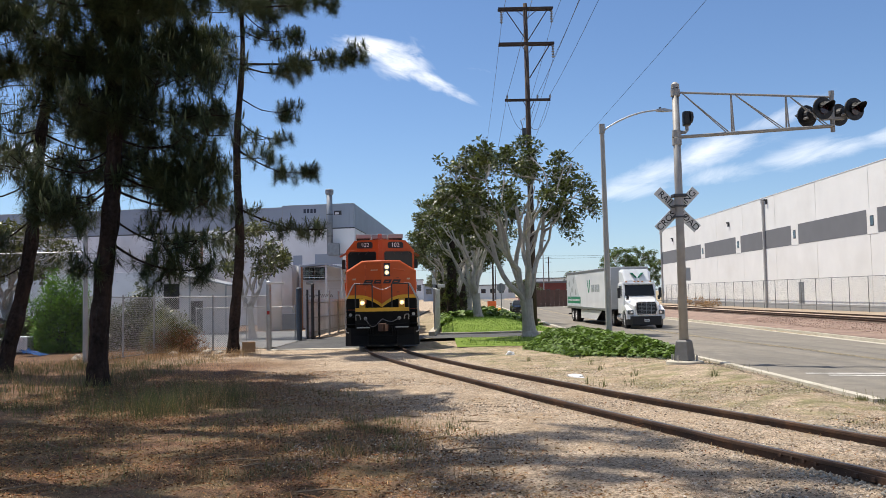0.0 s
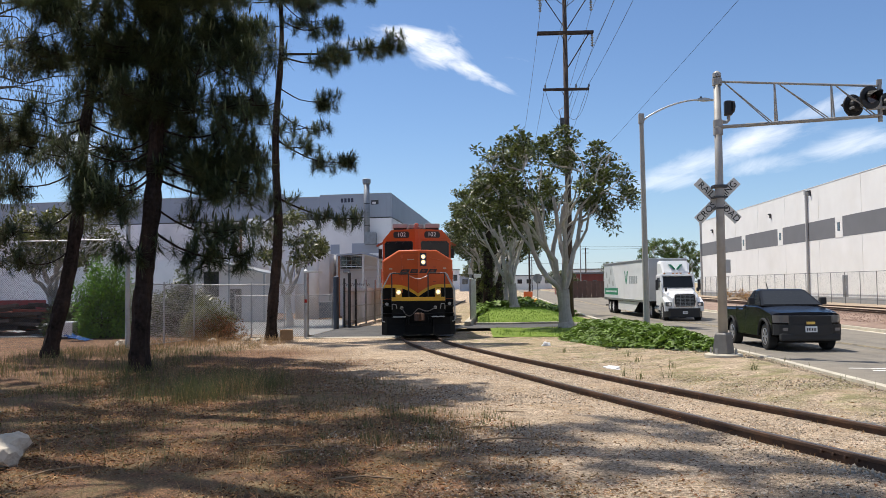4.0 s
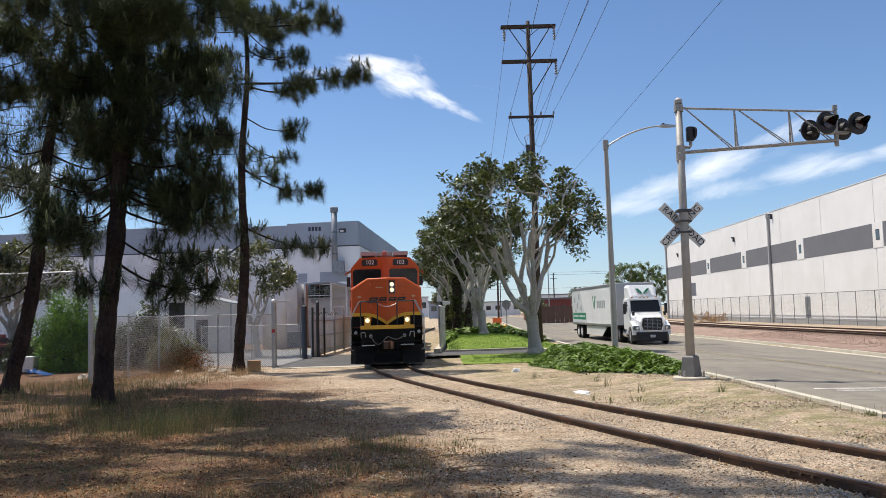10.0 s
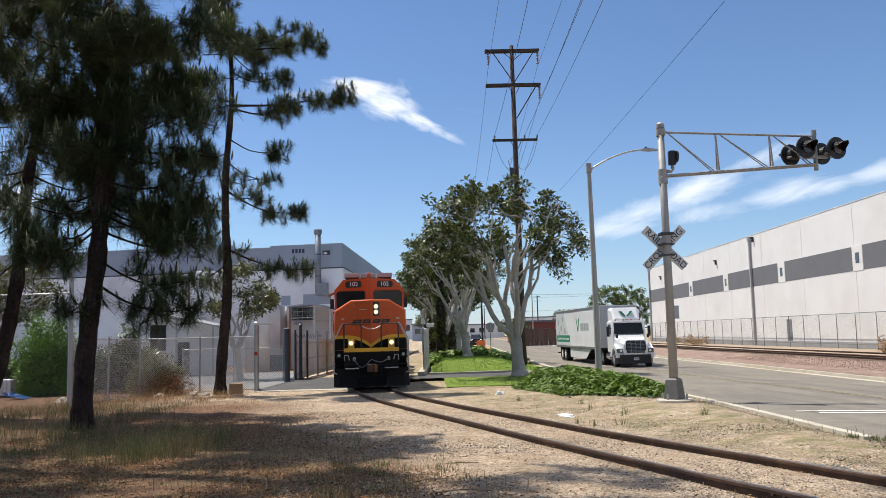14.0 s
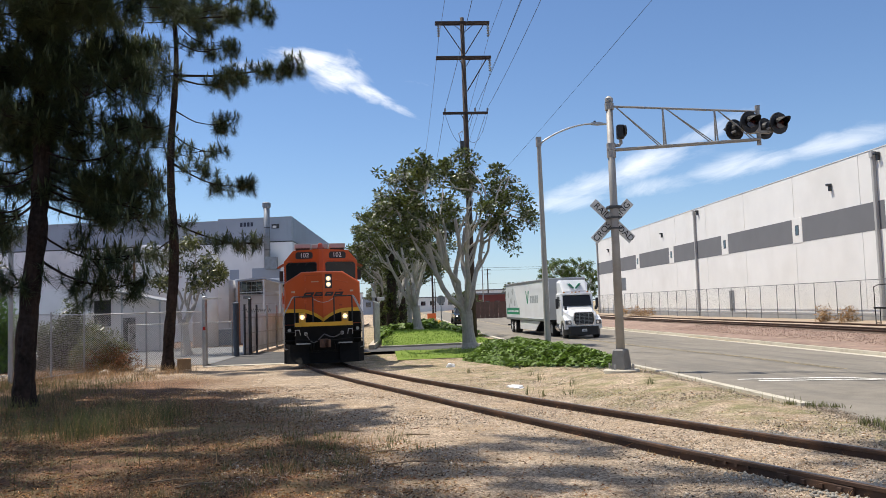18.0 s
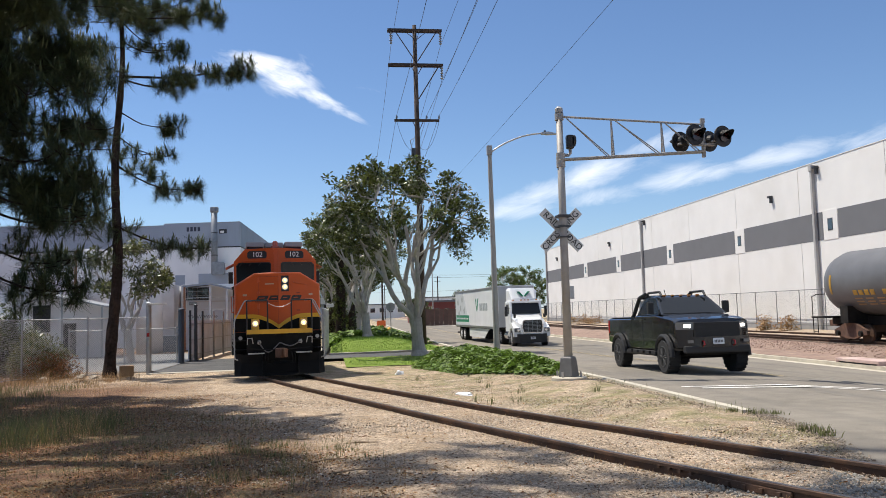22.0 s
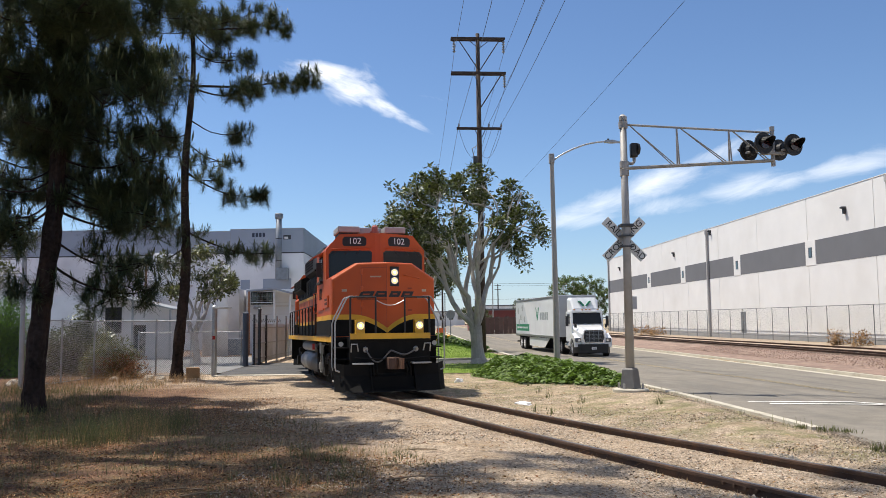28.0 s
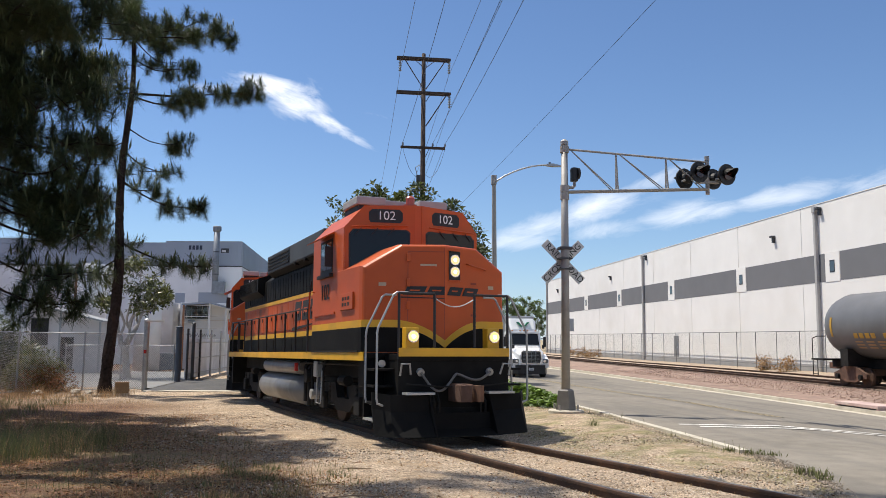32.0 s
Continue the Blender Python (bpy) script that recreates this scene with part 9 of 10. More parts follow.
    tv, tf = leaf_cluster(seed, 32, 0.23, 0.50, 0.32)
    tagged(scatter("leaves", tv, tf, pos, rots(rng, len(pos), 0.8), size, leaf, T), kind="stuff")
    return T


def bush(name, label, x, y, size, material, seed, clusters, leaf=0.14, twig=None):
    rng = np.random.RandomState(seed)
    z0 = gz(x, y)
    B = thing(name, label, "bush", Matrix.Translation((x, y, z0)))
    pos = []
    while len(pos) < clusters:
        d = rng.normal(0, 1, 3); d /= np.linalg.norm(d)
        d[2] = abs(d[2])
        r = rng.uniform(0.3, 1.0) ** 0.5 * (1 + 0.35 * noise.noise(Vector(d) * 2.5 + Vector((seed, 0, 0))))
        pos.append(Vector((d[0] * size[0], d[1] * size[1], max(0.03, d[2] * size[2]))) * r)
    bm = bmesh.new()
    for p in pos[::3]:
        b = Vector((p.x * 0.15, p.y * 0.15, 0))
        limb(bm, [b, b.lerp(p, 0.5) + Vector(rng.normal(0, 0.08, 3)), p], 0.022, 0.007, 5)
    tagged(part("stem_mass", bm, twig or BARK_PINE, B, "tangled stems"), kind="stuff")
    tv, tf = leaf_cluster(seed, 30, leaf, 0.5, 0.3, 0.1)
    tagged(scatter("leaves", tv, tf, pos, rots(rng, len(pos), 1.0), rng.uniform(0.7, 1.3, len(pos)), material, B), kind="stuff")
    return B


def build_trees():
    # the slim pine by the gate
    pine("slim pine with long bare limbs beside the gate", -9.0, 35.6, 19.5, (0.35, 0.1), 0.25,
         [(15.2, 85, 3.8, 0.6), (15.6, 60, 2.8, 0.5), (14.2, 95, 2.3, -0.3), (12.7, 88, 5.1, 0.4), (12.6, 110, 3.6, -0.3), (12.9, 262, 3.0, 0.4), (11.2, 80, 2.3, -0.4), (10.2, 70, 2.1, -0.7),
          (9.0, 98, 1.5, -0.4), (8.9, 92, 3.3, -1.1), (8.0, 250, 1.7, 0.1), (6.6, 95, 0.6, -0.3), (6.5, 200, 0.6, -0.3), (6.3, 95, 3.6, -1.0), (5.6, 265, 2.2, -0.5), (7.2, 280, 1.8, -0.2), (10.6, 275, 2.2, 0.0)],
         11, whorls=((15.0, 19.2, 16, 2.6),), tufts_per=1.4, bare=0.5)
    # the big dark pine
    pine("large dense dark pine with drooping low limbs", -8.5, 20.35, 19.0, (0.75, 0.2), 0.255,
         [(3.6, 93, 2.6, -0.7), (4.2, 80, 2.1, -0.6), (4.9, 100, 2.6, -0.3), (5.3, 86, 2.5, -0.2), (5.8, 75, 2.7, 0.0), (6.2, 105, 2.6, 0.0), (6.6, 90, 2.6, 0.2), (5.6, 60, 2.4, 0.0),
          (7.0, 70, 2.6, 0.1), (7.4, 110, 2.5, 0.2), (7.8, 92, 2.6, 0.3), (8.3, 75, 2.6, 0.2), (5.0, 262, 1.5, -0.3), (6.0, 280, 1.6, 0.0), (7.0, 255, 1.8, 0.1), (8.2, 270, 2.0, 0.2), (3.5, 275, 1.0, -0.4)],
         23, whorls=((4.6, 9.5, 24, 2.4), (9.0, 18.6, 27, 3.3)), tufts_per=1.55, bare=0.25)
    # the leaning one behind it
    pine("leaning pine with thin lower foliage", -13.6, 25.6, 18.0, (2.3, 0.6), 0.25,
         [(6.2, 262, 2.4, -0.6), (4.9, 265, 2.2, -0.9), (7.5, 280, 2.6, -0.2), (5.4, 90, 1.6, -0.6), (6.8, 80, 2.0, -0.4), (8.2, 95, 2.2, -0.2), (3.6, 250, 1.4, -0.5)],
         37, whorls=((6.5, 17.2, 44, 3.2),), tufts_per=1.0, bare=0.4)
    # taller pines to the side, whose shade lies on the yard
    pine("very tall pine at the edge of the yard", -13.4, 16.5, 27.0, (8.4, -1.8), 0.40, [], 41, whorls=((11.5, 26.5, 38, 4.2), (10.5, 17.0, 15, 4.2)), tufts_per=0.5, dense=False, bare=0.3)
    pine("tall broad pine at the edge of the yard", -8.8, 10.2, 22.0, (5.0, 0.2), 0.36, [], 43, whorls=((10.0, 21.5, 30, 4.0),), tufts_per=0.5, dense=False, bare=0.3)
    pine("tall pine beyond the leaning one", -16.0, 20.0, 22.0, (0.3, -0.2), 0.34, [], 47, whorls=((9.5, 21.5, 50, 3.8),), tufts_per=0.65, dense=False, bare=0.3)
    # gum with hanging leaves at the far left
    rng = np.random.RandomState(5)
    G = thing("gum_tree", "gum tree with thin hanging grey-green leaves", "tree", Matrix.Translation((-19.0, 27.5, gz(-19, 27.5))))
    bm = bmesh.new()
    limb(bm, [(0, 0, -0.3), (0.2, 0, 3), (0.8, 0, 6), (1.2, 0.2, 9), (1.6, 0, 13)], 0.3, 0.08, 10)
    tips = []
    for k in range(34):
        z = rng.uniform(6.0, 13.0)
        a = rng.uniform(-0.9, 1.4)
        L_ = rng.uniform(1.6, 4.6)
        s = Vector((0.15 * z, 0, z))
        e = s + Vector((math.cos(a) * L_, math.sin(a) * L_, rng.uniform(-1.2, 1.2)))
        pts = [s.lerp(e, j / 5) + Vector(rng.normal(0, 0.1, 3)) for j in range(6)]
        limb(bm, pts, 0.04, 0.01, 5)
        for j in range(9):
            q = s.lerp(e, rng.uniform(0.45, 1.05))
            tips.append(q + Vector((rng.normal(0, 0.25), rng.normal(0, 0.25), -abs(rng.normal(0, 0.5)))))
    tagged(part("branch_mass", bm, BARK_PINE, G, "slender limbs"), kind="stuff")
    v, f = [], []
    for k in range(26):
        b = rng.normal(0, 0.16, 3); L_ = rng.uniform(0.14, 0.24); a = rng.uniform(0, 6.28)
        s_ = np.array([math.cos(a), math.sin(a), 0]) * 0.013
        t = b + np.array([rng.normal(0, 0.05), rng.normal(0, 0.05), -L_])
        i = len(v)
        v += [b, (b + t) / 2 + s_, t, (b + t) / 2 - s_]
        f += [(i, i + 1, i + 2, i + 3)]
    scatter("leaves", np.array(v), f, tips, rots(rng, len(tips), 0.3), rng.uniform(0.8, 1.5, len(tips)), LEAF_GUM, G)
    # street trees
    t1 = fig_tree("pale-trunked street tree with a broad open crown", 4.54, 43.75, 3, crown=(-0.75, 0, 7.4), radii=(4.3, 4.0, 3.2), clumps=58)
    t2 = fig_tree("pale-trunked street tree on the lawn mound", 2.75, 66.0, 8, crown=(-0.6, 0, 7.4), radii=(4.4, 4.2, 3.6), clumps=52)
    t2.matrix_basis = Matrix.Translation((2.75, 66.0, gz(2.75, 66) + 0.5))
    for x, y, s, r in ((1.0, 80, 1.05, 2.0), (3.2, 97, 1.0, 4.0), (0.2, 112, 1.1, 1.0)):
        c = copy_thing(t2, Matrix.Translation((x, y, gz(x, y))) @ Matrix.Rotation(r, 4, "Z") @ Matrix.Scale(s, 4))
        tagged(c, "street tree in the row beyond the lawn", "tree")
    s1 = fig_tree("small leafy tree before the annex", -11.6, 49.5, 15, crown=(0.0, 0, 5.0), radii=(2.4, 1.8, 1.9), fork=1.8, clumps=15, r0=0.17, leaf=LEAF_YG)
    s2 = fig_tree("small leafy tree behind the tall fence", -22.8, 43.0, 19, crown=(0, 0, 4.8), radii=(3.2, 2.2, 1.9), clumps=26, r0=0.22, leaf=LEAF_YG)
    w = fig_tree("full light green pepper tree far beyond the lorry", 34.2, 158, 51, crown=(0.0, 0, 6.4), radii=(4.2, 3.0, 4.6), clumps=70, r0=0.3, leaf=LEAF_PEPPER)
    w = fig_tree("broad light green pepper tree at the warehouse corner", 39.5, 161, 53, crown=(0.0, 0, 6.2), radii=(4.4, 3.0, 4.8), clumps=70, r0=0.3, leaf=LEAF_PEPPER)
    for x, y, s in ((17.5, 172, 0.55), (19.8, 176, 0.5), (8, 300, 0.9), (60, 380, 1.3), (0, 250, 1.0), (28, 300, 0.8), (48, 300, 1.0)):
        w = copy_thing(t1, Matrix.Translation((x, y, -0.8 - 1.2 * s)) @ Matrix.Rotation(x, 4, "Z") @ Matrix.Scale(s, 4))
        tagged(w, "distant rounded green street tree", "tree")
    # dark ivy-clad trunks beyond the lawn
    for x, y, h, sd in ((0.75, 71.5, 9.0, 1), (1.9, 84.0, 9.5, 2), (0.1, 92, 9.0, 3)):
        rng = np.random.RandomState(sd)
        I = thing("ivy_clad_trunk", "dark trunk covered in climbing ivy", "tree", Matrix.Translation((x, y, gz(x, y) + 0.1)))
        part("trunk", tubed([(0, 0, -0.3), (0.1, 0, h / 2), (0, 0, h)], [0.45, 0.4, 0.35], 10), BARK_PINE, I)
        tv, tf = leaf_cluster(sd, 20, 0.18, 0.7, 0.22)
        pos = [Vector((0.45 * math.cos(a), 0.45 * math.sin(a), z)) for a, z in zip(rng.uniform(0, 6.28, 170), rng.uniform(0.2, h, 170))]
        scatter("ivy", tv, tf, pos, rots(rng, len(pos), 1), rng.uniform(0.8, 1.3, len(pos)), LEAF_FIG, I)
    bush("green_bush", "leafy bright green bush behind the fence", -17.9, 38.7, (1.6, 1.4, 3.5), LEAF_BUSH, 4, 520, 0.15)
    bush("dark_bush", "dense dark shrub in the shade behind the fence", -14.7, 39.6, (1.7, 1.1, 2.7), LEAF_FIG, 5, 420, 0.14)
    bush("dark_bush", "low dark shrub beside the timber pile", -20.6, 40.2, (1.2, 1.0, 1.9), LEAF_FIG, 7, 200, 0.14)
    bush("vine_bush", "half-dry vine climbing over the fence", -12.15, 36.45, (1.25, 0.7, 1.75), LEAF_VINE, 6, 230, 0.10, mat("dry_stem", (0.26, 0.19, 0.12), 0.9, 0, 0.2, 8))
    bush("dry_bush", "tangle of dry brown stems at the fence", -11.7, 35.9, (1.5, 0.8, 1.0), LEAF_DRY, 9, 120, 0.07, MATS["dry_stem"])
    for k, (u, y) in enumerate(((29.7, 52.5), (29.6, 55.5), (29.5, 102), (29.4, 97), (29.6, 108))):
        bush("dry_bush", "dry straw-coloured weeds along the warehouse fence", sx(u, y), y, (0.6 + 0.5 * (k > 1), 0.5, 1.6), GRASS_DRY, 30 + k, 26, 0.16, MATS["dry_stem"])


def blade_shape(h=1.0, w=0.03, bend=0.35):
    v = [(-w / 2, 0, 0), (w / 2, 0, 0), (w * 0.35, bend * 0.35 * h, h * 0.6), (-w * 0.35, bend * 0.35 * h, h * 0.6), (0, bend * h, h)]
    return np.array(v), [(0, 1, 2, 3), (3, 2, 4)]


def ground_pos(rng, n, xr, yr, keep):
    out = []
    while len(out) < n:
        x, y = rng.uniform(*xr), rng.uniform(*yr)
        if keep(x, y, rng):
            out.append((x, y, gz(x, y)))
    return np.array(out)


def build_ivy():
    rng = np.random.RandomState(2)
    def inside(x, y):
        """the bed between the dirt verge and the kerb"""
        left = np.interp(y, [22.6, 27.5, 34.0, 40.0], [6.3, 4.5, 3.3, 4.6])
        return 22.6 < y < 40 and left < x < sx(6.15, y)
    def hump(x, y):
        left = np.interp(y, [22.6, 27.5, 34.0, 40.0], [6.3, 4.5, 3.3, 4.6])
        e = min(x - left, sx(6.3, y) - x, y - 22.4, 40.2 - y)
        return 0.52 * smooth01(e / 0.9) * (0.8 + 0.4 * noise.noise(Vector((x * 1.1, y * 1.1, 4)))) + 0.05
    I = thing("ivy_bed", "bed of glossy green ivy at the kerb", "ivy", kind="stuff")
    # one closed sheet just below the leaves, a green close to black
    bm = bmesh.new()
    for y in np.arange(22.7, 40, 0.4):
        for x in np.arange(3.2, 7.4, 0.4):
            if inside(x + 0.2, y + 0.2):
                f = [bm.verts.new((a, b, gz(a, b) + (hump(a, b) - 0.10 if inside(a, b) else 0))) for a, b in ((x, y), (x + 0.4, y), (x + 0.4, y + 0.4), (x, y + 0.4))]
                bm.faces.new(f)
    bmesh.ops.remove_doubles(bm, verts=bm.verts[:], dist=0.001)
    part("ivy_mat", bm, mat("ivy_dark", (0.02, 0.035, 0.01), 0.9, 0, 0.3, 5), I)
    v, f = [], []
    for k in range(7):
        a = rng.uniform(0, 6.28); b = np.array([rng.normal(0, .07), rng.normal(0, .07), rng.uniform(-0.03, 0.06)])
        L_ = rng.uniform(0.10, 0.16)
        t = np.array([math.cos(a), math.sin(a), rng.uniform(-0.5, 0.2)]) * L_
        s = np.array([-math.sin(a), math.cos(a), 0]) * L_ * 0.48
        i = len(v)
        v += [b, b + t * 0.35 + s + [0, 0, .02], b + t, b + t * 0.35 - s + [0, 0, .02]]
        f += [(i, i + 1, i + 2), (i, i + 2, i + 3)]
    pos = []
    while len(pos) < 8200:
        x, y = rng.uniform(3.2, 7.4), rng.uniform(22.6, 40) 
        if inside(x, y):
            pos.append((x, y, gz(x, y) + hump(x, y)))
    scatter("ivy_leaves", np.array(v), f, pos, rots(rng, len(pos), 0.6), rng.uniform(0.55, 1.05, len(pos)), LEAF_IVY, I)
    # ground cover round the second tree and beyond
    J = thing("ground_cover", "low leafy ground cover beyond the lawn", "ground cover", kind="stuff")
    pos = []
    while len(pos) < 2600:
        x, y = rng.uniform(-0.2, 7.3), rng.uniform(60, 125)
        if x > sx(6.1, y):
            continue
        if y < 72 and 0.6 < x < 5.4 - (y - 60) * 0.05 and y < 66:
            continue
        pos.append((x, y, gz(x, y) + mound(x, y) + 0.1 + rng.uniform(0, 0.35)))
    scatter("cover_leaves", np.array(v), f, pos, rots(rng, len(pos), 0.6), rng.uniform(1.6, 3.0, len(pos)), LEAF_IVY, J)


def build_grass():
    rng = np.random.RandomState(7)
    G = thing("dry_grass", "tufts of dry and green grass and weeds in the yard", "grass", kind="stuff")
    def tufts(name, centres, per, h, spread, material, w=0.008):
        tv, tf = blade_shape(1.0, w, 0.4)
        pos, sc = [], []
        for (x, y, s) in centres:
            for k in range(per):
                px, py = x + rng.normal(0, spread * s), y + rng.normal(0, spread * s)
                pos.append((px, py, gz(px, py) - 0.01)); hh = h * s * rng.uniform(0.45, 1.15)
                sc.append((1.0, hh, hh))
        scatter(name, tv, tf, pos, rots(rng, len(pos), 0.28), sc, material, G)
    def spots(n, xr, yr, keep, s=(0.6, 1.3)):
        return [(x, y, rng.uniform(*s)) for x, y, z in ground_pos(rng, n, xr, yr, keep)]
    def off_track(x, y, r, a=1.1):
        return abs(x - track_x(y)) > a
    # the tall grass near the pines
    tall = lambda x, y, r: ((x + 4.9) / 1.1) ** 2 + ((y - 15.6) / 2.3) ** 2 < r.uniform(0.15, 1.5)
    tufts("tall_grass", spots(70, (-8, -2.5), (12.0, 19), tall), 34, 0.46, 0.2, GRASS_GREEN, 0.006)
    tufts("tall_straw", spots(45, (-8.5, -2), (12, 19), tall), 20, 0.46, 0.24, GRASS_DRY, 0.005)
    tufts("sparse_weeds", spots(170, (-8, 0.5), (8, 18), lambda x, y, r: off_track(x, y, r, 3.4)), 14, 0.22, 0.22, GRASS_GREEN, 0.006)
    tufts("yard_straw", spots(420, (-14, 1), (6, 34), lambda x, y, r: off_track(x, y, r, 3.0)), 14, 0.17, 0.16, GRASS_DRY, 0.006)
    tufts("fence_weeds", spots(130, (-14, -8), (30, 36.5), lambda x, y, r: True), 20, 0.42, 0.2, GRASS_DRY)
    tufts("left_weeds", spots(230, (-15, -8.0), (18, 30), lambda x, y, r: True), 20, 0.36, 0.2, GRASS_GREEN)
    tufts("left_straw", spots(150, (-15, -6.5), (17, 30), lambda x, y, r: True), 18, 0.30, 0.2, GRASS_DRY)
    tufts("mid_weeds", spots(60, (-8.6, -5.6), (13.5, 20), lambda x, y, r: True), 22, 0.34, 0.18, GRASS_GREEN, 0.007)
    tufts("near_weeds", spots(26, (-1.9, 0.4), (9.3, 12.5), lambda x, y, r: True, (0.5, 1.0)), 30, 0.16, 0.12, GRASS_GREEN)
    tufts("near_weeds", spots(30, (-3.0, -0.2), (8.2, 12.0), lambda x, y, r: True, (0.5, 1.0)), 24, 0.18, 0.12, GRASS_DRY)
    verge = lambda x, y, r: x - track_x(y) > 1.3 and x < street_left(y) - 0.3
    tufts("verge_weeds", spots(300, (1, 7), (9, 33), verge, (0.4, 1.0)), 16, 0.06, 0.16, GRASS_GREEN, 0.007)
    tufts("verge_straw", spots(420, (1, 7), (8, 36), verge, (0.4, 1.1)), 16, 0.06, 0.15, GRASS_DRY, 0.005)
    tufts("verge_stalks", spots(9, (2.2, 6.6), (12, 27), verge, (0.6, 1.1)), 14, 0.30, 0.06, GRASS_GREEN, 0.012)
    tufts("kerb_weeds", [(sx(6.15, y), y, 1.0) for y in (13.0, 13.6, 15.1, 17.6, 19.0, 19.4, 20.4, 21.6, 22.2)], 12, 0.17, 0.2, GRASS_GREEN, 0.009)
    edge = [(sx(6.45, 12.62), 12.6, 1.0), (sx(6.7, 12.5), 12.45, 0.8), (sx(6.3, 13.1), 13.0, 0.7), (street_left(10.7) - 0.05, 10.7, 1.0), (street_left(10.35), 10.35, 1.2), (street_left(10.1) + 0.03, 10.1, 0.8)]
    tufts("road_edge_weeds", edge, 46, 0.12, 0.075, GRASS_GREEN, 0.014)
    tufts("rail_straw", [(track_x(y) + s * (0.9 + rng.normal(0, 0.1)), y, rng.uniform(0.5, 1.1)) for y in np.arange(6, 33, 0.22) for s in (-1, 1)], 9, 0.075, 0.12, GRASS_DRY, 0.005)
    tufts("gauge_straw", [(track_x(y) + rng.uniform(-0.5, 0.5), y, rng.uniform(0.4, 0.9)) for y in np.arange(7, 32, 0.2)], 8, 0.06, 0.14, GRASS_DRY, 0.005)
    tufts("strip_grass", spots(110, (0.8, 6.4), (36.4, 44.6), lambda x, y, r: True), 16, 0.16, 0.2, GRASS_LAWN, 0.02)
    lawn = thing("lawn_grass", "short bright green lawn grass", "grass", kind="stuff")
    tv, tf = blade_shape(1.0, 0.03, 0.4)
    pos = [(x, y, z + 0.07 + mound(x, y)) for x, y, z in ground_pos(rng, 9000, (0, 6.6), (49.7, 72), lambda x, y, r: True)]
    scatter("lawn_blades", tv, tf, pos, rots(rng, len(pos), 0.5), [(1, h, h) for h in rng.uniform(0.05, 0.10, len(pos))], GRASS_LAWN, lawn)


def build_litter():
    rng = np.random.RandomState(9)
    S = thing("gravel", "loose pale gravel round the track", "gravel", kind="stuff")
    ov = np.array([(1, 0, 0), (-1, 0, 0), (0, 1, 0), (0, -1, 0), (0, 0, 1), (0, 0, -1)], float) * 0.5
    ov[0] *= 1.2; ov[2] *= 0.8
    of = [(0, 2, 4), (2, 1, 4), (1, 3, 4), (3, 0, 4), (2, 0, 5), (1, 2, 5), (3, 1, 5), (0, 3, 5)]
    def yard(x, y, r):
        d = x - track_x(y)
        return d > -5.5 - 3 * noise.noise(Vector((x, y, 0)) * 0.4) and x < street_left(y) - 0.1 and r.uniform() < min(1, 9.0 / y)
    p = ground_pos(rng, 24000, (-6, 7), (5.5, 30), yard)
    sc = rng.lognormal(-3.8, 0.40, (len(p), 1)) * np.array([[1.0, 0.8, 0.6]]) * rng.uniform(0.8, 1.2, (len(p), 3))
    scatter("gravel_stones", ov, of, p, rots(rng, len(p), 0.5), sc, STONES, S)
    p = ground_pos(rng, 18000, (-4, 7), (5.5, 26), yard)
    sc = rng.lognormal(-3.78, 0.38, (len(p), 1)) * np.array([[1.0, 0.8, 0.6]]) * rng.uniform(0.8, 1.2, (len(p), 3))
    scatter("pale_stones", ov, of, p, rots(rng, len(p), 0.5), sc, mat("pale_gravel", (0.58, 0.50, 0.41), 0.9, 0, 0.2, 20, random_amt=0.5, spec=0.25), S)
    p = ground_pos(rng, 9000, (-3, 7), (5.5, 24), yard)
    sc = rng.lognormal(-3.9, 0.35, (len(p), 1)) * np.array([[1.0, 0.8, 0.6]]) * rng.uniform(0.8, 1.2, (len(p), 3))
    scatter("dark_stones", ov, of, p, rots(rng, len(p), 0.5), sc, mat("dark_gravel", (0.13, 0.10, 0.075), 0.9, 0, 0.2, 20, random_amt=0.5, spec=0.25), S)
    def bed(x, y, r):
        d = x - track_x(y)
        k = 1.2 * noise.noise(Vector((x, y, 3)))
        return (0.82 < d < 1.3 + 0.3 * k and y < 10.6 + k) or (-2.0 < d < 0.66 and abs(d + 0.72) > 0.1 and y < 7.7 + 0.35 * d + 1.3 * k)
    p = ground_pos(rng, 2200, (1, 8), (5, 12), lambda x, y, r: bed(x, y, r) and x < street_left(y))
    p[:, 2] += 0.002
    sc = rng.uniform(0.028, 0.062, (len(p), 1)) * rng.uniform(0.6, 1.1, (len(p), 3))
    scatter("ballast_stones", ov, of, p, rots(rng, len(p), 0.6), sc, STONES_G, S)
    # gravel spilt over the ragged edge of the asphalt and the kerb
    ys_ = np.concatenate([rng.uniform(6.5, 12.8, 2600), rng.uniform(12.8, 27, 1500)])
    p = np.array([(x, y, gz(x, y) + (0.004 if y < 12.8 else 0.0)) for y, x in ((y, (street_left(y) if y < 12.8 else sx(6.16, y)) + rng.normal(0, 0.09 if y < 12.8 else 0.05)) for y in ys_)])
    sc = rng.lognormal(-3.9, 0.4, (len(p), 1)) * np.array([[1.0, 0.8, 0.6]]) * rng.uniform(0.8, 1.2, (len(p), 3))
    scatter("edge_gravel", ov, of, p, rots(rng, len(p), 0.5), sc, STONES, S)
    # larger stones on the railway bank
    p = np.array([(sx(u, y), y, gz(sx(u, y), y) + far_rise(u) + 0.02) for u, y in zip(rng.uniform(19.5, 28, 11000), rng.uniform(14, 60, 11000))])
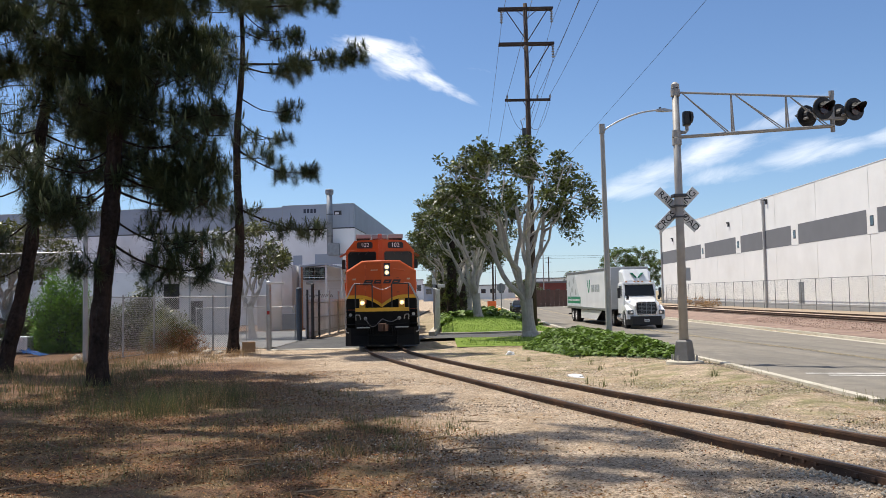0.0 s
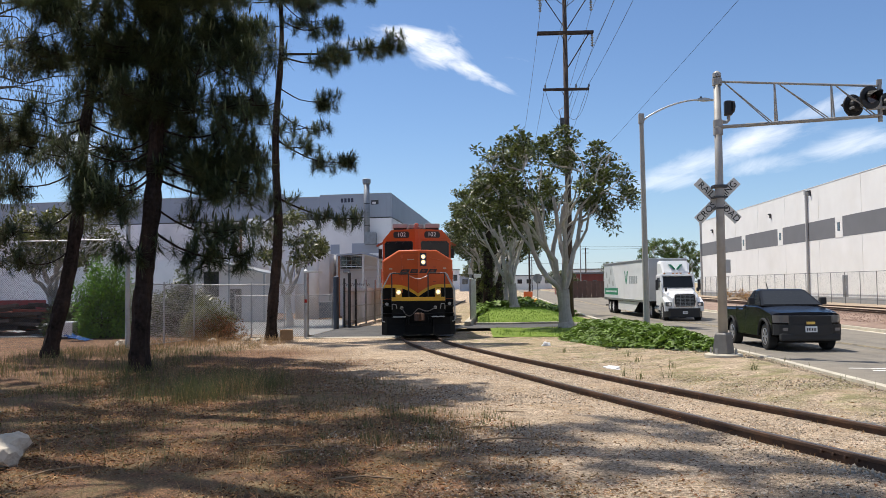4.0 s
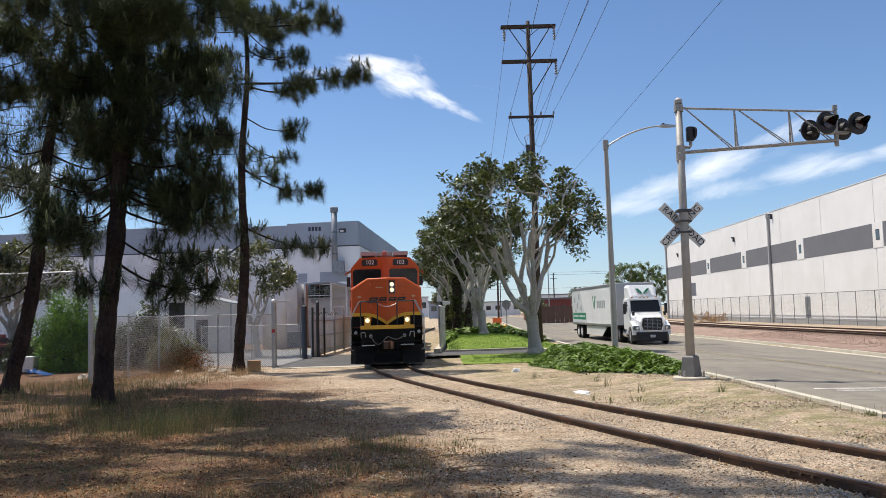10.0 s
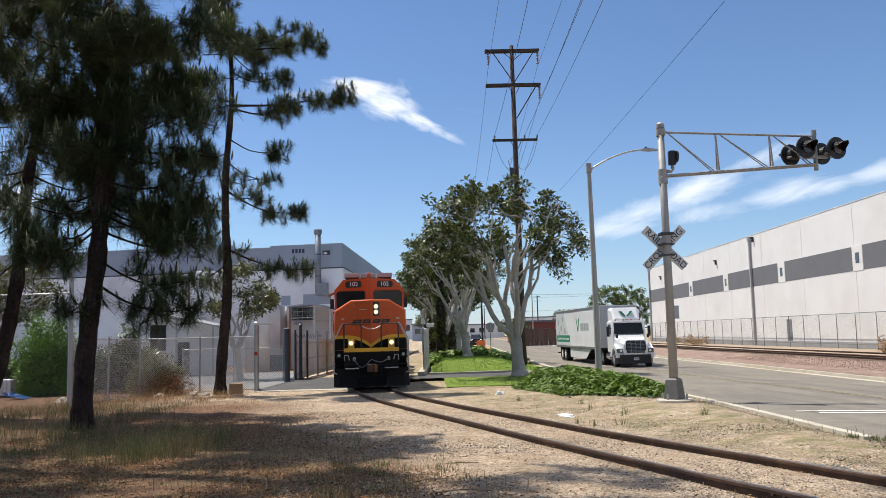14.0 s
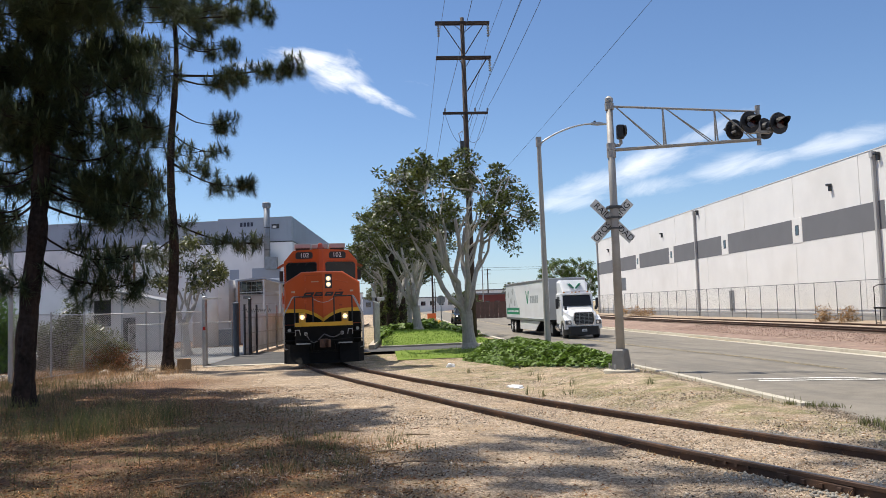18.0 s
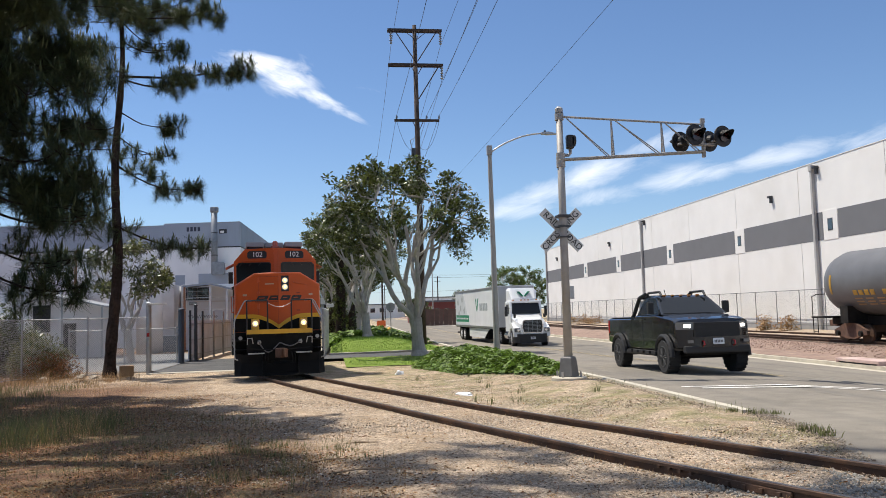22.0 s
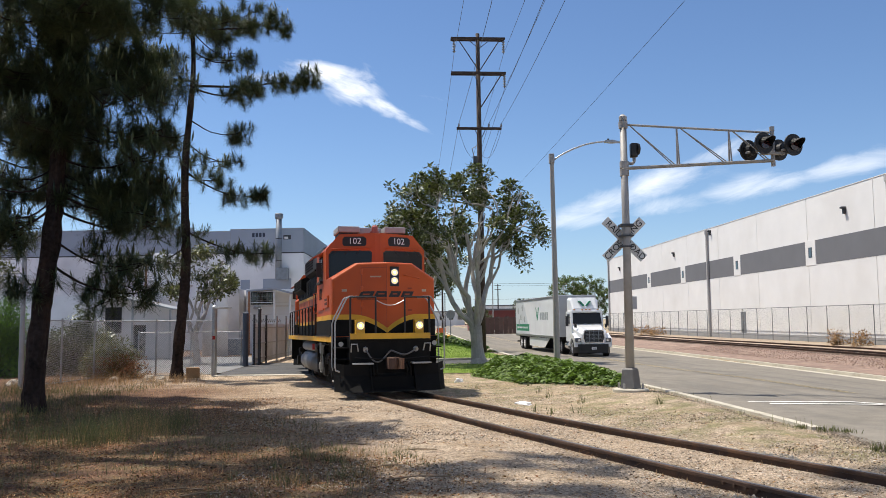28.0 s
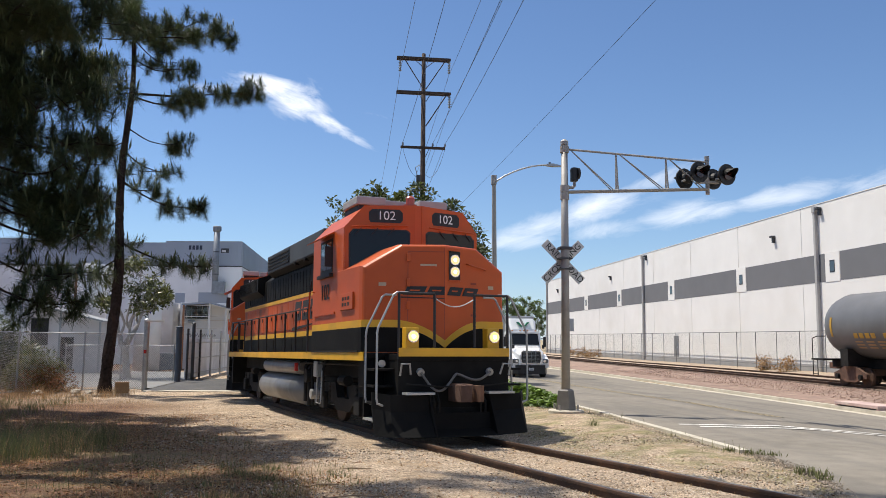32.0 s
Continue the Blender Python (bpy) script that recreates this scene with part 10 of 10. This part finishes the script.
    sc = rng.uniform(0.05, 0.10, (len(p), 1)) * rng.uniform(0.6, 1.1, (len(p), 3)) * np.array([[1, 1, 0.55]])
    B = thing("bank_stones", "reddish crushed stones on the railway bank", "ballast", kind="stuff")
    scatter("bank_stones", ov, of, p, rots(rng, len(p), 0.6), sc, mat("bank_stone", (0.33, 0.225, 0.18), 0.9, 0, 0.2, 20, random_amt=0.7), B)
    L = thing("leaf_litter", "fallen needles, leaves and straw under the pines", "leaf litter", kind="stuff")
    v = np.array([(0, 0, 0), (0.5, 0.12, 0.05), (1.0, 0, 0.02), (0.5, -0.12, 0.05)])
    f = [(0, 1, 2), (0, 2, 3)]
    def under(x, y, r):
        return r.uniform() < min(1, 8.0 / y) * (0.05 + 0.95 * smooth01((track_x(y) - x - 1.9 + 1.6 * noise.noise(Vector((x * 0.6, y * 0.6, 2)))) / 4.0)) and x < street_left(y)
    p = ground_pos(rng, 26000, (-9, 6), (5.5, 24), under)
    p[:, 2] += 0.008
    sc = np.stack([rng.uniform(0.018, 0.06, len(p)), rng.uniform(0.018, 0.07, len(p)), rng.uniform(0.1, 0.4, len(p))], -1)
    scatter("dead_leaves", v, f, p, rots(rng, len(p), 0.3), sc, LEAF_DRY, L)
    nv = np.array([(0, -0.004, 0), (0, 0.004, 0), (1, 0.003, 0.05), (1, -0.003, 0.05)])
    p = ground_pos(rng, 12000, (-9, 6), (3.6, 24), under)
    p[:, 2] += 0.01
    scatter("fallen_needles", nv, [(0, 1, 2, 3)], p, rots(rng, len(p), 0.2), np.stack([rng.uniform(0.12, 0.4, len(p)), rng.uniform(0.35, 0.8, len(p)), np.full(len(p), 0.5)], -1), LEAF_DRY, L)
    p = ground_pos(rng, 34000, (-9, 6), (5.5, 24), under)
    p[:, 2] += 0.012
    sc = np.stack([rng.uniform(0.02, 0.075, len(p)), rng.uniform(0.014, 0.04, len(p)), rng.uniform(0.1, 0.4, len(p))], -1)
    scatter("straw_bits", v, f, p, rots(rng, len(p), 0.35), sc, leaf_mat("pale_straw", (0.46, 0.34, 0.21), 0.9, 0.1, 0.5), L)
    STICK = mat("stick", (0.24, 0.17, 0.11), 0.9, 0, 0.3, 8)
    for k in range(16):
        x, y = rng.uniform(-5.5, 1.0), rng.uniform(5.0, 13)
        a = rng.uniform(0, 3.14)
        n = rng.uniform(0.25, 0.7)
        o = obj_from(tubed([(-n / 2, 0, 0), (0, n * 0.08, 0.01), (n / 2, -n * 0.05, 0)], 0.009, 5), "stick", STICK)
        o.matrix_basis = Matrix.Translation((x, y, gz(x, y) + 0.03)) @ Matrix.Rotation(a, 4, "Z")
        tagged(o, "thin fallen dry stick on the ground", "stick", "fallen sticks")


build_trees()
build_ivy()
build_grass()
build_litter()

# ---------------------------------------------------------------- movement
def motions():
    walk(loco, [(t, loco_pose(s)) for t, s in LOCO_ROWS])
    walk(loco_b, [(t, loco_pose(s + 18.9)) for t, s in LOCO_ROWS])
    for car, rows in ((pickup, PICKUP_ROWS), (lifted, LIFTED_ROWS)):
        walk(car, [(t, car_pose(x, y, turn)) for t, x, y, turn in rows])


motions()
